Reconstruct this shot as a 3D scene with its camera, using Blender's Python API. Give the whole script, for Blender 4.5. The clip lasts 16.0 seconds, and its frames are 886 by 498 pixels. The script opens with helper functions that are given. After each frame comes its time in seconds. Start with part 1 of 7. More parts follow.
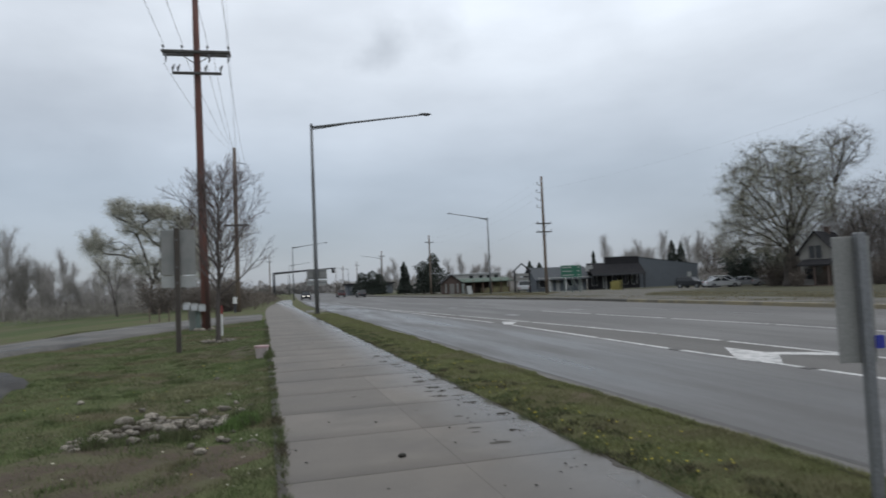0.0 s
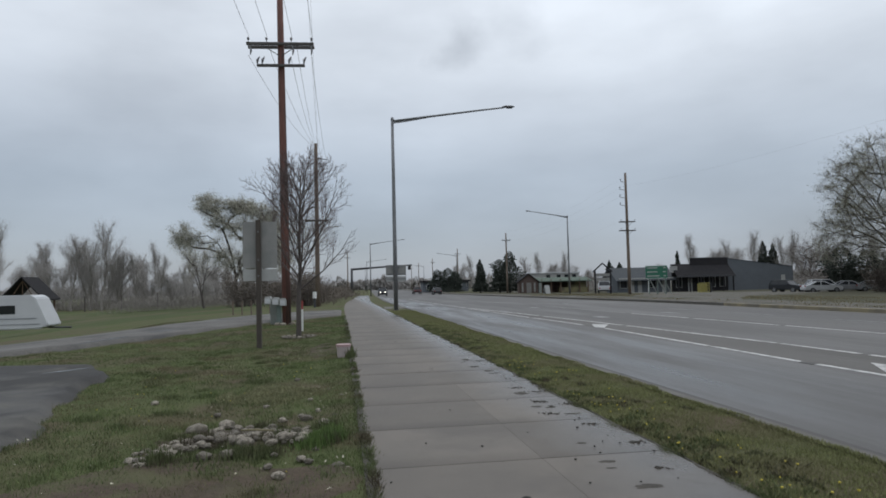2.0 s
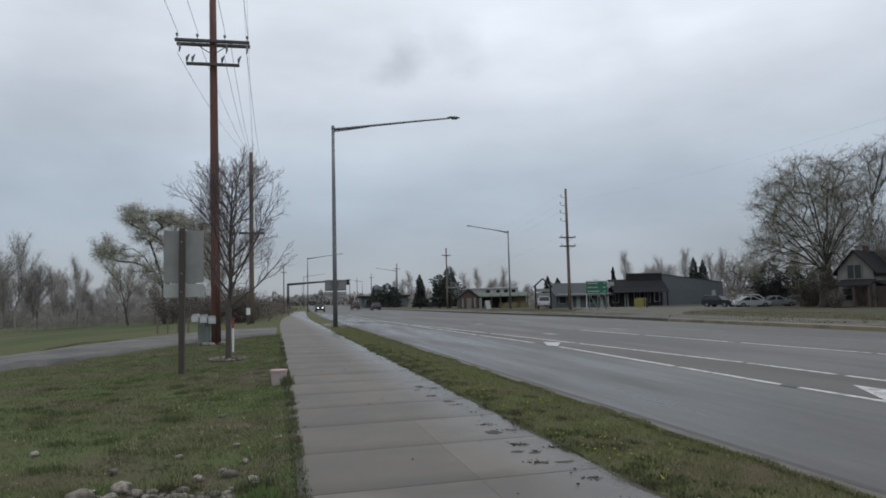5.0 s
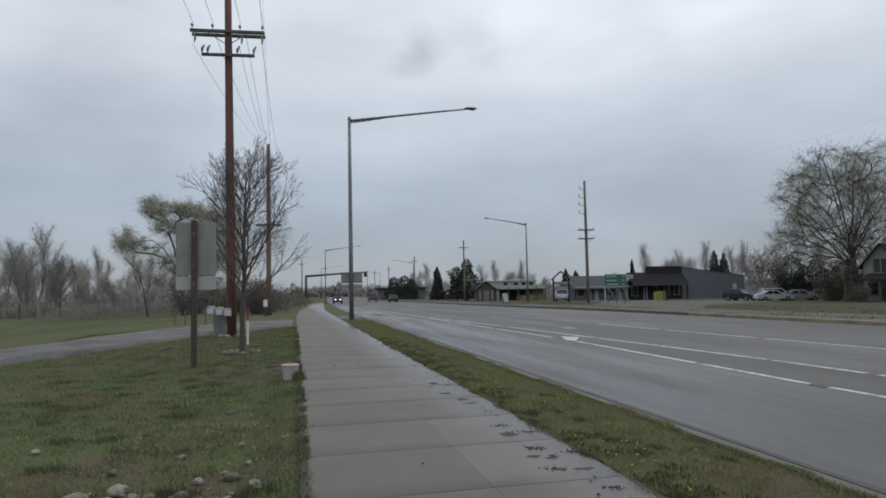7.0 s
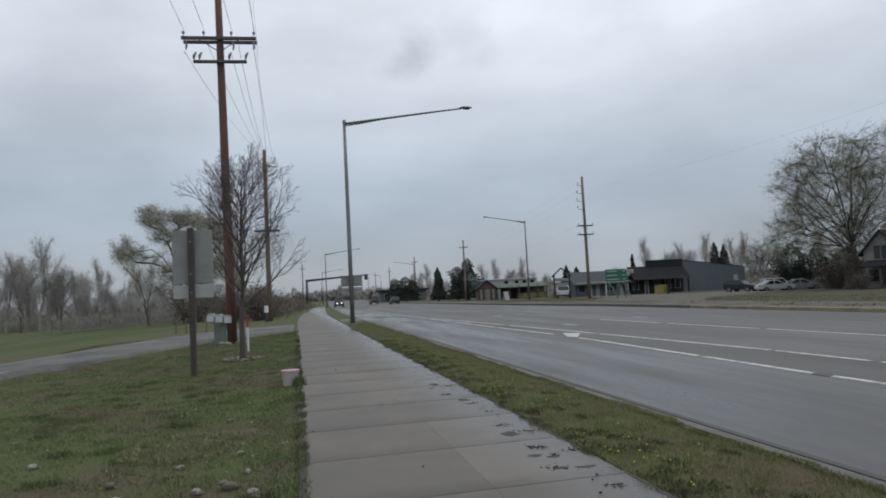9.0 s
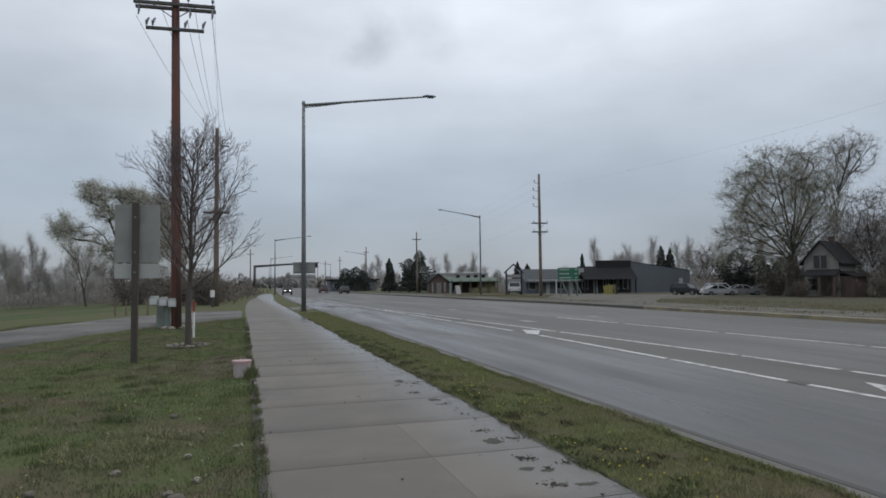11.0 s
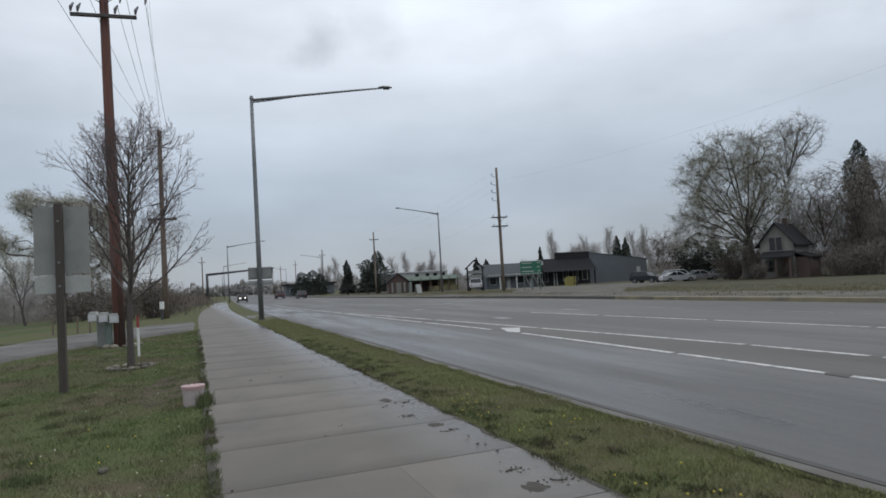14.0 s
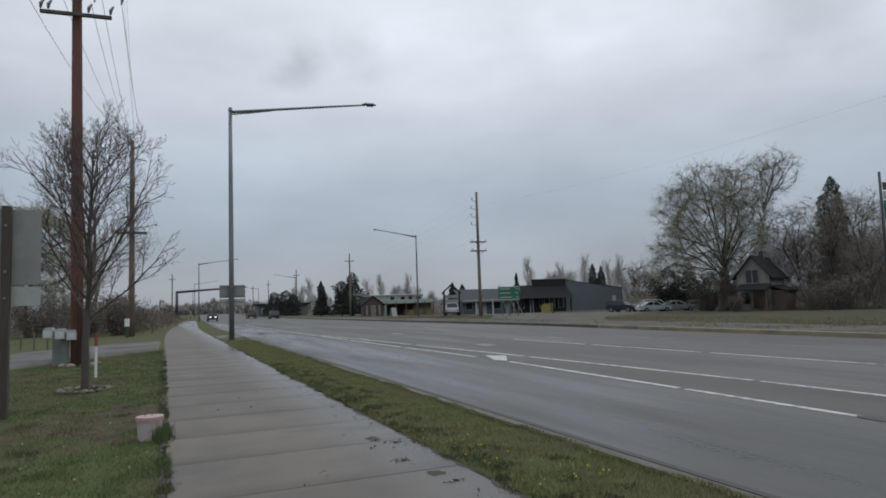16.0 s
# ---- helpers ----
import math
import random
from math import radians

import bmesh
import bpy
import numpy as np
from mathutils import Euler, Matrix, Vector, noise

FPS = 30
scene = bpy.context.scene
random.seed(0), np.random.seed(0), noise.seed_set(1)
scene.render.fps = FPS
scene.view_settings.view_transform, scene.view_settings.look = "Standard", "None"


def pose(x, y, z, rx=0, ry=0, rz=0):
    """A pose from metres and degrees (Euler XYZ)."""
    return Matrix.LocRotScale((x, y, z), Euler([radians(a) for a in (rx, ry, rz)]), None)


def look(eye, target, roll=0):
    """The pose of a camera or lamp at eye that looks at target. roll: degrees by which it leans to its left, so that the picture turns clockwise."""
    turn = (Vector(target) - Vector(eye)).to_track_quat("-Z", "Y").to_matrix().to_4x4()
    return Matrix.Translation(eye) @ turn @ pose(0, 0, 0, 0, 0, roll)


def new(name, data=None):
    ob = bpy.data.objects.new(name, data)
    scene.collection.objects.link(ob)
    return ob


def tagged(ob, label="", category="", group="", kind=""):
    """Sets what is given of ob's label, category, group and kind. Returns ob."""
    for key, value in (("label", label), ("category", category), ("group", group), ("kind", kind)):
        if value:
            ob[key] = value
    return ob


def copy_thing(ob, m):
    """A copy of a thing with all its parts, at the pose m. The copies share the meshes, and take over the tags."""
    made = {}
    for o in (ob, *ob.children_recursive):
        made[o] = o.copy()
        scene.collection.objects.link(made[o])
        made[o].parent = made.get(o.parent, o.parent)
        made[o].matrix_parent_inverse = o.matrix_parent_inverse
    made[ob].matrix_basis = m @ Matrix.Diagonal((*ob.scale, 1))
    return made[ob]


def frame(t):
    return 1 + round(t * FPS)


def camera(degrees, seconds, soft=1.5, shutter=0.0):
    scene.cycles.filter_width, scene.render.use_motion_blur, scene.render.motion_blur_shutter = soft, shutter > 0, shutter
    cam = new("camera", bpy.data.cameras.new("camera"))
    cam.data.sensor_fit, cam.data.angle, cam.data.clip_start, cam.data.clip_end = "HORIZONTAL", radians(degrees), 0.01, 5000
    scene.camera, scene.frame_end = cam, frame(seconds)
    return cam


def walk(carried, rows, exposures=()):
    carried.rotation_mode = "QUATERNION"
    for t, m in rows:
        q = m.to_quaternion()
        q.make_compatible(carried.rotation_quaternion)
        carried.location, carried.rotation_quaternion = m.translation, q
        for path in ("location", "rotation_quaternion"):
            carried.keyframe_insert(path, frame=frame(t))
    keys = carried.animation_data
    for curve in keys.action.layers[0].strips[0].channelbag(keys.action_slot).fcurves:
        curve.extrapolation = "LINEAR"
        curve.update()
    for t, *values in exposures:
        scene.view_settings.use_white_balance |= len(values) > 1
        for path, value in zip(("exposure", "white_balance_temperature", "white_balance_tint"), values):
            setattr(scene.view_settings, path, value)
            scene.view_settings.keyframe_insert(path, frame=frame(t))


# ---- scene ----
cam = camera(68.1, 16.0, soft=1.7, shutter=0.4)
PATH = [
    (0, (0.225, 0.395, 1.426), (0.697, 2.336, 1.532), -2.5),
    (0.5, (0.182, 0.723, 1.44), (0.488, 2.694, 1.578), -2.0),
    (1, (0.118, 0.997, 1.441), (0.378, 2.974, 1.594), -0.9),
    (1.5, (0.052, 1.307, 1.428), (0.319, 3.286, 1.537), -0.9),
    (2, (0.089, 1.606, 1.43), (0.337, 3.588, 1.538), -1.4),
    (2.5, (0.048, 1.88, 1.429), (0.384, 3.85, 1.501), -1.4),
    (3, (0.001, 2.109, 1.441), (0.389, 4.07, 1.509), -2.0),
    (3.5, (0.027, 2.392, 1.457), (0.428, 4.348, 1.583), -2.0),
    (4, (-0.008, 2.612, 1.453), (0.426, 4.557, 1.614), -1.5),
    (6.5, (0.16, 3.34, 1.497), (0.572, 5.293, 1.623), -1.1),
    (7, (0.162, 3.319, 1.5), (0.542, 5.279, 1.627), -1.2),
    (7.5, (0.174, 3.318, 1.504), (0.529, 5.282, 1.633), -1.8),
    (8, (0.184, 3.314, 1.498), (0.534, 5.279, 1.626), -2.0),
    (8.5, (0.22, 3.336, 1.491), (0.562, 5.303, 1.619), -3.1),
    (9, (0.227, 3.37, 1.498), (0.607, 5.33, 1.626), -3.0),
    (9.5, (0.15, 3.565, 1.493), (0.639, 5.501, 1.609), -2.2),
    (12, (0.036, 4.641, 1.486), (0.559, 6.57, 1.556), -0.3),
    (12.5, (0.014, 4.972, 1.485), (0.549, 6.899, 1.528), -0.0),
    (13, (-0.007, 5.161, 1.484), (0.599, 7.067, 1.515), -0.7),
    (13.5, (0.043, 5.497, 1.485), (0.679, 7.392, 1.558), -2.5),
    (14, (0.077, 5.75, 1.485), (0.729, 7.639, 1.577), -3.4),
    (14.5, (0.036, 6.033, 1.473), (0.654, 7.932, 1.583), -3.1),
    (15, (0.101, 6.322, 1.467), (0.609, 8.251, 1.61), -2.5),
    (15.5, (0.138, 6.598, 1.468), (0.771, 8.489, 1.623), -2.2),
    (16, (0.122, 6.761, 1.474), (0.846, 8.618, 1.636), -1.9),
]
walk(cam, [(t, look(eye, target, roll)) for t, eye, target, roll in PATH],
     exposures=[(0.0, 0.07), (0.5, 0.0), (1.5, -0.02), (2.0, 0.0), (3.0, 0.14), (3.5, 0.11), (4.0, -0.02), (7.0, -0.04), (9.5, -0.02), (12.0, -0.03), (12.5, 0.06), (13.0, 0.1), (13.5, 0.12), (14.5, 0.02), (16.0, -0.11)])

# ---- light ----
world = bpy.data.worlds.new("overcast")
scene.world = world
world.use_nodes = True
wn, wl = world.node_tree.nodes, world.node_tree.links
wn.clear()
wout = wn.new("ShaderNodeOutputWorld")
wbg = wn.new("ShaderNodeBackground")
wsky = wn.new("ShaderNodeTexSky")
wsky.sky_type, wsky.sun_disc = "NISHITA", False
wsky.sun_elevation, wsky.sun_rotation = radians(52), radians(150)
wco = wn.new("ShaderNodeTexCoord")
wsep = wn.new("ShaderNodeSeparateXYZ")
wramp = wn.new("ShaderNodeValToRGB")
wramp.color_ramp.elements[0].position, wramp.color_ramp.elements[0].color = 0.0, (0.264, 0.295, 0.353, 1)
wramp.color_ramp.elements[1].position, wramp.color_ramp.elements[1].color = 0.62, (0.857, 0.908, 0.968, 1)
for p, c in ((0.06, (0.275, 0.305, 0.363)), (0.16, (0.363, 0.404, 0.46)), (0.32, (0.621, 0.662, 0.711))):
    el = wramp.color_ramp.elements.new(p)
    el.color = (*c, 1)
wmap = wn.new("ShaderNodeMapping")
wmap.inputs["Scale"].default_value = (1.6, 1.6, 4.5)
wnoi = wn.new("ShaderNodeTexNoise")
wnoi.inputs["Scale"].default_value, wnoi.inputs["Detail"].default_value = 1.7, 5
wnoi.inputs["Roughness"].default_value = 0.5
wcr = wn.new("ShaderNodeMapRange")
wcr.inputs["From Min"].default_value, wcr.inputs["From Max"].default_value = 0.3, 0.7
wcr.inputs["To Min"].default_value, wcr.inputs["To Max"].default_value = 0.84, 1.12
wmul = wn.new("ShaderNodeMix")
wmul.data_type, wmul.blend_type = "RGBA", "MULTIPLY"
wmul.inputs["Factor"].default_value = 1
wmix = wn.new("ShaderNodeMix")
wmix.data_type = "RGBA"
wmix.inputs["Factor"].default_value = 0.02
wl.new(wco.outputs["Generated"], wsep.inputs[0])
wl.new(wsep.outputs["Z"], wramp.inputs[0])
wl.new(wco.outputs["Generated"], wmap.inputs[0])
wl.new(wmap.outputs[0], wnoi.inputs["Vector"])
wl.new(wnoi.outputs[0], wcr.inputs["Value"])
wl.new(wramp.outputs[0], wmul.inputs["A"])
wl.new(wcr.outputs[0], wmul.inputs["B"])
# heavier cloud over the field
wside = wn.new("ShaderNodeMapRange")
for key, val in (("From Min", -0.55), ("From Max", 0.15), ("To Min", 0.87), ("To Max", 1.0)):
    wside.inputs[key].default_value = val
wside.interpolation_type = "SMOOTHSTEP"
wl.new(wsep.outputs["X"], wside.inputs["Value"])
wheavy = wn.new("ShaderNodeMix")
wheavy.data_type, wheavy.blend_type = "RGBA", "MULTIPLY"
wheavy.inputs["Factor"].default_value = 1
wl.new(wmul.outputs["Result"], wheavy.inputs["A"])
wl.new(wside.outputs[0], wheavy.inputs["B"])
# a few darker cloud scraps
last = wheavy.outputs["Result"]
for way, size, dark in (((0.155, 0.925, 0.342), 0.034, 0.24), ((0.225, 0.91, 0.355), 0.035, 0.13), ((-0.27, 0.93, 0.27), 0.12, 0.18), ((0.74, 0.56, 0.38), 0.08, 0.25), ((0.45, 0.82, 0.37), 0.06, 0.08)):
    wd = wn.new("ShaderNodeVectorMath")
    wd.operation = "DISTANCE"
    wd.inputs[1].default_value = Vector(way).normalized()
    ww = wn.new("ShaderNodeTexNoise")
    ww.inputs["Scale"].default_value, ww.inputs["Detail"].default_value = 9, 4
    wl.new(wco.outputs["Generated"], ww.inputs["Vector"])
    wa = wn.new("ShaderNodeMixRGB")
    wa.blend_type = "ADD"
    wa.inputs[0].default_value = 0.14
    wl.new(wco.outputs["Generated"], wa.inputs[1])
    wl.new(ww.outputs["Color"], wa.inputs[2])
    wsb = wn.new("ShaderNodeVectorMath")
    wsb.operation = "SUBTRACT"
    wsb.inputs[1].default_value = (0.07, 0.07, 0.07)
    wl.new(wa.outputs[0], wsb.inputs[0])
    wl.new(wsb.outputs[0], wd.inputs[0])
    wr = wn.new("ShaderNodeMapRange")
    wr.interpolation_type = "SMOOTHSTEP"
    for key, val in (("From Min", 0.0), ("From Max", size * 1.6), ("To Min", 1 - dark), ("To Max", 1.0)):
        wr.inputs[key].default_value = val
    wl.new(wd.outputs["Value"], wr.inputs["Value"])
    wm = wn.new("ShaderNodeMix")
    wm.data_type, wm.blend_type = "RGBA", "MULTIPLY"
    wm.inputs["Factor"].default_value = 1
    wl.new(last, wm.inputs["A"])
    wl.new(wr.outputs[0], wm.inputs["B"])
    last = wm.outputs["Result"]
wl.new(last, wmix.inputs["A"])
wl.new(wsky.outputs[0], wmix.inputs["B"])
wl.new(wmix.outputs["Result"], wbg.inputs["Color"])
wbg.inputs["Strength"].default_value = 1.13
wl.new(wbg.outputs[0], wout.inputs[0])
sun = new("sun", bpy.data.lights.new("sun", "SUN"))
sun.data.energy, sun.data.angle, sun.data.color = 0.5, radians(25), (1, 0.97, 0.93)
sun.matrix_world = pose(0, 0, 60, 38, 0, 150)


# ---- materials ----
def mat(name, a, b=None, scale=8.0, rough=0.8, metal=0.0, bump=0.2, bscale=None, fine=60.0, c=None, cscale=0.6, wet=0.0, coord="Object", spread=0.0, stretch=(1, 1, 1), spec=0.5, damp=None, island=0.0, edge=False):
    """Base colours a and b mixed by grain, stains of colour c at a larger size, wet: share of smooth wet patches,
    damp: offsets across the street between which the surface turns from dry to wet, with its colour and gloss."""
    m = bpy.data.materials.new(name)
    m.use_nodes = True
    n, l = m.node_tree.nodes, m.node_tree.links
    bs = n["Principled BSDF"]
    bs.inputs["Roughness"].default_value, bs.inputs["Metallic"].default_value = rough, metal
    bs.inputs["Specular IOR Level"].default_value = spec
    co = n.new("ShaderNodeTexCoord")
    mp = n.new("ShaderNodeMapping")
    mp.inputs["Scale"].default_value = stretch
    geo = n.new("ShaderNodeNewGeometry")
    l.new(geo.outputs["Position"] if coord == "World" else co.outputs[coord], mp.inputs[0])
    vec = mp.outputs[0]

    def nz(sc, det=4, ro=0.6):
        t = n.new("ShaderNodeTexNoise")
        t.inputs["Scale"].default_value, t.inputs["Detail"].default_value, t.inputs["Roughness"].default_value = sc, det, ro
        l.new(vec, t.inputs["Vector"])
        return t.outputs[0]

    def rng(src, lo, hi, to0=0.0, to1=1.0):
        r = n.new("ShaderNodeMapRange")
        for k, v in (("From Min", lo), ("From Max", hi), ("To Min", to0), ("To Max", to1)):
            r.inputs[k].default_value = v
        l.new(src, r.inputs["Value"])
        return r.outputs[0]

    def mix(fac, x, y):
        q = n.new("ShaderNodeMix")
        q.data_type = "RGBA"
        l.new(fac, q.inputs["Factor"])
        for sock, v in (("A", x), ("B", y)):
            if isinstance(v, tuple):
                q.inputs[sock].default_value = (*v, 1)
            else:
                l.new(v, q.inputs[sock])
        return q.outputs["Result"]

    b = b or tuple(0.8 * v for v in a)
    col = mix(rng(nz(scale), 0.3, 0.7), a, b)
    grain = nz(fine, 3)
    hs = n.new("ShaderNodeHueSaturation")
    l.new(col, hs.inputs["Color"])
    val = rng(grain, 0.25, 0.75, 0.8, 1.2)
    if spread:
        oi = n.new("ShaderNodeObjectInfo")
        ad = n.new("ShaderNodeMath")
        ad.operation = "MULTIPLY"
        l.new(val, ad.inputs[0])
        l.new(rng(oi.outputs["Random"], 0, 1, 1 - spread, 1 + spread), ad.inputs[1])
        val = ad.outputs[0]
    if island:
        ai = n.new("ShaderNodeMath")
        ai.operation = "MULTIPLY"
        l.new(val, ai.inputs[0])
        l.new(rng(geo.outputs["Random Per Island"], 0, 1, 1 - island, 1 + island), ai.inputs[1])
        val = ai.outputs[0]
    l.new(val, hs.inputs["Value"])
    col = hs.outputs[0]
    if c:
        col = mix(rng(nz(cscale, 5), 0.48, 0.62), col, c)
    if edge:
        so = n.new("ShaderNodeSeparateXYZ")
        l.new(co.outputs["Object"], so.inputs[0])
        ea = n.new("ShaderNodeMath")
        ea.operation, ea.inputs[1].default_value = "MULTIPLY_ADD", 0.22
        l.new(nz(1.4, 3), ea.inputs[0])
        l.new(so.outputs["Y"], ea.inputs[2])
        de = n.new("ShaderNodeMix")
        de.data_type, de.blend_type = "RGBA", "MULTIPLY"
        de.inputs["B"].default_value = (0.72, 0.71, 0.7, 1)
        l.new(rng(ea.outputs[0], 0.1, 0.42, 1, 0), de.inputs["Factor"])
        l.new(col, de.inputs["A"])
        col = de.outputs["Result"]
    if damp:
        sx = n.new("ShaderNodeSeparateXYZ")
        l.new(geo.outputs["Position"], sx.inputs[0])
        u = n.new("ShaderNodeMath")
        u.operation, u.inputs[1].default_value = "MULTIPLY_ADD", 0.032
        l.new(sx.outputs["Y"], u.inputs[0])
        l.new(sx.outputs["X"], u.inputs[2])
        w2 = n.new("ShaderNodeMath")
        w2.operation, w2.inputs[1].default_value = "MULTIPLY_ADD", damp[3]
        l.new(nz(damp[4], 4, 0.6), w2.inputs[0])
        l.new(u.outputs[0], w2.inputs[2])
        dm_ = rng(w2.outputs[0], damp[0] + damp[3] / 2, damp[1] + damp[3] / 2)
        dk = n.new("ShaderNodeMix")
        dk.data_type, dk.blend_type = "RGBA", "MULTIPLY"
        dk.inputs["B"].default_value = (0.66, 0.66, 0.67, 1)
        l.new(dm_, dk.inputs["Factor"])
        l.new(col, dk.inputs["A"])
        col = dk.outputs["Result"]
        ro = n.new("ShaderNodeMix")
        ro.data_type = "FLOAT"
        ro.inputs["A"].default_value = rough
        l.new(dm_, ro.inputs["Factor"])
        l.new(rng(nz(0.9, 4, 0.6), 0.35, 0.68, damp[2] - 0.13, damp[2] + 0.2), ro.inputs["B"])
        l.new(ro.outputs[0], bs.inputs["Roughness"])
    l.new(col, bs.inputs["Base Color"])
    if wet:
        wv = rng(nz(0.35, 4, 0.55), 0.62 - 0.3 * wet, 0.72 - 0.3 * wet)
        l.new(rng(wv, 0, 1, rough, max(0.12, rough - 0.22)), bs.inputs["Roughness"])
    if bump:
        bu = n.new("ShaderNodeBump")
        bu.inputs["Strength"].default_value, bu.inputs["Distance"].default_value = bump, 0.02
        l.new(nz(bscale or fine, 4), bu.inputs["Height"])
        l.new(bu.outputs[0], bs.inputs["Normal"])
    return m


def glow(name, col, strength):
    m = bpy.data.materials.new(name)
    m.use_nodes = True
    bs = m.node_tree.nodes["Principled BSDF"]
    bs.inputs["Base Color"].default_value = (*col, 1)
    bs.inputs["Emission Color"].default_value = (*col, 1)
    bs.inputs["Emission Strength"].default_value = strength
    return m


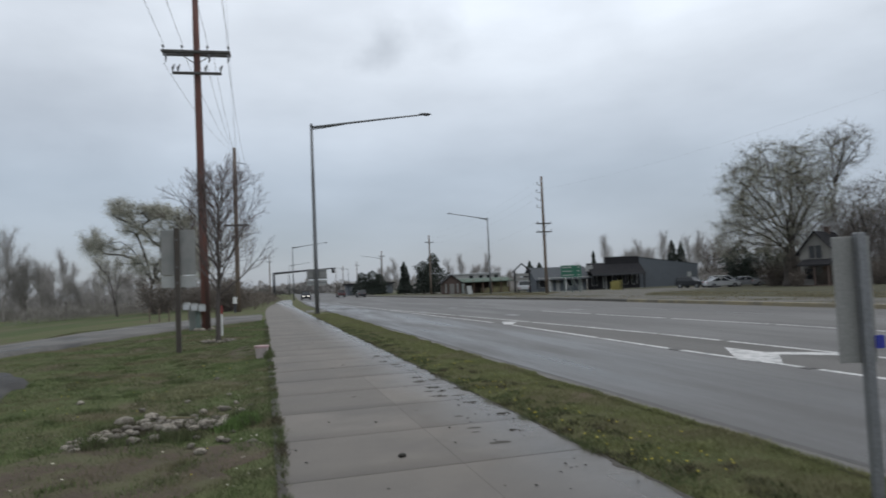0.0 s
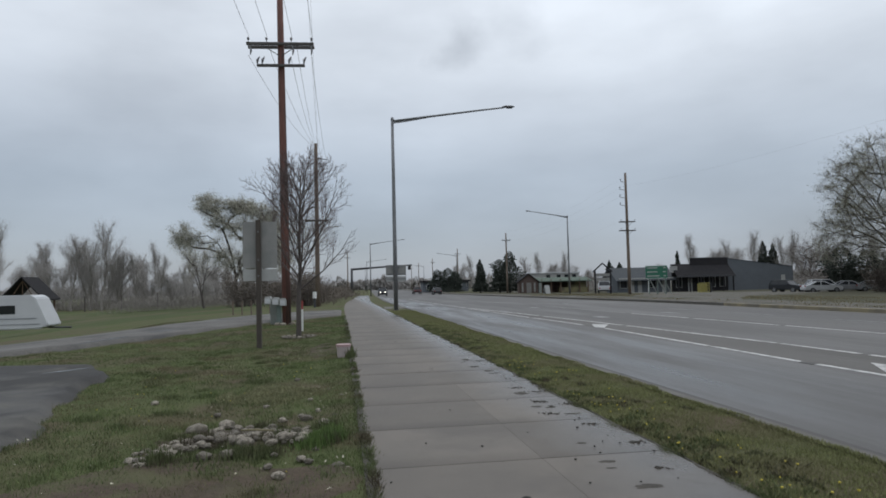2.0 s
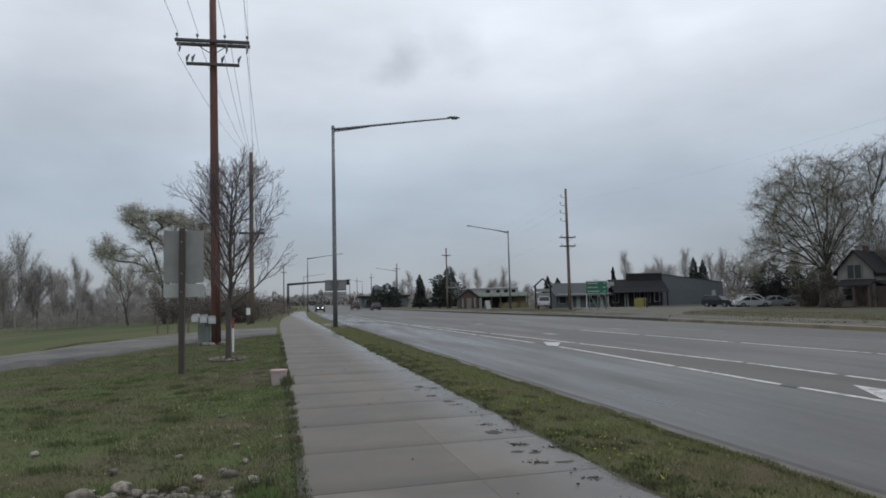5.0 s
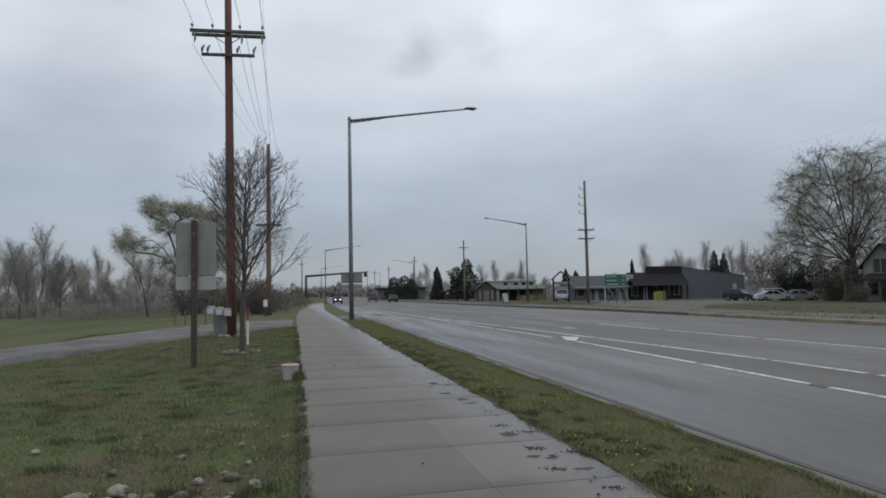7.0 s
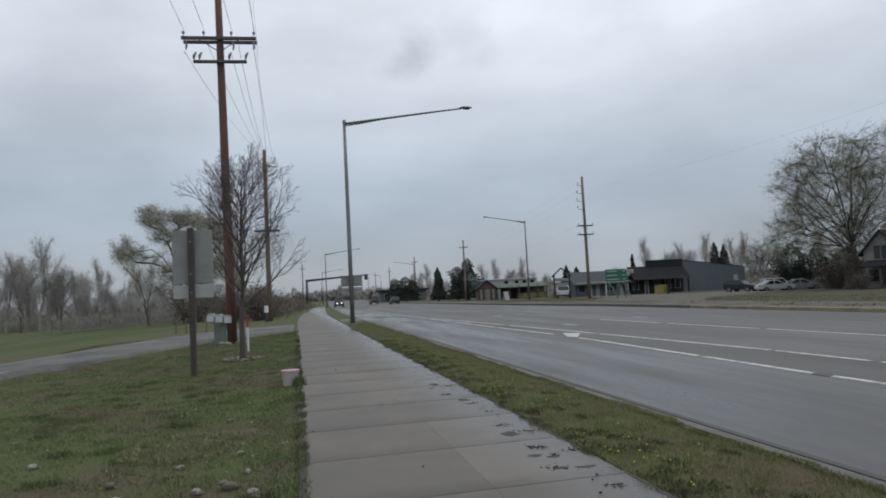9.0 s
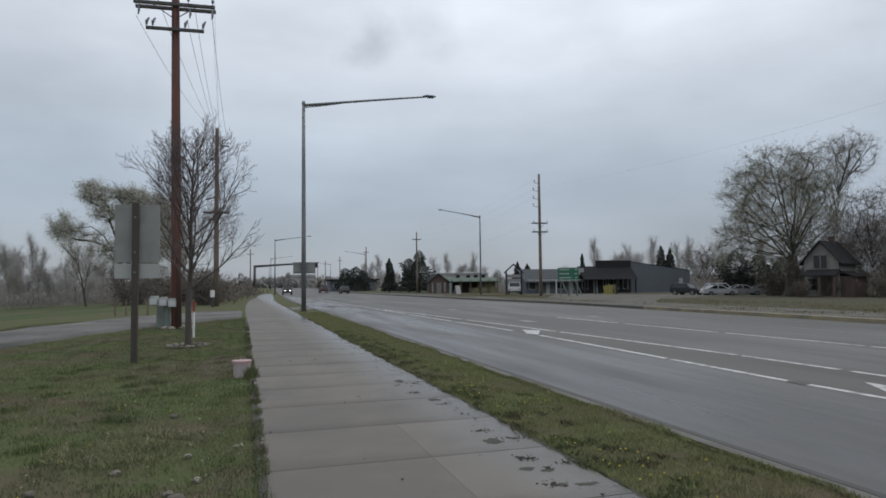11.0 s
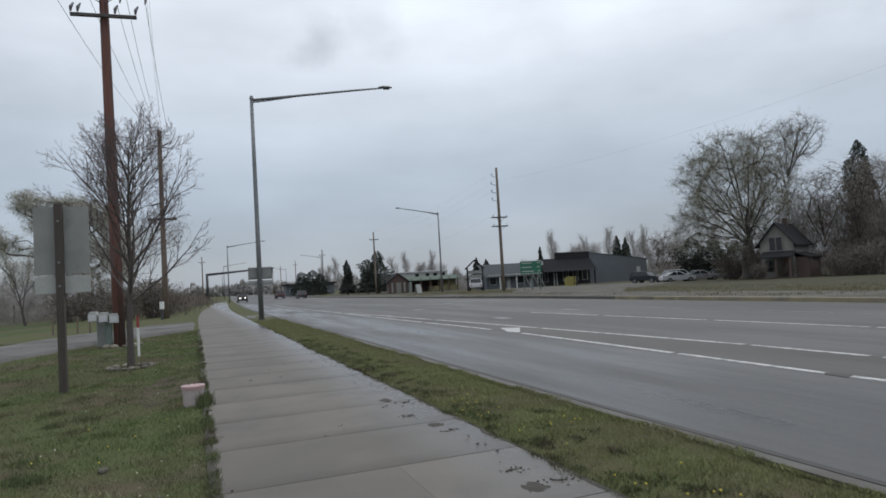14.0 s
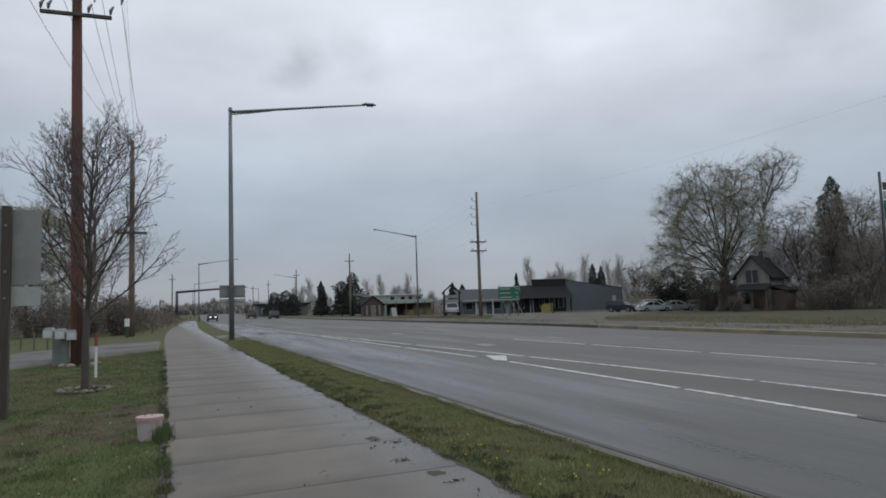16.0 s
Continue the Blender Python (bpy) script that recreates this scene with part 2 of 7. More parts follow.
M = {
    "ground": mat("grass_ground", (0.072, 0.09, 0.036), (0.09, 0.096, 0.045), 1.3, 0.95, bump=0.7, fine=40, c=(0.1, 0.08, 0.055), cscale=0.4, spec=0.1),
    "concrete": mat("damp_concrete", (0.138, 0.121, 0.103), (0.109, 0.097, 0.083), 1.1, 0.72, bump=0.2, fine=140, c=(0.102, 0.091, 0.079), cscale=0.7, spec=0.4, edge=True, coord="World", spread=0.12, damp=(1.75, 2.6, 0.25, 1.3, 0.9)),
    "joint": mat("joint_dirt", (0.035, 0.031, 0.026), (0.05, 0.045, 0.038), 9, 0.9, bump=0.3),
    "kerb": mat("kerb_concrete", (0.108, 0.1, 0.088), (0.08, 0.075, 0.066), 3, 0.75, bump=0.2, fine=90, c=(0.075, 0.068, 0.056), cscale=1.5),
    "yellow_kerb": mat("worn_yellow_kerb", (0.27, 0.228, 0.135), (0.19, 0.168, 0.125), 1.2, 0.8, bump=0.3, c=(0.14, 0.125, 0.1), cscale=0.5),
    "asphalt": mat("wet_asphalt", (0.062, 0.057, 0.052), (0.038, 0.036, 0.034), 0.5, 0.66, bump=0.25, fine=160, c=(0.092, 0.089, 0.085), cscale=0.4, coord="World", stretch=(1, 0.12, 1), damp=(9.2, 7.4, 0.38, 2.2, 0.5)),
    "paint": mat("worn_road_paint", (0.5, 0.49, 0.475), (0.4, 0.392, 0.38), 6, 0.6, bump=0.1, fine=80, c=(0.22, 0.22, 0.215), cscale=5),
    "gravel": mat("gravel", (0.15, 0.142, 0.13), (0.1, 0.096, 0.09), 14, 0.9, bump=0.6, fine=70, c=(0.08, 0.078, 0.075), cscale=0.5, wet=0.3, spec=0.3),
    "drive": mat("wet_driveway", (0.044, 0.042, 0.04), (0.03, 0.029, 0.029), 2, 0.8, bump=0.5, fine=60, c=(0.075, 0.069, 0.058), cscale=0.7, wet=0.5, spec=0.3),
    "verge": mat("dry_verge", (0.082, 0.076, 0.052), (0.058, 0.057, 0.034), 0.5, 0.95, bump=0.5, fine=30, c=(0.062, 0.06, 0.04), cscale=0.2, spec=0.1),
    "redwood": mat("treated_pole_wood", (0.18, 0.08, 0.062), (0.12, 0.056, 0.045), 3, 0.85, bump=0.5, fine=40, stretch=(6, 6, 0.4), c=(0.07, 0.045, 0.04), cscale=0.8),
    "greywood": mat("grey_pole_wood", (0.18, 0.14, 0.108), (0.125, 0.096, 0.075), 3, 0.85, bump=0.5, fine=40, stretch=(6, 6, 0.4)),
    "armwood": mat("weathered_crossarm", (0.1, 0.095, 0.09), (0.07, 0.065, 0.06), 4, 0.85, bump=0.4, fine=60),
    "galv": mat("galvanised_steel", (0.22, 0.226, 0.232), (0.17, 0.175, 0.18), 7, 0.5, metal=0.5, bump=0.05, fine=60),
    "darkmetal": mat("dark_steel", (0.07, 0.07, 0.075), (0.05, 0.05, 0.055), 7, 0.5, metal=0.4, bump=0.05),
    "ceramic": mat("grey_porcelain", (0.2, 0.2, 0.21), (0.15, 0.15, 0.16), 10, 0.3, bump=0),
    "wire": mat("wire", (0.1, 0.1, 0.105), None, 5, 0.6, bump=0),
    "signback": mat("sign_back_aluminium", (0.252, 0.25, 0.236), (0.216, 0.215, 0.203), 2.5, 0.6, metal=0.1, bump=0.03, c=(0.19, 0.195, 0.185), cscale=1.5),
    "postwood": mat("brown_sign_post", (0.075, 0.062, 0.05), (0.05, 0.042, 0.036), 5, 0.85, bump=0.4, stretch=(5, 5, 0.5)),
    "bark": mat("bark", (0.095, 0.08, 0.072), (0.065, 0.056, 0.05), 12, 0.9, bump=0.7, fine=30, stretch=(2, 2, 0.6)),
    "twig": mat("bare_twigs", (0.14, 0.118, 0.108), (0.11, 0.094, 0.087), 4, 0.9, bump=0),
    "leaf": mat("spring_leaf", (0.42, 0.408, 0.335), (0.34, 0.332, 0.275), 0.6, 0.8, bump=0, fine=2),
    "budleaf": mat("grey_spring_buds", (0.33, 0.325, 0.245), (0.27, 0.265, 0.2), 0.6, 0.85, bump=0, fine=2),
    "vergegravel": mat("dull_verge_gravel", (0.132, 0.123, 0.107), (0.095, 0.089, 0.078), 6, 0.92, bump=0.5, fine=40, c=(0.07, 0.068, 0.048), cscale=0.5, spec=0.2),
    "field": mat("field_grass", (0.055, 0.076, 0.028), (0.072, 0.084, 0.038), 0.35, 0.95, bump=0.5, fine=8, c=(0.1, 0.09, 0.055), cscale=0.09, spec=0.1),
    # needle colour raised slightly as haze over the distant conifers
    "needle": mat("hazed_conifer_needles", (0.074, 0.084, 0.071), (0.056, 0.065, 0.055), 1.2, 1.0, bump=0, fine=3, spec=0.05),
    "brush": mat("brown_brush", (0.15, 0.125, 0.102), (0.115, 0.096, 0.08), 1.2, 0.9, bump=0, fine=3),
    "rock": mat("pale_fieldstone", (0.3, 0.268, 0.222), (0.17, 0.15, 0.12), 1.8, 0.85, bump=0.9, fine=9, c=(0.12, 0.105, 0.08), cscale=1.3, spread=0.5, spec=0.3),
    "pot": mat("faded_grey_plastic", (0.42, 0.355, 0.345), (0.35, 0.3, 0.29), 6, 0.5, bump=0.05),
    "rim": mat("faded_pink_plastic", (0.44, 0.29, 0.29), (0.37, 0.25, 0.25), 6, 0.5, bump=0.05),
    "stalk": mat("green_stalk", (0.1, 0.13, 0.05), None, 5, 0.8, bump=0),
    "litter": mat("pale_leaf_litter", (0.42, 0.4, 0.32), (0.28, 0.25, 0.18), 3, 0.8, bump=0, island=0.4),
    "lane": mat("worn_brown_asphalt", (0.08, 0.074, 0.067), (0.061, 0.057, 0.051), 0.5, 0.74, spec=0.4, bump=0.25, fine=160, c=(0.095, 0.09, 0.083), cscale=0.4, coord="World", stretch=(1, 0.12, 1)),
    "gutter": mat("wet_gutter_concrete", (0.105, 0.099, 0.09), (0.078, 0.073, 0.067), 2.2, 0.6, bump=0.2, fine=90, c=(0.06, 0.056, 0.05), cscale=1.2),
    "soil": mat("wet_soil", (0.06, 0.045, 0.035), (0.04, 0.03, 0.025), 12, 0.95, bump=0.6),
    "white": mat("white_paint", (0.7, 0.7, 0.68), (0.62, 0.62, 0.6), 3, 0.5, bump=0.05, fine=40),
    "greenbox": mat("green_steel", (0.12, 0.155, 0.14), (0.1, 0.13, 0.115), 5, 0.5, bump=0.05),
    "palegreen": mat("pale_green_cabinet", (0.24, 0.26, 0.24), (0.2, 0.22, 0.205), 4, 0.5, bump=0.05),
    "red": mat("faded_red_paint", (0.3, 0.05, 0.045), (0.24, 0.045, 0.04), 4, 0.5, bump=0.05),
    "blue": mat("blue_sticker", (0.02, 0.03, 0.28), (0.02, 0.03, 0.22), 5, 0.4, bump=0),
    "signgreen": mat("green_sign", (0.014, 0.12, 0.07), (0.014, 0.1, 0.058), 2, 0.45, bump=0),
    "yellow": mat("yellow_paint", (0.32, 0.285, 0.09), (0.25, 0.225, 0.08), 3, 0.55, bump=0.05),
    "olive": mat("dull_olive_paint", (0.2, 0.18, 0.085), (0.14, 0.125, 0.07), 1.2, 0.7, bump=0.1, c=(0.09, 0.075, 0.055), cscale=0.8),
    "darksiding": mat("dark_siding", (0.032, 0.031, 0.033), (0.024, 0.023, 0.025), 1.2, 0.9, bump=0.1, spec=0.15),
    "greysiding": mat("blue_grey_siding", (0.1, 0.112, 0.125), (0.085, 0.096, 0.108), 1.0, 0.65, bump=0.1),
    "shingle": mat("dark_shingle", (0.036, 0.035, 0.036), (0.026, 0.025, 0.027), 3, 0.95, bump=0.3, fine=12, spec=0.1),
    "greyroof": mat("grey_metal_roof", (0.06, 0.067, 0.074), (0.045, 0.052, 0.058), 2, 0.75, spec=0.25, bump=0.1),
    "greenroof": mat("green_metal_roof", (0.095, 0.125, 0.1), (0.08, 0.105, 0.085), 2, 0.85, spec=0.2, bump=0.1),
    "cabinwood": mat("dark_brown_boards", (0.1, 0.07, 0.058), (0.075, 0.054, 0.045), 3, 0.85, bump=0.3, stretch=(4, 4, 0.6)),
    "brownwood": mat("brown_boards", (0.14, 0.09, 0.06), (0.1, 0.065, 0.045), 3, 0.8, bump=0.3, stretch=(4, 4, 0.6)),
    # cream darkened in its base colour for the shade of the yard trees
    "cream": mat("shaded_cream_siding", (0.19, 0.185, 0.172), (0.155, 0.15, 0.138), 1.5, 0.8, bump=0.15, c=(0.22, 0.21, 0.19), cscale=0.6),
    "glass": mat("window_glass", (0.02, 0.023, 0.026), (0.016, 0.018, 0.02), 1, 0.06, bump=0),
    "black": mat("black_rubber", (0.02, 0.02, 0.02), (0.015, 0.015, 0.015), 6, 0.75, bump=0.1),
    "darkcar": mat("dark_car_paint", (0.03, 0.033, 0.038), (0.025, 0.028, 0.032), 1, 0.25, bump=0),
    "whitecar": mat("white_car_paint", (0.5, 0.51, 0.52), (0.45, 0.46, 0.47), 1, 0.25, bump=0),
    "greycar": mat("grey_car_paint", (0.25, 0.26, 0.27), (0.2, 0.21, 0.22), 1, 0.28, bump=0),
    "redcar": mat("maroon_car_paint", (0.08, 0.03, 0.03), (0.06, 0.025, 0.025), 1, 0.25, bump=0),
    # far brush and woods: base colours lightened to stand in for distance haze
    "hazelow": mat("hazed_far_brush", (0.26, 0.238, 0.215), (0.21, 0.193, 0.176), 0.15, 1.0, bump=0, fine=1.5),
    "haze": mat("hazed_far_woods", (0.355, 0.335, 0.315), (0.295, 0.278, 0.262), 0.15, 1.0, bump=0, fine=1.5),
    "blade": mat("grass_blades", (0.112, 0.152, 0.056), (0.1, 0.11, 0.055), 0.8, 0.75, bump=0, fine=4, c=(0.172, 0.15, 0.092), cscale=0.6, spec=0.2, island=0.45),
    "water": mat("wet_film", (0.085, 0.079, 0.072), (0.068, 0.063, 0.058), 1.5, 0.14, bump=0.06, fine=30),
    "mud": mat("wet_mud", (0.052, 0.045, 0.034), (0.036, 0.031, 0.024), 7, 0.85, bump=0.7, fine=35),
    "crumb": mat("dark_crumbs", (0.03, 0.026, 0.02), (0.02, 0.018, 0.015), 20, 0.9, bump=0),
    "strawgrass": mat("dead_grass", (0.2, 0.175, 0.1), (0.15, 0.13, 0.075), 2, 0.85, bump=0, fine=5),
    "stripblade": mat("strip_grass_blades", (0.205, 0.208, 0.095), (0.165, 0.178, 0.078), 1.6, 0.75, bump=0, fine=4, c=(0.2, 0.185, 0.105), cscale=1.0, spec=0.2, island=0.4),
    "palestraw": mat("matted_pale_straw", (0.205, 0.2, 0.105), (0.165, 0.168, 0.085), 2, 0.85, bump=0, fine=5, island=0.3),
    "lush": mat("lush_green_blades", (0.12, 0.175, 0.055), (0.09, 0.14, 0.045), 2, 0.7, bump=0, fine=4, island=0.35, spec=0.2),
    # brown twigs made paler to imitate haze over the yard
    "hazetwig": mat("haze_lightened_brown_twigs", (0.22, 0.19, 0.165), (0.17, 0.148, 0.13), 3, 0.9, bump=0),
    "signpale": mat("pale_sign_back", (0.36, 0.365, 0.35), (0.31, 0.315, 0.3), 3, 0.6, bump=0.02),
    "soilpatch": mat("bare_brown_soil", (0.09, 0.068, 0.05), (0.064, 0.051, 0.038), 3, 0.95, bump=0.9, fine=22, c=(0.085, 0.082, 0.045), cscale=1.6, spec=0.15),
    "dandelion": mat("dandelion_yellow", (0.5, 0.41, 0.05), (0.42, 0.35, 0.05), 5, 0.8, bump=0),
    "headlamp": glow("headlamp", (1.0, 0.95, 0.85), 2.2),
    "fadedpaint": mat("faded_road_paint", (0.2, 0.2, 0.195), (0.13, 0.13, 0.13), 5, 0.6, bump=0.1, fine=60, c=(0.09, 0.09, 0.09), cscale=3),
    "weed": mat("dark_weed_leaves", (0.115, 0.132, 0.06), (0.085, 0.1, 0.046), 1.5, 0.8, bump=0, fine=4, c=(0.075, 0.062, 0.042), cscale=1.2, spec=0.2, island=0.4),
    "seam": mat("dark_asphalt_seam", (0.05, 0.047, 0.043), (0.034, 0.032, 0.03), 6, 0.7, bump=0.2),
    "redtwig": mat("reddish_bare_twigs", (0.135, 0.1, 0.092), (0.1, 0.075, 0.07), 4, 0.9, bump=0),
}


# ---- small helpers ----
def empty(name, label, category, at=(0, 0, 0), rz=0.0, group="", kind=""):
    ob = new(name)
    ob.matrix_world = pose(*at, 0, 0, rz)
    ob.empty_display_size = 0.1
    return tagged(ob, label, category, group, kind)


def finish(name, bm, material, smooth=False):
    me = bpy.data.meshes.new(name)
    bmesh.ops.recalc_face_normals(bm, faces=bm.faces)
    bm.to_mesh(me)
    bm.free()
    me.materials.append(M[material])
    if smooth:
        me.shade_smooth()
    return me


def part(name, bm, material, parent, label="", smooth=False):
    ob = new(name, finish(name, bm, material, smooth))
    ob.parent = parent
    if label:
        ob["label"] = label
    return ob


def solid(name, bm, material, label="", category="", group="", kind="", smooth=False):
    return tagged(new(name, finish(name, bm, material, smooth)), label, category, group, kind)


def raw(name, verts, faces, material, smooth=False):
    me = bpy.data.meshes.new(name)
    me.from_pydata(verts, [], faces)
    me.materials.append(M[material])
    if smooth:
        me.shade_smooth()
    return me


def box(bm, x0, x1, y0, y1, z0, z1, bevel=0.0, m=None):
    r = bmesh.ops.create_cube(bm, size=1)
    vs = r["verts"]
    bmesh.ops.transform(bm, verts=vs, matrix=Matrix.Translation(((x0 + x1) / 2, (y0 + y1) / 2, (z0 + z1) / 2)) @ Matrix.Diagonal((abs(x1 - x0), abs(y1 - y0), abs(z1 - z0), 1)))
    if bevel:
        es = list({e for v in vs for e in v.link_edges})
        r2 = bmesh.ops.bevel(bm, geom=es, offset=bevel, segments=2, affect="EDGES", profile=0.5)
        vs = list({v for f in r2["faces"] for v in f.verts} | {v for v in vs if v.is_valid})
    if m is not None:
        bmesh.ops.transform(bm, verts=vs, matrix=m)
    return bm


def bx(*a, **k):
    return box(bmesh.new(), *a, **k)


def tube(bm, pts, radii, sides=8, caps=True):
    """A tapered tube along pts."""
    pts = [Vector(p) for p in pts]
    if not isinstance(radii, (list, tuple)):
        radii = [radii] * len(pts)
    rings = []
    ref = Vector((0.31, 0.95, 0.05))
    for i, p in enumerate(pts):
        d = (pts[min(i + 1, len(pts) - 1)] - pts[max(i - 1, 0)]).normalized()
        u = d.cross(ref)
        if u.length < 1e-3:
            u = d.cross(Vector((1, 0, 0)))
        u.normalize()
        v = d.cross(u)
        rings.append([bm.verts.new(p + radii[i] * (math.cos(6.28318 * k / sides) * u + math.sin(6.28318 * k / sides) * v)) for k in range(sides)])
    for a, b in zip(rings, rings[1:]):
        for k in range(sides):
            bm.faces.new((a[k], a[(k + 1) % sides], b[(k + 1) % sides], b[k]))
    if caps:
        bm.faces.new(rings[0][::-1])
        bm.faces.new(rings[-1])
    return bm


def tb(pts, radii, sides=8):
    return tube(bmesh.new(), pts, radii, sides)


def prism(profile, y0, y1, axis="y"):
    """A closed outline of (across, up) pulled along y, or along x."""
    bm = bmesh.new()
    f = (lambda a, b, y: (a, y, b)) if axis == "y" else (lambda a, b, y: (y, a, b))
    r0 = [bm.verts.new(f(a, b, y0)) for a, b in profile]
    r1 = [bm.verts.new(f(a, b, y1)) for a, b in profile]
    n = len(profile)
    for k in range(n):
        bm.faces.new((r0[k], r0[(k + 1) % n], r1[(k + 1) % n], r1[k]))
    bm.faces.new(r0[::-1])
    bm.faces.new(r1)
    return bm


def bend(y):
    """How far the street has swung to the side at y."""
    return -0.032 * y if y < 40 else (-1.28 - 0.032 * (y - 40) + 0.0005 * (y - 40) ** 2 if y < 80 else -1.76 + 0.008 * (y - 80))


def lie(x, y):
    """Height of the land: level along the street, falling off to both sides and far ahead."""
    s = 0.0
    if x < -8:
        s -= min(1.1, 0.035 * (-x - 8))
        s -= min(1.6, 0.0028 * (-x - 6) ** 2) * min(1, max(0, (92 - y) / 40))
    if x > 26:
        s -= min(0.6, 0.017 * (x - 26))
    if y > 45:
        s -= min(0.8, 0.007 * (y - 45))
    return s


# ---- the setting ----
# land: one sheet with a trough for the street
def turf(x, y):
    """Height of the grass floor with its small bumps and the mounded strip."""
    u = x - bend(y)
    z = lie(x, y) - 0.045 + 0.028 * noise.noise((x * 0.8, y * 0.8, 3)) + 0.022 * noise.noise((x * 2.4, y * 2.4, 5))
    if 2.7 < u < 4.3:
        z += 0.055 * math.sin(math.pi * min(1, max(0, (u - 2.75) / 1.5))) ** 0.6
    elif -0.25 < u <= 0.4:
        z += (0.042 - z + lie(x, y) - 0.045) * (0.9 if u > 0.25 else 0.9 * (u + 0.25) / 0.5)
    return z


def land():
    xs = [-2500, -900, -400, -200, -120, -80, -60, -45, -35, -28, -22, -17, -13, -10] + [-8 + 0.28 * k for k in range(30)] + [0.24]
    strip_cols = [0.36, 0.9, 2.74, 2.82, 2.95, 3.1, 3.25, 3.4, 3.55, 3.7, 3.85, 4.0, 4.1, 4.18]
    ys = [-2500, -600, -150, -60, -30, -15, -8, -4, 0] + [2 + 0.3 * k for k in range(113)] + [37, 40, 45, 52, 60, 70, 80, 95, 115, 140, 180, 240, 330, 500, 900, 2500]
    verts, faces = [], []

    def sheet(cols):
        base = len(verts)
        for y in ys:
            for c in cols:
                b = bend(y) if abs(y) < 400 else bend(400 if y > 0 else -400)
                x = c + (b if abs(c) < 60 else 0)
                z = turf(x, y) if abs(c) < 300 and abs(y) < 400 else lie(x, y) - 0.04
                verts.append((x, y, z - (0.12 if 0.5 < c < 2.7 else 0)))
        w = len(cols)
        for j in range(len(ys) - 1):
            for i in range(w - 1):
                q = base + j * w + i
                faces.append((q, q + 1, q + w + 1, q + w))

    sheet(xs + strip_cols)
    k = len(verts)
    right = [22.0, 24, 26, 29, 33, 38, 45, 52, 60, 75, 100, 140, 220, 400, 900, 2500]
    sheet(right)
    w1, w2 = len(xs) + len(strip_cols), len(right)
    for j in range(len(ys) - 1):
        a, b = j * w1 + w1 - 1, (j + 1) * w1 + w1 - 1
        c, d = k + j * w2, k + (j + 1) * w2
        lo = len(verts)
        for q in (a, b, c, d):
            x, y, z = verts[q]
            verts.append((x, y, z - 0.5))
        faces.append((a, lo, lo + 1, b))
        faces.append((lo, lo + 2, lo + 3, lo + 1))
        faces.append((lo + 2, c, d, lo + 3))
    return raw("ground", verts, faces, "ground", True)


tagged(new("ground", land()), "worn spring grass with bare brown soil patches", "ground", kind="structure")


def street(name, x0, x1, dz0, dz1, material, label, y0=-60, y1=420, category="road"):
    bm = bmesh.new()
    n = int((y1 - y0) / 6)
    rows = []
    for i in range(n + 1):
        y = y0 + (y1 - y0) * i / n
        b, z = bend(y), lie(0, y)
        rows.append([bm.verts.new(p) for p in ((x0 + b, y, z + dz0), (x1 + b, y, z + dz1), (x1 + b, y, z - 0.4), (x0 + b, y, z - 0.4))])
    for a, c in zip(rows, rows[1:]):
        for k in range(4):
            bm.faces.new((a[k], a[(k + 1) % 4], c[(k + 1) % 4], c[k]))
    return solid(name, bm, material, label, category, kind="structure")


street("road", 4.703, 20.8, -0.14, -0.14, "asphalt", "wide wet grey asphalt road with several lanes", category="road")
street("gutter_near", 4.335, 4.7, -0.125, -0.145, "gutter", "pale concrete gutter along the wet road", category="gutter")
street("gutter_far", 20.803, 21.2, -0.145, -0.12, "kerb", "pale concrete gutter along the wet road", category="gutter")
street("asphalt_seam", 4.705, 4.79, -0.134, -0.134, "seam", "dark seam between gutter and asphalt", category="seam")
street("kerb_near", 4.18, 4.332, 0.005, -0.005, "kerb", "dirty concrete kerb beside the grass strip", category="kerb")
street("kerb_far", 21.203, 21.4, 0.03, 0.035, "kerb", "worn concrete kerb on the far side of the road", category="kerb", y0=36)
street("kerb_yellow", 21.203, 21.4, 0.03, 0.035, "yellow_kerb", "worn yellow-painted kerb on the far side of the road", category="kerb", y0=-60, y1=36)
street("verge_far", 21.403, 26.0, 0.025, 0.0, "vergegravel", "pale gravel shoulder behind the far kerb", category="verge")


def marking(name, pts, width, label, material="paint"):
    """A painted line along (offset, y) points, 5 mm over the road."""
    bm = bmesh.new()
    rows = []
    for x, y in pts:
        z = lie(0, y) - 0.134
        rows.append([bm.verts.new(p) for p in ((x - width / 2 + bend(y), y, z), (x + width / 2 + bend(y), y, z), (x + width / 2 + bend(y), y, z - 0.004), (x - width / 2 + bend(y), y, z - 0.004))])
    for a, c in zip(rows, rows[1:]):
        for k in range(4):
            bm.faces.new((a[k], a[(k + 1) % 4], c[(k + 1) % 4], c[k]))
    bm.faces.new(rows[0])
    bm.faces.new(rows[-1][::-1])
    return solid(name, bm, material, label, "road marking", kind="structure")


def along(knots, y):
    """Offset of a line that runs through (y, offset) knots."""
    for (ya, xa), (yb, xb) in zip(knots, knots[1:]):
        if y <= yb:
            return xa + (xb - xa) * (y - ya) / (yb - ya)
    return knots[-1][1]


def dashes(knots, spans, width, label, material="paint"):
    for a, b in spans:
        n = max(2, int((b - a) / 3))
        marking("lane_line", [(along(knots, a + (b - a) * i / n), a + (b - a) * i / n) for i in range(n + 1)], width, label, material)


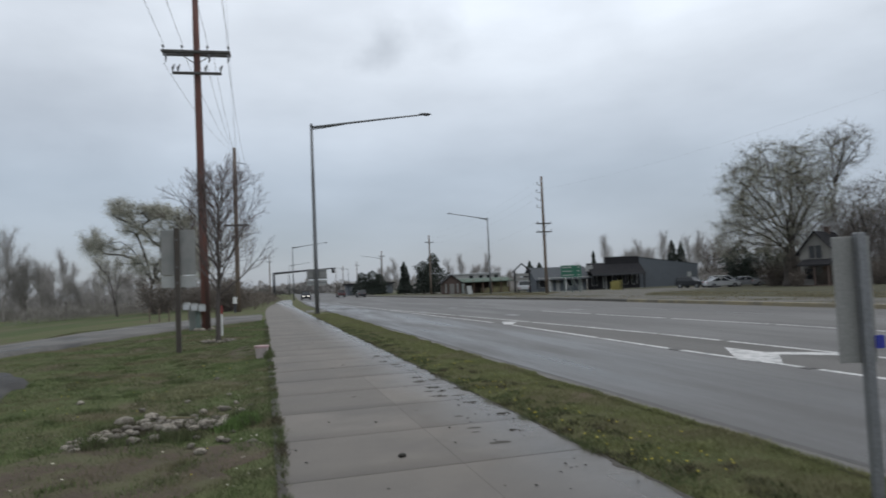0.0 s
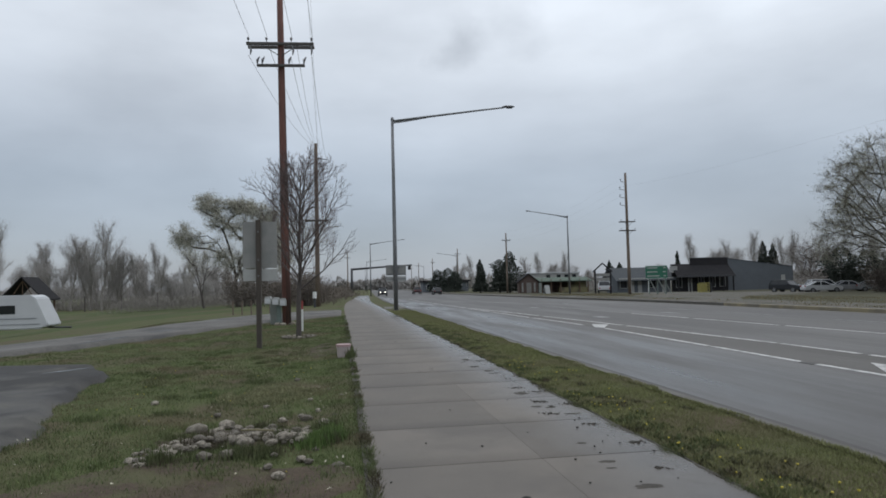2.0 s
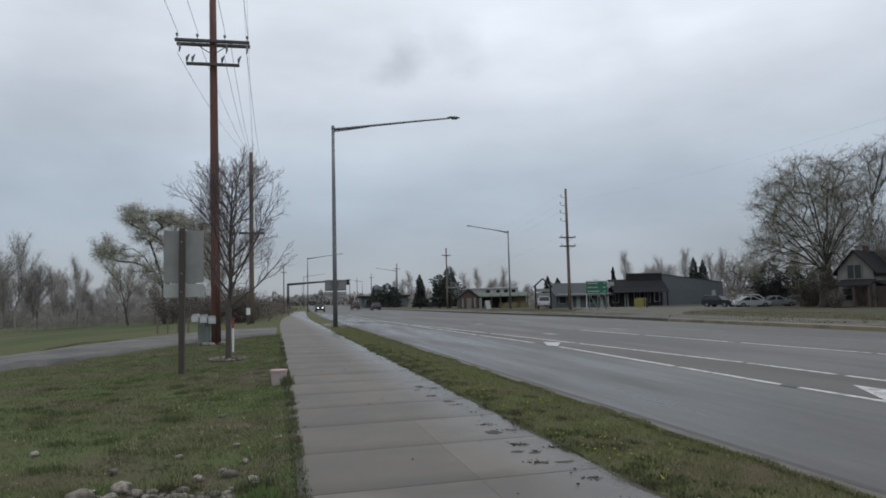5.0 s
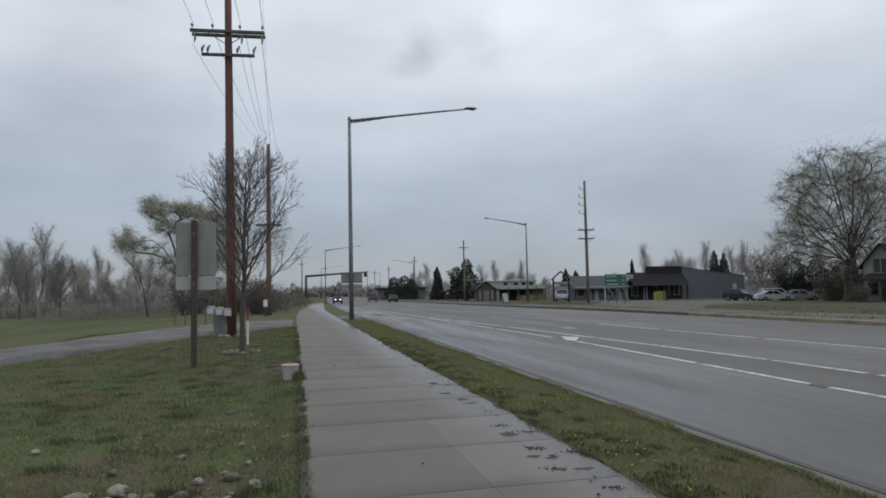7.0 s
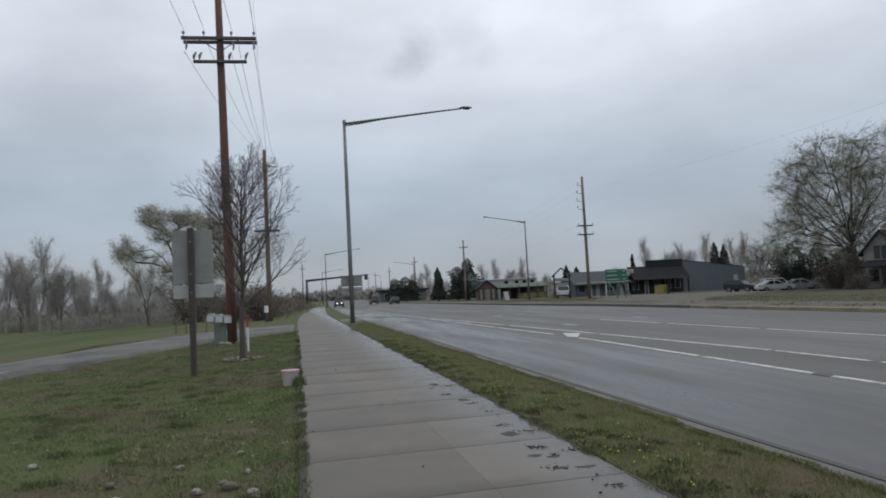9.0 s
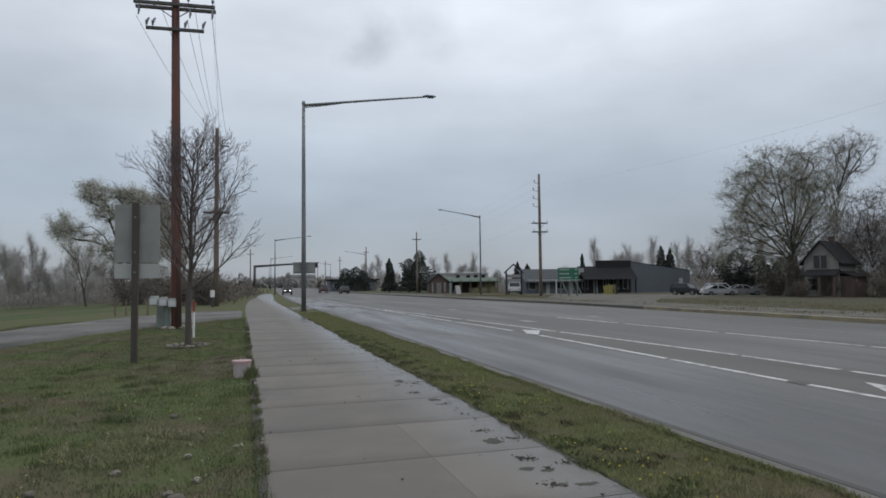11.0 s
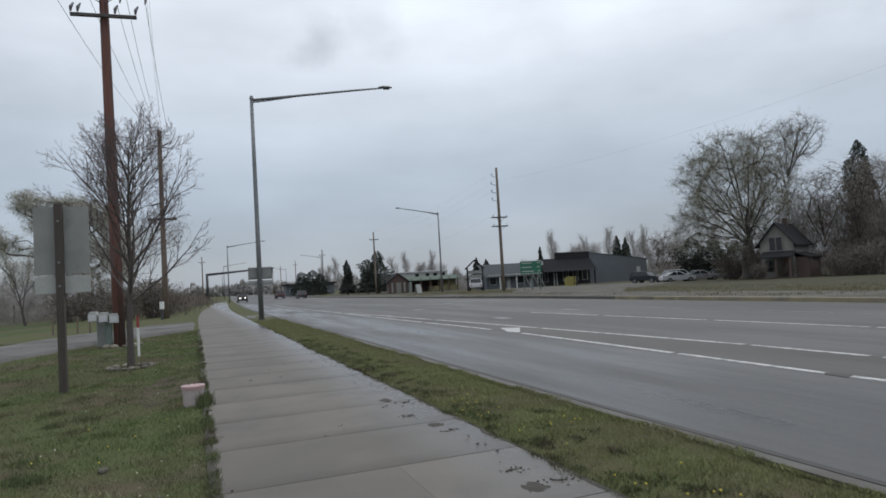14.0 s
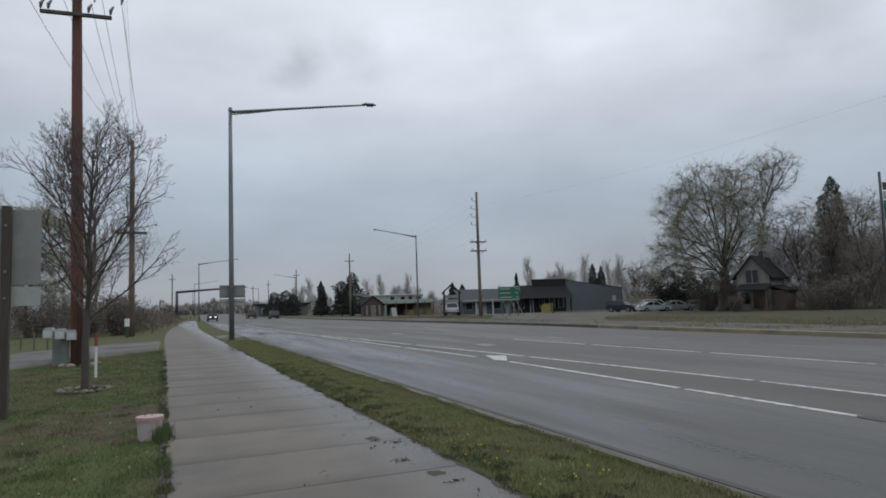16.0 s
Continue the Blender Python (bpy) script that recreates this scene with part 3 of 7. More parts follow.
NEAR_LINE = ((-60, 8.42), (13, 8.44), (17, 8.58), (23, 8.72), (27, 8.66), (31, 8.46), (44, 8.14), (200, 8.1))
MID_LINE = ((-60, 10.3), (16.5, 10.28), (19, 10.12), (24, 9.8), (33, 9.2), (44, 8.3))
FAR_LINE = ((-60, 14.3), (16, 14.3), (22, 14.02), (30, 13.6), (36, 13.35), (60, 12.9), (200, 12.9))
dashes(NEAR_LINE, ((-30, 2), (2.3, 8.9), (9.2, 12.45), (12.75, 15.85), (16.05, 22.4), (24.4, 30), (30.4, 37), (37.4, 46), (46.6, 60), (61, 90)), 0.13, "worn white lane line on the wet asphalt")
dashes(MID_LINE, ((-30, 4), (4.4, 13.3), (13.55, 15.9), (16.1, 23.3), (23.6, 31), (31.5, 43)), 0.12, "worn white lane line on the wet asphalt")
dashes(FAR_LINE, ((-20, 11), (11.2, 16.4), (16.6, 21), (21.3, 26), (26.4, 31)), 0.11, "worn white lane line on the wet asphalt")
dashes(FAR_LINE, ((31.6, 38), (39, 50), (52, 80)), 0.11, "worn grey lane line on the wet asphalt", "fadedpaint")
dashes(((-60, 17.4), (200, 17.4)), ((8, 11), (14, 17), (20, 23), (26, 29), (32, 35), (41, 44), (53, 56)), 0.12, "faint grey lane dash on the wet asphalt", "fadedpaint")


def painted(name, outline, label, material="paint", z=-0.132):
    bm = bmesh.new()
    top = [bm.verts.new((x + bend(y), y, z)) for x, y in outline]
    low = [bm.verts.new((x + bend(y), y, -0.138)) for x, y in outline]
    k = len(top)
    bm.faces.new(top)
    for i in range(k):
        bm.faces.new((top[i], low[i], low[(i + 1) % k], top[(i + 1) % k]))
    return solid(name, bm, material, label, "road marking", kind="structure")


painted("turn_lane", [(8.42, -30), (10.3, -30), (10.28, 16.5), (10.12, 19), (9.8, 24), (9.2, 33), (8.3, 44), (8.14, 44), (8.46, 31), (8.66, 27), (8.72, 23), (8.58, 17), (8.44, 13)], "browner worn asphalt of the turn lane between the lines", "lane", -0.1365)
painted("turn_arrow", [(8.3, 10.55), (9.4, 12.3), (9.4, 11.2), (10.35, 10.4), (10.05, 10.05), (9.35, 10.75), (8.4, 9.6)], "large worn white turn arrow on the asphalt")
painted("turn_arrow", [(8.62, 23.1), (9.1, 24.6), (9.52, 24.1), (8.75, 22.6)], "worn white arrow tip on the asphalt")
painted("turn_arrow", [(8.6, 36), (9.1, 38.4), (9.3, 37.4), (8.7, 35.1)], "faded arrow tip on the asphalt", "fadedpaint")
painted("tar_patch", [(8.32, 12.35), (8.5, 12.4), (8.55, 12.6), (8.46, 12.8), (8.34, 12.7)], "small dark tar patch beside the lane line", "seam")
painted("tar_patch", [(8.32, 9.0), (8.54, 9.05), (8.52, 9.25), (8.34, 9.22)], "small dark tar patch beside the lane line", "seam")
for x, y in ((11.2, 28.9), (15.2, 30.6), (7.0, 40), (6.2, 52), (11.9, 41), (15.9, 47)):
    painted("road_patch", [(x - 0.25, y - 0.6), (x + 0.2, y - 0.7), (x + 0.3, y + 0.6), (x - 0.2, y + 0.7)], "faded pale paint patch on the asphalt", "fadedpaint")


# gravel drives on the grassy side
def sheet(name, left, right, material, label, dz=0.045):
    bm = bmesh.new()
    rows = []

    def fine(line):
        return [(a[0] + (b[0] - a[0]) * i / 9, a[1] + (b[1] - a[1]) * i / 9) for a, b in zip(line, line[1:]) for i in range(9)] + [line[-1]]

    last = len(fine(left)) - 1
    for j, (a, b) in enumerate(zip(fine(left), fine(right))):
        d = Vector((b[0] - a[0], b[1] - a[1])).normalized()
        ja, jb = (0.3 * noise.noise((p[0] * 0.7, p[1] * 0.7, 1)) + 0.18 * noise.noise((p[0] * 2.3, p[1] * 2.3, 4)) for p in (a, b))
        a, b = (a[0] + d.x * ja, a[1] + d.y * ja), (b[0] + d.x * jb, b[1] + d.y * jb)
        row = []
        for k, f in enumerate((0, 0.025, 0.25, 0.5, 0.75, 0.975, 1)):
            x, y = a[0] + (b[0] - a[0]) * f, a[1] + (b[1] - a[1]) * f
            row.append(bm.verts.new((x, y, lie(x, y) + dz + (0.015 if 0 < k < 6 and 0 < j < last else -0.14))))
        rows.append(row)
    for a, c in zip(rows, rows[1:]):
        for k in range(6):
            bm.faces.new((a[k], a[k + 1], c[k + 1], c[k]))
    return solid(name, bm, material, label, "driveway", kind="structure", smooth=True)


sheet("driveway_gravel", [(-26, 13.5), (-16, 15.6), (-9.5, 18.2), (-7.4, 19.8), (-6.3, 22.5), (-5.4, 26), (-4.2, 29.8), (-2.4, 33), (-0.9, 35.2)],
      [(-26, 18.5), (-18, 19.6), (-12, 22.5), (-9.6, 25.5), (-8.4, 28.5), (-7.4, 32), (-6.0, 37), (-3.2, 41), (-1.0, 42)], "gravel", "wet grey gravel driveway with puddles")
sheet("driveway_asphalt", [(-12, 1), (-3.5, 3), (-3.0, 6), (-3.2, 9), (-3.9, 11.8), (-4.3, 13.6), (-5.2, 15.3)],
      [(-20, 1), (-18, 4), (-17, 6), (-16, 9), (-14.5, 12), (-11, 14.0), (-7.2, 15.7)], "drive", "broken wet dark asphalt driveway")

def puddle(x, y, rx, ry, turn, seed, dz=0.068):
    """A shallow pool with a ragged rim that lies level on a drive."""
    bm = bmesh.new()
    z, c, q = lie(x, y) + dz, math.cos(radians(turn)), math.sin(radians(turn))
    mid, ring = bm.verts.new((x, y, z)), []
    for k in range(36):
        a = k * 0.174533
        f = 1 + 0.4 * noise.noise((math.cos(a) * 1.3, math.sin(a) * 1.3, seed)) + 0.25 * noise.noise((math.cos(a) * 4, math.sin(a) * 4, seed))
        u, v = rx * f * math.cos(a), ry * f * math.sin(a)
        ring.append(bm.verts.new((x + c * u - q * v, y + q * u + c * v, z)))
    for k in range(36):
        bm.faces.new((mid, ring[k], ring[(k + 1) % 36]))
    return solid("puddle", bm, "water", "shallow grey rain puddle on the drive", "puddle", kind="structure")


puddle(-5.1, 14.1, 0.06, 0.42, -38, 61)
puddle(-5.9, 12.9, 0.05, 0.35, -30, 62)
puddle(-7.35, 21.8, 0.09, 1.5, -8, 64)
puddle(-6.75, 25.2, 0.08, 0.8, -14, 65)
sheet("lot_gravel", [(22.6, 55), (27, 64), (33, 76), (40, 92), (44, 108)], [(22.6, 39), (30, 49), (44, 64), (58, 78), (76, 92)], "vergegravel", "wet brown gravel parking lot before the shop", 0.075)

sheet("verge_grass", [(25.9, -40), (25.5, 0), (25, 20), (24.6, 35), (24.2, 50), (23.8, 66), (23.5, 90), (24, 130), (24, 180)], [(90, -40), (90, 0), (88, 20), (86, 35), (82, 50), (80, 66), (90, 100), (95, 140), (70, 190)], "verge", "dull brown and olive rough grass beyond the far verge", 0.02)

sheet("field_grass", [(-40, 47), (-40, 70), (-40, 90), (-40, 118)], [(-7.5, 47), (-7.5, 70), (-7.5, 90), (-7.5, 118)], "field", "green spring field beyond the gravel drive", 0.03)
sheet("field_grass", [(-150, 47), (-150, 70), (-150, 90), (-150, 118)], [(-40, 47), (-40, 70), (-40, 90), (-40, 118)], "field", "green spring field beyond the gravel drive", 0.035)

# sidewalk slabs, each its own piece on a dirty bed
street("pavement", 0.37, 2.8, -0.015, -0.015, "joint", "wide damp concrete sidewalk with cut joints", y0=-12, y1=160, category="pavement")
pavement = bpy.data.objects["pavement"]


def slab(w, d, t=0.06, soft=0.004):
    bm = bmesh.new()
    box(bm, 0, w, 0, d, -t, 0)
    bmesh.ops.bevel(bm, geom=[e for e in bm.edges if all(v.co.z > -0.01 for v in e.verts)], offset=soft, segments=1, affect="EDGES")
    return finish("slab", bm, "concrete")


PITCH = 1.37
wide, half_l, half_r = slab(2.45, PITCH - 0.010), slab(1.3735, PITCH - 0.010, soft=0.0022), slab(1.076, PITCH - 0.010, soft=0.0022)
rnd = random.Random(5)
for k in range(-14, 110):
    y = 8.19 + PITCH * k
    turn = math.atan2(bend(y + 1) - bend(y), 1)
    halves = ((half_l, 0.0), (half_r, 1.374)) if -6 < k < 2 else ((wide, 0.0),)
    for me, off in halves:
        s = new("slab", me)
        s.parent = pavement
        s.matrix_world = Matrix.Translation((0.36 + bend(y), y, lie(0, y) + 0.006 + (rnd.uniform(-0.0005, 0.0005) if len(halves) == 1 else 0))) @ Matrix.Rotation(-turn, 4, "Z") @ pose(off, 0, 0, *((rnd.uniform(-0.03, 0.03), rnd.uniform(-0.01, 0.01)) if len(halves) == 1 else (0, 0)))
solid("driveway_apron", bx(1.54, 2.9, 42.5, 46.5, -0.3, 0.008), "kerb", "concrete apron crossing the grass strip", "pavement", kind="structure")


# ---- poles, lamps, wires ----
def utility_pole(x, y, height, r, wood, label, arms, low=None, group="utility poles"):
    """arms: (height, half width, drop of pins). Returns the thing."""
    z = lie(x, y) - 0.1
    t = empty("utility_pole", label, "utility pole", (x, y, z), group=group)
    part("pole", tb([(0, 0, 0), (0, 0, 0.3 * height), (0, 0, 0.7 * height), (0, 0, height)], [r, r * 0.93, r * 0.78, r * 0.66], 14), wood, t, smooth=True)
    for h, w, ins in arms:
        b = bx(-w, w, -r - 0.1, -r + 0.02, h - 0.055, h + 0.055, bevel=0.01)
        part("crossarm", b, "armwood", t)
        b = bx(-w, w, r - 0.04, r + 0.08, h - 0.055, h + 0.055, bevel=0.01)
        part("crossarm", b, "armwood", t)
        for s in (-1, 1):
            part("brace", tb([(s * w * 0.55, -r - 0.11, h - 0.06), (s * 0.05, -r - 0.03, h - 0.5)], 0.018, 5), "darkmetal", t)
        for px in ins:
            b = tb([(px, -r - 0.04, h + 0.06), (px, -r - 0.04, h + 0.14), (px, -r - 0.04, h + 0.17), (px, -r - 0.04, h + 0.24), (px, -r - 0.04, h + 0.28)], [0.015, 0.015, 0.05, 0.055, 0.02], 8)
            part("insulator", b, "ceramic", t)
    return t


BASE_Y = 28.95
p1 = utility_pole(-2.95, BASE_Y, 15.5, 0.175, "redwood", "tall reddish treated wooden utility pole with double crossarms", ((11.6, 1.36, (-1.28, -0.55, 0.45, 1.28)),))
p1.rotation_euler = (0, radians(-0.6), 0)
# lower switch arm with hanging cut-outs
part("crossarm", bx(-0.95, 0.98, -0.3, -0.18, 10.63, 10.73, bevel=0.01), "armwood", p1)
for s in (-0.92, -0.72, 0.35, 0.95):
    part("cutout", tb([(s, -0.33, 10.73), (s + 0.02, -0.38, 10.86), (s + 0.1, -0.36, 11.0)], [0.03, 0.055, 0.025], 8), "ceramic", p1, "grey fuse cut-out on the lower arm")
for s in (-1.2, 0.5, 1.25):
    part("suspension", tb([(s, -0.25, 11.5), (s + 0.03, -0.25, 11.3), (s, -0.25, 11.12)], [0.02, 0.045, 0.02], 7), "ceramic", p1, "hanging grey insulator string")
p2 = utility_pole(-3.45, 55.7, 13.4, 0.2, "greywood", "weathered grey-brown wooden utility pole with small low crossarm", ((7.05, 0.95, (-0.8, 0.8)),))
part("standoff", tb([(0.1, 0, 12.2), (0.9, 0, 12.05)], 0.03, 6), "darkmetal", p2, "side standoff bracket")
part("transformer_arm", tb([(0.0, -0.15, 8.2), (-0.7, -0.15, 8.0)], 0.05, 6), "armwood", p2)


def right_pole(x, y, h):
    t = utility_pole(x, y, h, 0.2, "greywood", "weathered wooden utility pole with side insulators", ((h - 5.9, 0.95, (-0.85, 0.85)), (h - 6.95, 0.95, (-0.85, 0.85))))
    for k in range(4):
        s = 1 if k == 0 else -1
        part("standoff", tb([(0, 0, h - 1.6 - 0.95 * (k - 0.5)), (s * 0.75 if k else -0.6, 0, h - 1.5 - 0.95 * (k - 0.5)), (s * 0.75 if k else -0.6, 0, h - 1.2 - 0.95 * (k - 0.5))], [0.04, 0.03, 0.07], 6), "ceramic", t)
    return t


right_pole(31.75, 76.5, 14.7)
FAR_POLES = ((29.8, 134, 12.6), (27.4, 187, 12.5), (27.5, 255, 12.5), (26.0, 300, 12.5), (26.1, 345, 12.5), (-4.0, 200, 12))
far_pole = None
for x, y, h in FAR_POLES:
    if far_pole is None:
        far_pole = utility_pole(x, y, 12.5, 0.19, "greywood", "distant wooden utility pole beside the road", ((11.0, 0.9, (-0.8, 0.8)),))
    else:
        copy_thing(far_pole, pose(x, y, lie(x, y) - 0.1))


def wires(name, spans, r=0.012, sag=0.5):
    bm = bmesh.new()
    for a, b in spans:
        a, b = Vector(a), Vector(b)
        pts = [a.lerp(b, i / 12) - Vector((0, 0, sag * 4 * (i / 12) * (1 - i / 12))) for i in range(13)]
        tube(bm, pts, r, 4, False)
    return solid(name, bm, "wire", "thin dark overhead power lines between poles", "power line", kind="stuff")


for dx in (-1.28, -0.55, 0.45, 1.28):
    wires("power_line", [((-2.0 + dx, -3, 11.9), (-3.05 + dx, BASE_Y - 0.2, 11.8))], r=0.008)
for dx, z, end in ((-1.3, 11.0, -0.12), (-0.6, 11.7, -0.05), (0.4, 10.95, 0.0), (0.62, 11.6, 0.08), (1.25, 11.0, 0.85)):
    wires("power_line", [((-3.05 + dx, BASE_Y - 0.2, z), (-3.5 + end, 55.6, 12.0 if end > 0.5 else 13.1 - abs(end)))], r=0.008)
for dx in (0.88, 1.02):
    wires("power_line", [((-2.9 + dx, BASE_Y, 15.2), (-3.4 + dx * 0.1, 55.7, 13.2))], r=0.005, sag=0.35)
for dx in (-0.8, 0.0, 0.8):
    wires("power_line", [((-3.45 + dx * 0.3, 55.7, 13.2 - abs(dx) * 0.5), (-4 + dx, 200, 11.2))], r=0.009, sag=3)
part("crossarm", bx(-1.2, 1.2, -0.28, -0.16, 15.0, 15.14, bevel=0.01), "armwood", p1)
for h in (13.7, 12.6, 11.6, 8.7):
    wires("power_line", [((31.2, 76.5, h), (29.8, 134, h - 1.6))], r=0.0035, sag=1.2)
wires("power_line", [((31.2, 76.5, 12.6), (35.6, 18, 12.2))], r=0.003, sag=1.0)
p4 = utility_pole(36.0, 18, 13.8, 0.17, "greywood", "weathered wooden utility pole beside the far verge", ((12.0, 0.95, (-0.85, 0.85)),))


def pole_sign():
    t = empty("pole_sign", "tall dark pole carrying a green and white sign", "sign", (42.0, 35.7, lie(41, 36) - 0.05))
    part("pole", tb([(0, 0, 0), (0, 0, 5), (0, 0, 9.3)], [0.11, 0.1, 0.08], 12), "darkmetal", t, smooth=True)
    part("guard", tb([(0, 0, 0), (0, 0, 1.0)], 0.14, 12), "white", t, "white painted foot")
    part("panel", bx(0.05, 1.8, -0.2, -0.1, 6.2, 7.4, bevel=0.02), "signgreen", t, "green lower sign panel")
    part("panel", bx(0.05, 1.8, -0.2, -0.1, 7.5, 8.0, bevel=0.02), "signpale", t, "pale middle sign panel")
    part("panel", bx(0.05, 1.8, -0.2, -0.1, 8.1, 8.6, bevel=0.02), "darkmetal", t, "dark upper sign panel")


pole_sign()


def street_lamp(x, y, flip, reach=1.0):
    s = -reach if flip else reach
    t = empty("street_lamp", "tall galvanised street lamp with a long single arm over the road", "street lamp", (x, y, lie(x, y)), group="street lamps")
    part("base_plate", bx(-0.2, 0.2, -0.2, 0.2, -0.05, 0.06, bevel=0.01), "kerb", t, "concrete footing with steel base plate")
    part("pole", tb([(0, 0, 0.05), (0, 0, 4), (0, 0, 8), (0, 0, 11.05)], [0.13, 0.115, 0.1, 0.085], 12), "galv", t, smooth=True)
    part("cap", tb([(0, 0, 11.05), (0, 0, 11.2)], [0.11, 0.08], 10), "galv", t)
    part("arm", tb([(0, 0, 10.98), (s * 2.5, 0, 11.32), (s * 5, 0, 11.65), (s * 6.7, 0, 11.86)], [0.075, 0.065, 0.055, 0.045], 8), "galv", t, smooth=True)
    part("arm", tb([(0, 0, 10.86), (s * 0.9, 0, 11.0), (s * 2.0, 0, 11.2)], [0.03, 0.03, 0.025], 6), "galv", t)
    b = tb([(s * 6.55, 0, 11.88), (s * 6.75, 0, 11.92), (s * 7.1, 0, 11.93), (s * 7.3, 0, 11.9)], [0.06, 0.14, 0.14, 0.05], 10)
    bmesh.ops.scale(b, vec=(1, 1, 0.5), verts=b.verts, space=Matrix.Translation((0, 0, -11.9)))
    head = part("lamp_head", b, "galv", t, "grey cobra-head luminaire", smooth=True)
    part("lens", bx(s * 6.8, s * 7.15, -0.08, 0.08, 11.81, 11.85, bevel=0.01), "glass", head)
    return t


lamp_l = street_lamp(2.02, 39.35, False)
copy_thing(lamp_l, pose(2.0, 141, lie(2, 141)))
copy_thing(lamp_l, pose(2.0, 240, lie(2, 240)))
copy_thing(lamp_l, pose(2.0, 340, lie(2, 340)))
lamp_r = street_lamp(29.3, 91.7, True, 0.83)
copy_thing(lamp_r, pose(29.3, 202, lie(29, 202)))
copy_thing(lamp_r, pose(29.3, 310, lie(29, 310)))


# ---- signs ----
def back_sign():
    t = empty("road_sign", "back of a grey aluminium road sign on a brown wooden post", "road sign", (-2.44, 18.42, -0.05))
    part("post", bx(-0.065, 0.055, -0.13, -0.01, 0, 3.2, bevel=0.008), "postwood", t)
    part("panel", bx(-0.40, 0.44, 0.0, 0.012, 2.0, 3.16, bevel=0.004), "signback", t)
    part("panel", bx(-0.40, 0.44, 0.0, 0.012, 1.68, 1.97, bevel=0.004), "signpale", t, "smaller pale plate under the main panel")
    for z in (1.8, 2.2, 2.9):
        part("bolt", tb([(-0.005, -0.15, z), (-0.005, -0.12, z)], 0.02, 8), "galv", t)


back_sign()


def near_sign():
    t = empty("road_sign", "narrow grey sign back on a galvanised post beside the kerb", "road sign", (3.68, 3.72, -0.03), rz=-12)
    part("post", bx(-0.028, 0.028, -0.028, 0.028, 0, 1.66, bevel=0.006), "galv", t)
    part("panel", bx(-0.155, 0.085, 0.032, 0.042, 0.86, 1.64, bevel=0.004), "signback", t)
    part("sticker", bx(0.03, 0.085, -0.04, -0.03, 0.95, 1.03), "blue", t, "small blue tag wrapped on the post")


near_sign()


def gantry():
    t = empty("sign_gantry", "grey cantilever sign gantry over the road", "sign gantry", (-2.3, 165, lie(0, 165)))
    part("post", tb([(0, 0, 0), (0, 0, 6.7)], [0.35, 0.28], 12), "darkmetal", t, smooth=True)
    part("beam", tb([(-0.1, 0, 6.45), (7, 0, 6.9), (14.9, 0, 7.3)], [0.28, 0.22, 0.16], 10), "darkmetal", t, smooth=True)
    part("signal", bx(13.9, 14.6, -0.3, 0.2, 6.1, 7.1, bevel=0.05), "black", t, "dark signal head at the beam's end")


def lamp_sign():
    t = empty("road_sign", "backs of two stacked grey sign plates strapped to the street lamp", "road sign", (2.06, 39.35, 0))
    for z0, z1, m in ((2.02, 2.62, "signback"), (1.66, 1.97, "signpale")):
        p = part("panel", bx(-0.56, 0.56, 0.15, 0.165, z0, z1, bevel=0.004), m, t)
        for z in ((z0 + 0.09, z1 - 0.09) if z1 - z0 > 0.4 else ((z0 + z1) / 2,)):
            part("rail", bx(-0.54, 0.54, 0.125, 0.15, z - 0.02, z + 0.02), "galv", p, "horizontal steel stiffening rail")
            part("strap", tb([(0, 0, z - 0.02), (0, 0, z + 0.02)], 0.128, 12), "galv", p, "steel strap round the lamp's pole")
    for s in (-1, 1):
        part("flange", bx(s * 0.56, s * 0.575, 0.12, 0.16, 1.66, 2.62), "galv", t)


lamp_sign()


gantry()


def green_sign():
    t = empty("guide_sign", "green highway guide sign with white lines on leaning posts", "road sign", (31.2, 68, lie(31, 68) - 0.15), rz=-8)
    part("panel", bx(-1.15, 1.15, 0, 0.05, 1.9, 3.28, bevel=0.02), "signgreen", t)
    for x in (-0.8, 0.1, 1.0):
        part("post", tb([(x, 0.1, 3.2), (x, 0.1, 0)], 0.05, 6), "greenbox", t)
    for x, s in ((-0.5, 1.2), (0.4, 1.2), (1.0, 1.2)):
        part("brace", tb([(x - 0.3, 0.1, 2.0), (x + s * 0.6, 0.3, 0.0)], 0.045, 6), "palegreen", t)
    for k, (w, s) in enumerate(((1.1, 0.25), (1.1, 0.3), (1.3, 0.25))):
        z = 3.06 - 0.43 * k
        part("text_bar", bx(-1.0, -1.0 + w, -0.012, -0.002, z - 0.07, z + 0.03), "signpale", t)
        part("text_bar", bx(0.98 - s, 0.98, -0.012, -0.002, z - 0.07, z + 0.03), "signpale", t)
    part("border", bx(-1.12, 1.12, -0.008, -0.002, 1.93, 1.96), "white", t)
    part("border", bx(-1.12, 1.12, -0.008, -0.002, 3.22, 3.25), "white", t)


green_sign()


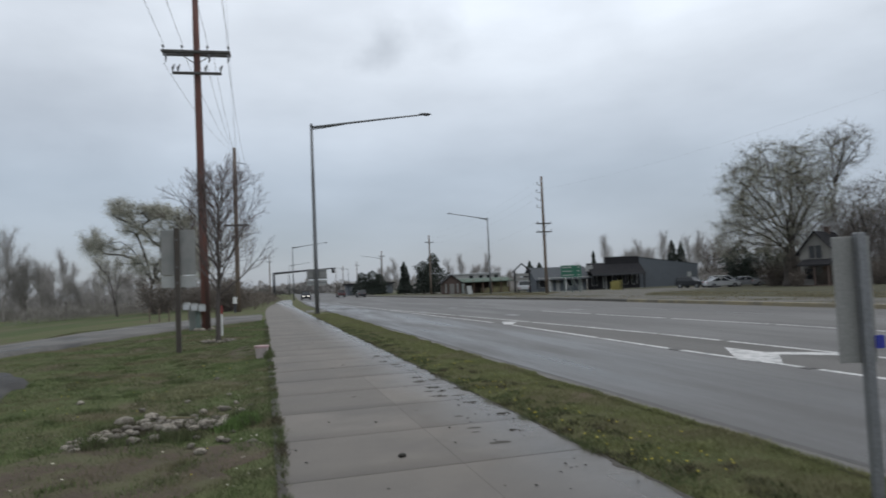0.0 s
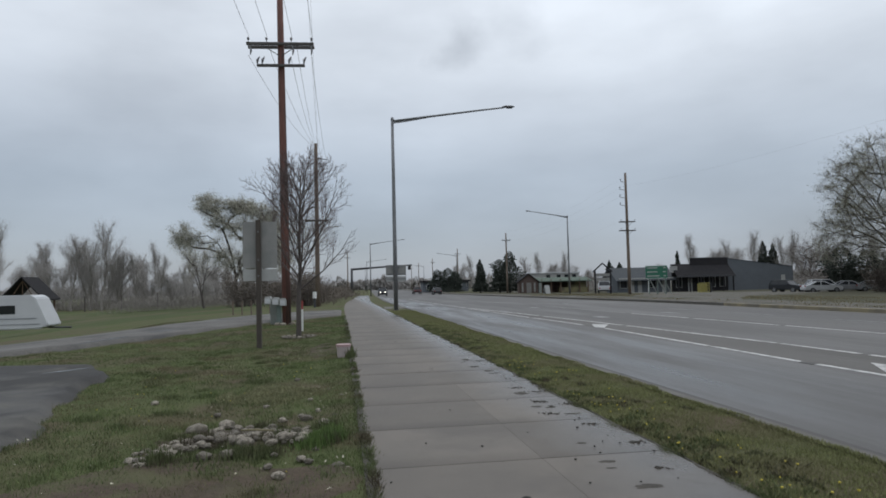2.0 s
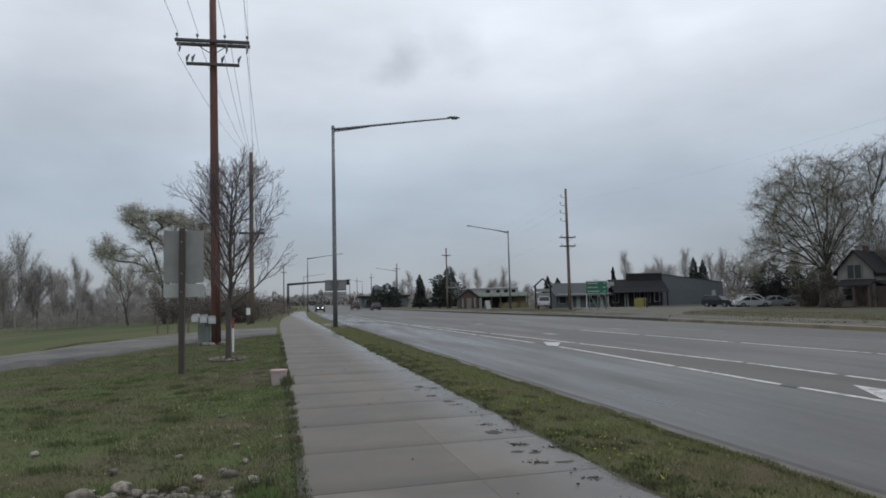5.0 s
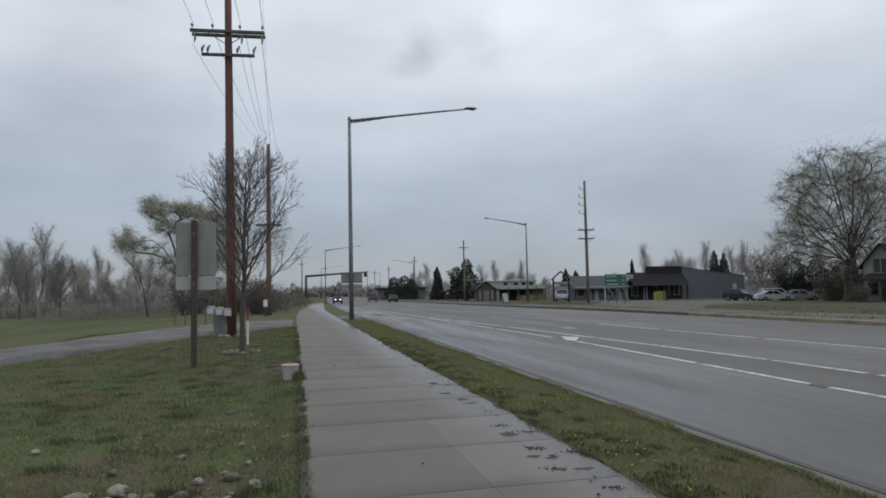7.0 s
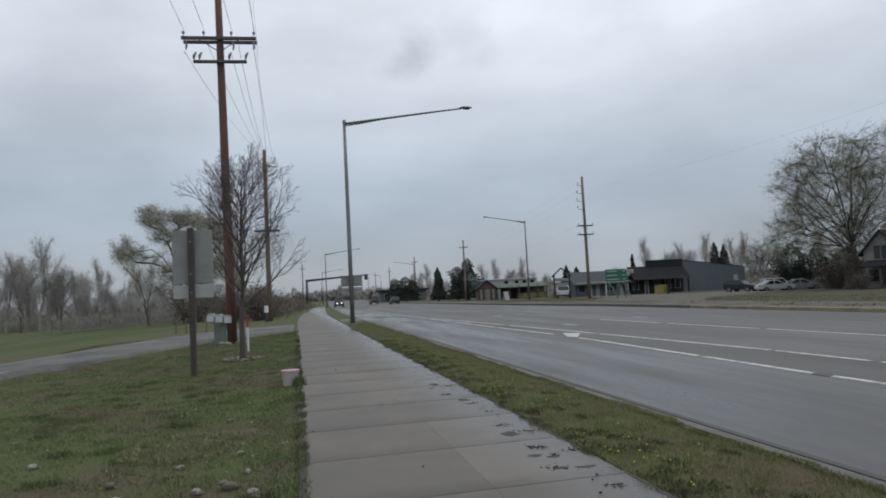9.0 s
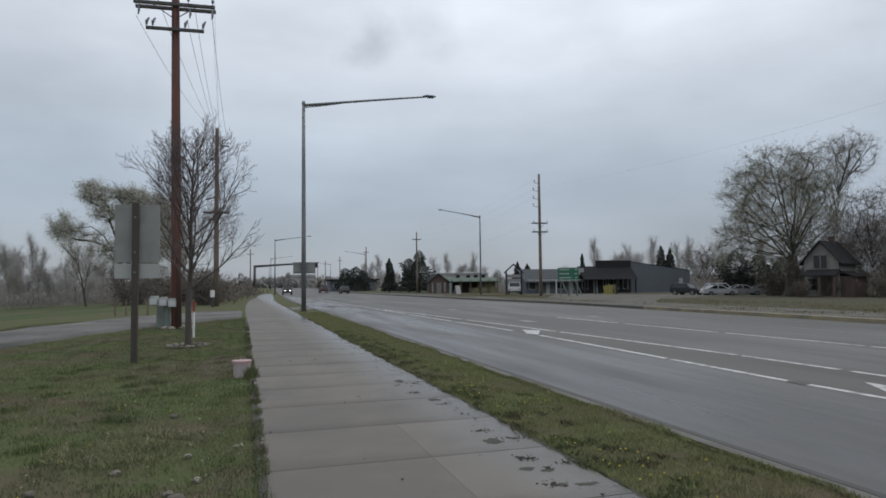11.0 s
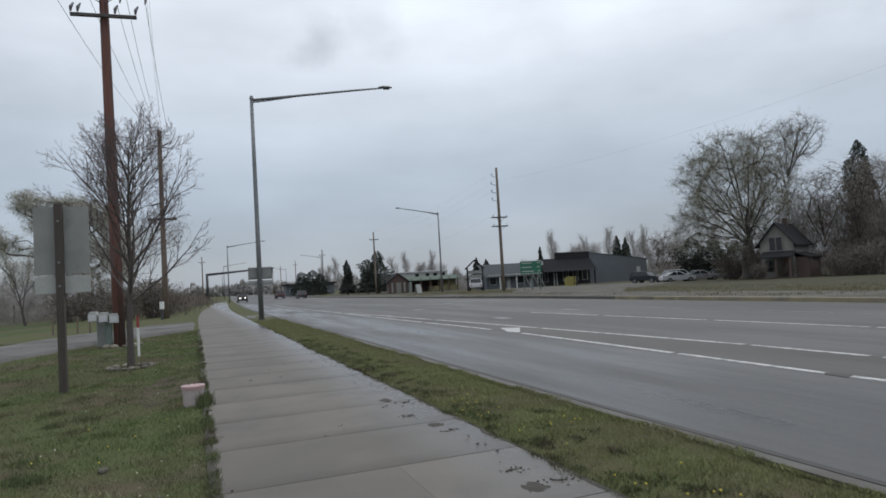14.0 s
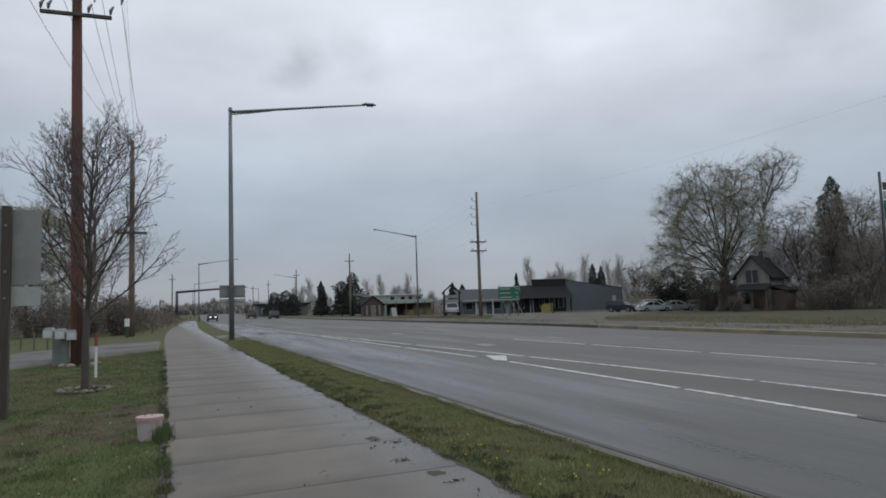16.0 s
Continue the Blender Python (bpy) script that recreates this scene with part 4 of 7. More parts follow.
# ---- trees ----
def grow(seed, height, spread, r0, levels=4, trunk=0.25, kids=(7, 5, 4, 3), lift=0.35, droop=0.0, wob=0.12, forks=1, lean=(0, 0), shrink=0.6):
    """Branch pieces (start, end, radius at each, level) of a tree that stands at the origin."""
    rg = random.Random(seed)
    out, tips = [], []

    def branch(p, d, length, r, level):
        n = 5 if level == 0 else 4
        pts = [p]
        for i in range(n):
            d = (d + Vector((rg.gauss(0, wob), rg.gauss(0, wob), rg.gauss(0, wob * 0.6) + (lift * 0.25 if level else 0.08) - droop * 0.12 * level))).normalized()
            q = p + d * length / n
            out.append((p, q, r * (1 - 0.75 * i / n), r * (1 - 0.75 * (i + 1) / n), level))
            p = q
            pts.append(p)
        if level + 1 >= levels:
            tips.append(p)
            tips.append(pts[2])
            return
        k = kids[min(level, len(kids) - 1)]
        for j in range(k):
            f = (trunk + (1 - trunk) * (j + rg.random() * 0.8) / k) if level == 0 else 0.25 + 0.75 * (j + rg.random()) / k
            i = min(int(f * n), n - 1)
            a = pts[i].lerp(pts[i + 1], f * n - i)
            base = (pts[i + 1] - pts[i]).normalized()
            ang = rg.random() * 6.283 + j * 2.4
            side = Vector((math.cos(ang), math.sin(ang), 0))
            side = (side - base * side.dot(base)).normalized() if abs(side.dot(base)) < 0.99 else Vector((0, 0, 1))
            open_ = spread * (1.0 if level else 1.15) * (0.8 + 0.4 * rg.random())
            branch(a, (base * (1 - 0.3 * open_) + side * open_).normalized(), length * shrink * (0.75 + 0.5 * rg.random()) * (1.15 - 0.45 * f if level == 0 else 1), r * (0.42 if level == 0 else 0.55) * (1 - 0.4 * f) + 0.004, level + 1)

    for s in range(forks):
        a = 6.283 * s / max(1, forks) + seed
        d = Vector((lean[0], lean[1], 1)) + (Vector((math.cos(a), math.sin(a), 0)) * 0.28 if forks > 1 else Vector((0, 0, 0)))
        branch(Vector((0, 0, 0)), d.normalized(), height * (1 if forks == 1 else 0.9 + 0.1 * (s % 2)), r0, 0)
    return out, tips


def wood_mesh(name, segs, lo, hi, material, sides=5, thick=0.0):
    verts, faces = [], []
    for p, q, ra, rb, lv in segs:
        if not lo <= lv <= hi:
            continue
        d = (q - p).normalized()
        u = d.cross(Vector((0.3, 0.9, 0.1))).normalized()
        v = d.cross(u)
        k = sides if lv < 2 else 3
        b = len(verts)
        ra, rb = max(ra, thick), max(rb, thick)
        for c, r in ((p - d * ra * 0.3, ra), (q + d * rb * 0.3, rb)):
            for i in range(k):
                a = 6.28318 * i / k
                verts.append(c + r * (math.cos(a) * u + math.sin(a) * v))
        for i in range(k):
            faces.append((b + i, b + (i + 1) % k, b + k + (i + 1) % k, b + k + i))
    return raw(name, verts, faces, material, True)


def leaf_mesh(name, tips, n, size, jitter, material, seed=1, hang=0.0):
    rg = random.Random(seed)
    verts, faces = [], []
    for t in tips:
        for _ in range(n):
            c = t + Vector((rg.gauss(0, jitter), rg.gauss(0, jitter), rg.gauss(0, jitter) - hang * rg.random()))
            a = Vector((rg.gauss(0, 1), rg.gauss(0, 1), rg.gauss(0, 1))).normalized() * size * (0.6 + 0.8 * rg.random())
            b = a.cross(Vector((rg.gauss(0, 1), rg.gauss(0, 1), rg.gauss(0, 1)))).normalized() * size * 0.55
            k = len(verts)
            verts += [c - a, c + b, c + a, c - b]
            faces.append((k, k + 1, k + 2, k + 3))
    return raw(name, verts, faces, material)


def tree(x, y, label, seed, height, spread, r0, category="tree", leaves=None, group="", wood="bark", twig="twig", thick=0.0, z=None, split=1, **kw):
    segs, tips = grow(seed, height, spread, r0, **kw)
    t = empty("tree", label, category, (x, y, (lie(x, y) if z is None else z) - 0.05), group=group)
    a = new("trunk", wood_mesh("trunk", segs, 0, split, wood, 7, thick))
    a.parent = t
    b = new("crown", wood_mesh("crown", segs, split + 1, 9, twig, 3, thick))
    b.parent = t
    if leaves:
        n, size, jit, m, hang = leaves
        c = new("foliage", leaf_mesh("foliage", tips, n, size, jit, m, seed, hang))
        c.parent = t
    return t


def conifer(x, y, h, w, seed, label="dark green conifer beside the distant road", group="conifers", full=0.62):
    rg = random.Random(seed)
    t = empty("conifer", label, "tree", (x, y, lie(x, y) - 0.05), group=group)
    part("trunk", tb([(0, 0, 0), (0, 0, h * 0.95)], [0.03 * h, 0.01], 7), "bark", t)
    verts, faces = [], []
    tier = [rg.uniform(0.68, 1.15) for _ in range(36)]
    lumps = [(rg.random() * 6.283, rg.random()) for _ in range(14)]
    for i in range(int(950 * h)):
        f = 1 - rg.random() ** 0.6
        a = rg.random() * 6.283
        rad = w * (1 - f) ** full * (0.85 + 0.2 * math.sin(9 * f + seed)) * tier[int(f * 35)]
        for b, g in lumps:
            if abs(f - g) < 0.1 and math.cos(a - b) > 0.6:
                rad *= 1.22
        rad *= 1 - 0.55 * rg.random() ** 2.2
        c = Vector((rad * math.cos(a), rad * math.sin(a), h * (0.05 + 0.95 * f)))
        u = Vector((math.cos(a) + rg.gauss(0, 0.7), math.sin(a) + rg.gauss(0, 0.7), rg.gauss(-0.1, 0.6))).normalized() * rg.uniform(0.1, 0.26)
        v = u.cross(Vector((rg.gauss(0, 1), rg.gauss(0, 1), rg.gauss(0, 1)))).normalized() * rg.uniform(0.04, 0.1)
        k = len(verts)
        verts += [c - u, c + v, c + u, c - v]
        faces.append((k, k + 1, k + 2, k + 3))
    c = new("crown", raw("crown", verts, faces, "needle"))
    c.parent = t
    return t


def bush(x, y, h, w, label, seed, material="brush", n=4600, category="bush", group="bushes"):
    rg = random.Random(seed)
    t = empty("bush", label, category, (x, y, lie(x, y) - 0.05), group=group)
    bm = bmesh.new()
    tips = []
    for i in range(46):
        a, r = rg.random() * 6.283, w * math.sqrt(rg.random()) * 0.6
        p = Vector((math.cos(a) * r * 0.5, math.sin(a) * r * 0.5, 0))
        q = Vector((math.cos(a) * r * 1.5, math.sin(a) * r * 1.5, h * (0.55 + 0.45 * rg.random())))
        m = p.lerp(q, 0.5) + Vector((rg.gauss(0, 0.1), rg.gauss(0, 0.1), 0.1))
        tube(bm, [p, m, q], [0.03, 0.02, 0.006], 3, False)
        tips += [m, q, p.lerp(q, 0.75), p.lerp(q, 0.35)]
    part("branchwork", bm, "twig", t)
    c = new("foliage", leaf_mesh("foliage", tips, max(1, n // len(tips)), 0.06 if h < 3 else 0.085, 0.16 * w, material, seed))
    c.parent = t
    return t


def leader_tree(seed, height, n, reach):
    """Pieces of a young tree with one stem and many rising side branches."""
    rg = random.Random(seed)
    out = []

    def limb(p, d, length, r, level):
        steps = 4 if level < 3 else 3
        pts, q = [p], p
        for i in range(steps):
            d = (d + Vector((rg.gauss(0, 0.1), rg.gauss(0, 0.1), 0.1 + rg.gauss(0, 0.06)))).normalized()
            e = q + d * length / steps
            out.append((q, e, r * (1 - 0.7 * i / steps), r * (1 - 0.7 * (i + 1) / steps), level))
            q = e
            pts.append(q)
        if level >= 4:
            return
        kids = (0, 7, 5, 3)[level]
        for k in range(kids):
            f = 0.22 + 0.74 * (k + rg.random() * 0.7) / kids
            i = min(int(f * steps), steps - 1)
            a = pts[i].lerp(pts[i + 1], f * steps - i)
            t = (pts[i + 1] - pts[i]).normalized()
            side = t.cross(Vector((rg.gauss(0, 1), rg.gauss(0, 1), rg.gauss(0, 1)))).normalized()
            limb(a, (t * 0.78 + side * 0.62).normalized(), length * (0.5 - 0.18 * f) * rg.uniform(0.8, 1.25), r * 0.5 * (1 - 0.4 * f) + 0.0015, level + 1)

    p, stem = Vector((0, 0, 0)), [Vector((0, 0, 0))]
    for i in range(10):
        q = p + Vector((rg.gauss(0.004, 0.02), rg.gauss(0, 0.02), height / 10))
        out.append((p, q, 0.085 * (1 - 0.085 * i), 0.085 * (1 - 0.085 * (i + 1)), 0))
        p = q
        stem.append(p)
    for k in range(n):
        f = 0.29 + 0.69 * k / n
        i = min(9, int(f * 10))
        a = stem[i].lerp(stem[i + 1], f * 10 - i)
        az = 2.4 * k + rg.gauss(0, 0.25)
        up = 0.85 + 0.45 * f
        d = Vector((math.cos(az), math.sin(az), up)).normalized()
        grow_side = reach * (0.62 + 0.5 * math.sin(math.pi * min(1, f + 0.08)) - 0.2 * f) * rg.uniform(0.85, 1.05) * min(1.0, 0.5 + f) * (1.02 if math.cos(az) > 0 else 0.92)
        limb(a, d, grow_side, 0.03 * (1.1 - 0.7 * f), 1)
    return out


def street_tree():
    segs = leader_tree(4, 4.9, 34, 2.4)
    t = empty("tree", "young bare street tree with rising dark twigs and tiny buds", "tree", (-1.8, 21.65, -0.08))
    for nm, lo, hi in (("trunk", 0, 1), ("crown", 2, 9)):
        o = new(nm, wood_mesh(nm, segs, lo, hi, "bark" if lo == 0 else "redtwig", 7 if lo == 0 else 3, 0.0026))
        o.parent = t
    tips = [q for p, q, ra, rb, lv in segs if lv >= 3]
    o = new("bud", leaf_mesh("bud", tips[::3], 1, 0.012, 0.01, "redtwig", 3))
    o.parent = t


street_tree()


def blob(rg, centre, radii, n, hollow=0.35, floor=None):
    """Points inside an ellipsoid, more of them towards its skin."""
    out = []
    while len(out) < n:
        d = Vector((rg.gauss(0, 1), rg.gauss(0, 1), rg.gauss(0, 1))).normalized() * max(hollow, rg.random() ** 0.4)
        p = Vector((centre[0] + d.x * radii[0], centre[1] + d.y * radii[1], centre[2] + d.z * radii[2]))
        if floor is None or p.z > floor:
            out.append(p)
    return out


def colony(stems, targets, step=0.7, tip=0.03, power=0.45):
    """Branch pieces that lead from the stems to every target by the shortest natural way."""
    pos, par, way = [], [], []
    for line in stems:
        prev = -1
        for i, p in enumerate(line):
            pos.append(Vector(p))
            par.append(prev)
            way.append((Vector(p) - Vector(line[i - 1])).normalized() if i else Vector((0, 0, 1)))
            prev = len(pos) - 1
    root = Vector(stems[0][-1])
    ends = []
    for tg in sorted(targets, key=lambda q: (q - root).length):
        a = np.array([tuple(p) for p in pos])
        w = np.array([tuple(v) for v in way])
        d = np.array(tuple(tg)) - a
        dist = np.linalg.norm(d, axis=1) + 1e-6
        turn = (d * w).sum(1) / dist
        k = int(np.argmin(dist * (2.1 - 1.1 * turn)))
        p0, bendp = pos[k], pos[k] + way[k] * dist[k] * 0.3
        n = max(2, int(dist[k] / step + 0.5))
        prev = k
        for i in range(1, n + 1):
            f = i / n
            q = p0 * (1 - f) ** 2 + bendp * 2 * f * (1 - f) + tg * f * f
            q = q + Vector((noise.noise(q * 0.9), noise.noise(q * 0.9 + Vector((7, 0, 0))), noise.noise(q * 0.9 + Vector((0, 9, 0))))) * 0.1 * step
            pos.append(q)
            par.append(prev)
            way.append((q - pos[prev]).normalized())
            prev = len(pos) - 1
        ends.append(prev)
    load = [0] * len(pos)
    for e in ends:
        while e >= 0:
            load[e] += 1
            e = par[e]
    segs = []
    for i, p in enumerate(par):
        if p >= 0 and load[i]:
            r = tip * load[i] ** power
            segs.append((pos[p], pos[i], tip * load[p] ** power if load[p] < 2.2 * load[i] else r * 1.15, r, 0 if load[i] > 5 else 2))
    return segs, [(pos[e], way[e]) for e in ends]


def twiggy(rg, ends, n, length, droop, radius):
    """Fine twigs that fan out of the branch ends, and the places of their leaves."""
    segs, tips = [], []
    for p, d in ends:
        for _ in range(n):
            v = (d * 0.8 + Vector((rg.gauss(0, 0.75), rg.gauss(0, 0.75), rg.gauss(0.05, 0.6)))).normalized()
            q, l = p, length * rg.uniform(0.5, 1.3) / 3
            for i in range(3):
                v = (v + Vector((rg.gauss(0, 0.15), rg.gauss(0, 0.15), rg.gauss(0, 0.1) - droop))).normalized()
                e = q + v * l
                segs.append((q, e, radius * (1 - 0.25 * i), radius * (0.75 - 0.25 * i), 3))
                q = e
                tips.append(q)
    return segs, tips


def crown_tree(at, label, stems, targets, seed, twigs=(9, 1.1, 0.12), leaves=None, step=0.7, tip=0.03, power=0.45, twig_r=0.014, wood="bark", twig="twig", rz=0.0):
    rg = random.Random(seed)
    segs, ends = colony(stems, targets, step, tip, power)
    fine, tips = twiggy(rg, ends, *twigs, twig_r)
    t = empty("tree", label, "tree", (at[0], at[1], lie(at[0], at[1]) - 0.1), rz=rz)
    for nm, pieces, lo, hi, m, k in (("trunk", segs, 0, 2, wood, 6), ("crown", fine, 3, 3, twig, 3)):
        o = new(nm, wood_mesh(nm, pieces, lo, hi, m, k))
        o.parent = t
    if leaves:
        n, size, jit, m = leaves
        o = new("foliage", leaf_mesh("foliage", tips, n, size, jit, m, seed, 0.05))
        o.parent = t
    return t


def fan(centre, radii, fork, n, low=-0.15, reach=0.8, first=0.0):
    """Main limbs that rise from the fork and spread evenly over a dome."""
    out = []
    for k in range(n):
        z = low + (1 - low) * (k + 0.5) / n
        a = 2.39996 * k + first
        r = math.sqrt(max(0, 1 - z * z))
        e = Vector((centre[0] + reach * radii[0] * r * math.cos(a), centre[1] + reach * radii[1] * r * math.sin(a), centre[2] + reach * radii[2] * z))
        s = Vector((fork[0], fork[1], fork[2] + (fork[3] - fork[2]) * (k % 7) / 6))
        m = s.lerp(e, 0.45) + Vector((0, 0, 0.12 * (e - s).length * (1 - z)))
        out.append([s * (1 - f) ** 2 + m * 2 * f * (1 - f) + e * f * f + Vector((noise.noise((f * 3, k, 1)), noise.noise((f * 3, k, 5)), noise.noise((f * 3, k, 9)))) * 0.3 * f for f in (0, 0.17, 0.33, 0.5, 0.67, 0.84, 1)])
    return out


def cloud_tree():
    """An old tree whose long limbs end in separate clouds of small new leaves."""
    rg = random.Random(71)
    tg = []
    for x, z, rx, rz, n in ((-5.4, 7.7, 1.15, 1.0, 26), (-4.2, 7.3, 0.8, 0.9, 10), (-2.6, 11.1, 1.3, 1.3, 34), (-1.6, 9.4, 1.3, 1.2, 22), (-0.4, 11.0, 1.1, 0.9, 20), (1.0, 10.8, 1.4, 1.1, 28), (2.6, 9.9, 1.5, 1.3, 28), (4.0, 9.0, 1.4, 1.4, 24), (0.6, 8.4, 1.8, 1.3, 26), (3.2, 6.8, 2.0, 1.6, 30), (0.2, 5.6, 1.6, 1.6, 22), (-1.9, 6.0, 0.9, 1.2, 14), (1.8, 4.2, 2.0, 1.2, 22), (4.6, 5.2, 1.4, 2.0, 20)):
        tg += blob(rg, (x, rg.uniform(-1.2, 1.2), z), (rx, 1.5, rz), n, 0.2)
    stems = [[(0, 0, 0), (0.05, 0, 1.2), (-0.1, 0, 2.4), (0.0, 0, 3.4)], [(0, 0, 3.4), (-0.9, 0.1, 5.4), (-1.9, 0.1, 7.0), (-3.0, 0.1, 7.9), (-4.4, 0, 7.7)], [(0, 0, 3.4), (-0.4, -0.2, 5.6), (-1.0, -0.2, 7.6), (-1.9, -0.2, 9.3)], [(0, 0, 3.4), (0.6, 0.2, 5.8), (1.2, 0.2, 8.4)]]
    crown_tree((-13.4, 75), "large old tree with clouds of pale new spring leaves", stems, tg, 5, (9, 0.9, 0.05), (6, 0.065, 0.19, "leaf"), 0.5, 0.022, 0.4, 0.01)


cloud_tree()
tree(-9.5, 84, "spreading tree with pale new spring leaves", 8, 7.0, 0.7, 0.3, levels=5, trunk=0.3, kids=(7, 5, 4, 3), lift=0.35, leaves=(14, 0.06, 0.32, "leaf", 0.2))
tree(-18.4, 82, "slender tree with thin pale spring leaves", 12, 5.6, 0.5, 0.14, levels=4, trunk=0.25, kids=(9, 5, 4), lift=0.4, leaves=(9, 0.06, 0.3, "leaf", 0.2))


def willow():
    rg = random.Random(15)
    tg = blob(rg, (-1.0, 0.9, 10.6), (6.7, 6.7, 7.4), 560, 0.55, 4.6)
    tg += blob(rg, (-4.6, 4.2, 6.6), (2.4, 2.4, 2.6), 46, 0.3, 3.4)
    tg += blob(rg, (1.6, -1.4, 14.6), (3.4, 3.4, 3.4), 50, 0.3)
    tg += blob(rg, (0, 0, 5.0), (2.6, 2.6, 2.6), 40, 0.3, 2.0)
    stems = [[(0, 0, 0), (0, 0, 1.2), (0.05, 0, 2.6), (0.1, 0, 4.0), (0.1, 0, 5.4), (0.2, 0, 7.0)]]
    stems += fan((-1.0, 0.9, 10.4), (6.7, 6.7, 7.4), (0.1, 0, 3.6, 6.8), 26, -0.5, 0.78)
    t = crown_tree((59.8, 67.7), "huge round willow just coming into leaf", stems, tg, 6, (13, 1.4, 0.14), (3, 0.055, 0.13, "budleaf"), 0.8, 0.02, 0.45, 0.0095)
    part("buttress", tb([(0, 0, 0), (0, 0, 0.6), (0, 0, 2.4), (0.1, 0, 5.0)], [1.05, 0.85, 0.72, 0.5], 14), "bark", t, "stout dark trunk", smooth=True)


willow()


def yard_tree(x, y, h, r, seed, label, lean=0.0, low=0.3, n=150):
    rg = random.Random(seed)
    tg = blob(rg, (lean, 0, h * 0.72), (r, r, h * 0.27), n, 0.3) + blob(rg, (lean * 0.5, 0, h * (low + 0.14)), (r * 0.75, r * 0.75, h * 0.18), n // 2, 0.3, 1.0)
    stems = [[(0, 0, 0), (0.1, 0, h * 0.15), (0.05 + lean * 0.3, 0.1, h * 0.32), (lean * 0.6, 0, h * 0.5), (lean * 0.8, 0.1, h * 0.66)]]
    stems += fan((lean, 0, h * 0.66), (r, r, h * 0.32), (lean * 0.4, 0, h * 0.28, h * 0.6), 14, -0.5, 0.75, seed)
    return crown_tree((x, y), label, stems, tg, seed, (12, 1.3, 0.02), None, 0.7, 0.016, 0.44, 0.0095, twig="hazetwig")


def tall_tree():
    rg = random.Random(52)
    tg = blob(rg, (1.2, -1.0, 17.6), (2.9, 2.9, 3.0), 120, 0.3) + blob(rg, (-0.6, 0.6, 14.4), (3.0, 3.0, 2.4), 70, 0.3) + blob(rg, (0.2, 0, 10.5), (2.6, 2.6, 2.4), 46, 0.3)
    stems = [[(0, 0, 0), (0.1, 0, 4), (-0.1, 0, 8), (-0.2, 0.1, 12.0), (0.1, 0, 13.6)], [(0.1, 0, 13.6), (0.7, -0.5, 15), (1.3, -1.0, 17)]]
    stems += fan((1.0, -0.8, 17.2), (2.9, 2.9, 3.2), (0.1, 0, 12.6, 13.6), 12, -0.3, 0.75) + fan((-0.3, 0.3, 13.0), (3.0, 3.0, 3.4), (-0.1, 0, 8.0, 12.0), 12, -0.5, 0.75, 1.0)
    crown_tree((68.8, 69.6), "tall bare tree with an open crown behind the house", stems, tg, 53, (11, 1.2, 0.02), (1, 0.05, 0.1, "budleaf"), 0.8, 0.02, 0.45, 0.0095)


tall_tree()
for i, (x, y, h, r, lean) in enumerate(((65.2, 62.0, 12.2, 3.4, 0.3), (68.6, 60.2, 14.2, 3.6, -0.4), (68.0, 56.4, 12.8, 3.2, 0.4), (73.6, 60.4, 14.4, 3.8, 0.2), (72.2, 53.6, 11.5, 3.6, 0.5), (78.0, 55.0, 12.5, 3.8, 0.0), (63.6, 52.4, 7.5, 2.6, 0.4))):
    yard_tree(x, y, h, r, 300 + i, "bare tangled tree with fine brown twigs in the yard", lean, n=130)
yard_tree(76.3, 105, 8.8, 3.3, 347, "round bare tree behind the parked cars", 0.0, low=0.18, n=150)
yard_tree(81.5, 108, 7.4, 2.8, 348, "round bare tree behind the parked cars", 0.0, low=0.18, n=110)

# woods on the grassy side, far across the field, with haze put into their colours
wood_src = []
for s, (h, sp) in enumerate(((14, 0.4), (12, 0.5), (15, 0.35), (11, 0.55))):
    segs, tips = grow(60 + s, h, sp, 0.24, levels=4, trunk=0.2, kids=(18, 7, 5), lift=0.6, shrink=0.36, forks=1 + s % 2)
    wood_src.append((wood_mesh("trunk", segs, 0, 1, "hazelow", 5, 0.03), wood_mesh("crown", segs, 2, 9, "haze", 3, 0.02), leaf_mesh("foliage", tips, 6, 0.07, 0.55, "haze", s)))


def wood_tree(x, y, k, scale, label="tall thin bare poplar at the edge of a field", group="far poplars"):
    t = empty("tree", label, "tree", (x, y, lie(x, y) - 0.1), rz=k * 67.0, group=group)
    for nm, me in zip(("trunk", "crown", "foliage"), wood_src[k % 4]):
        o = new(nm, me)
        o.parent = t
        o.matrix_local = Matrix.Scale(scale, 4)
    return t


rnd = random.Random(17)
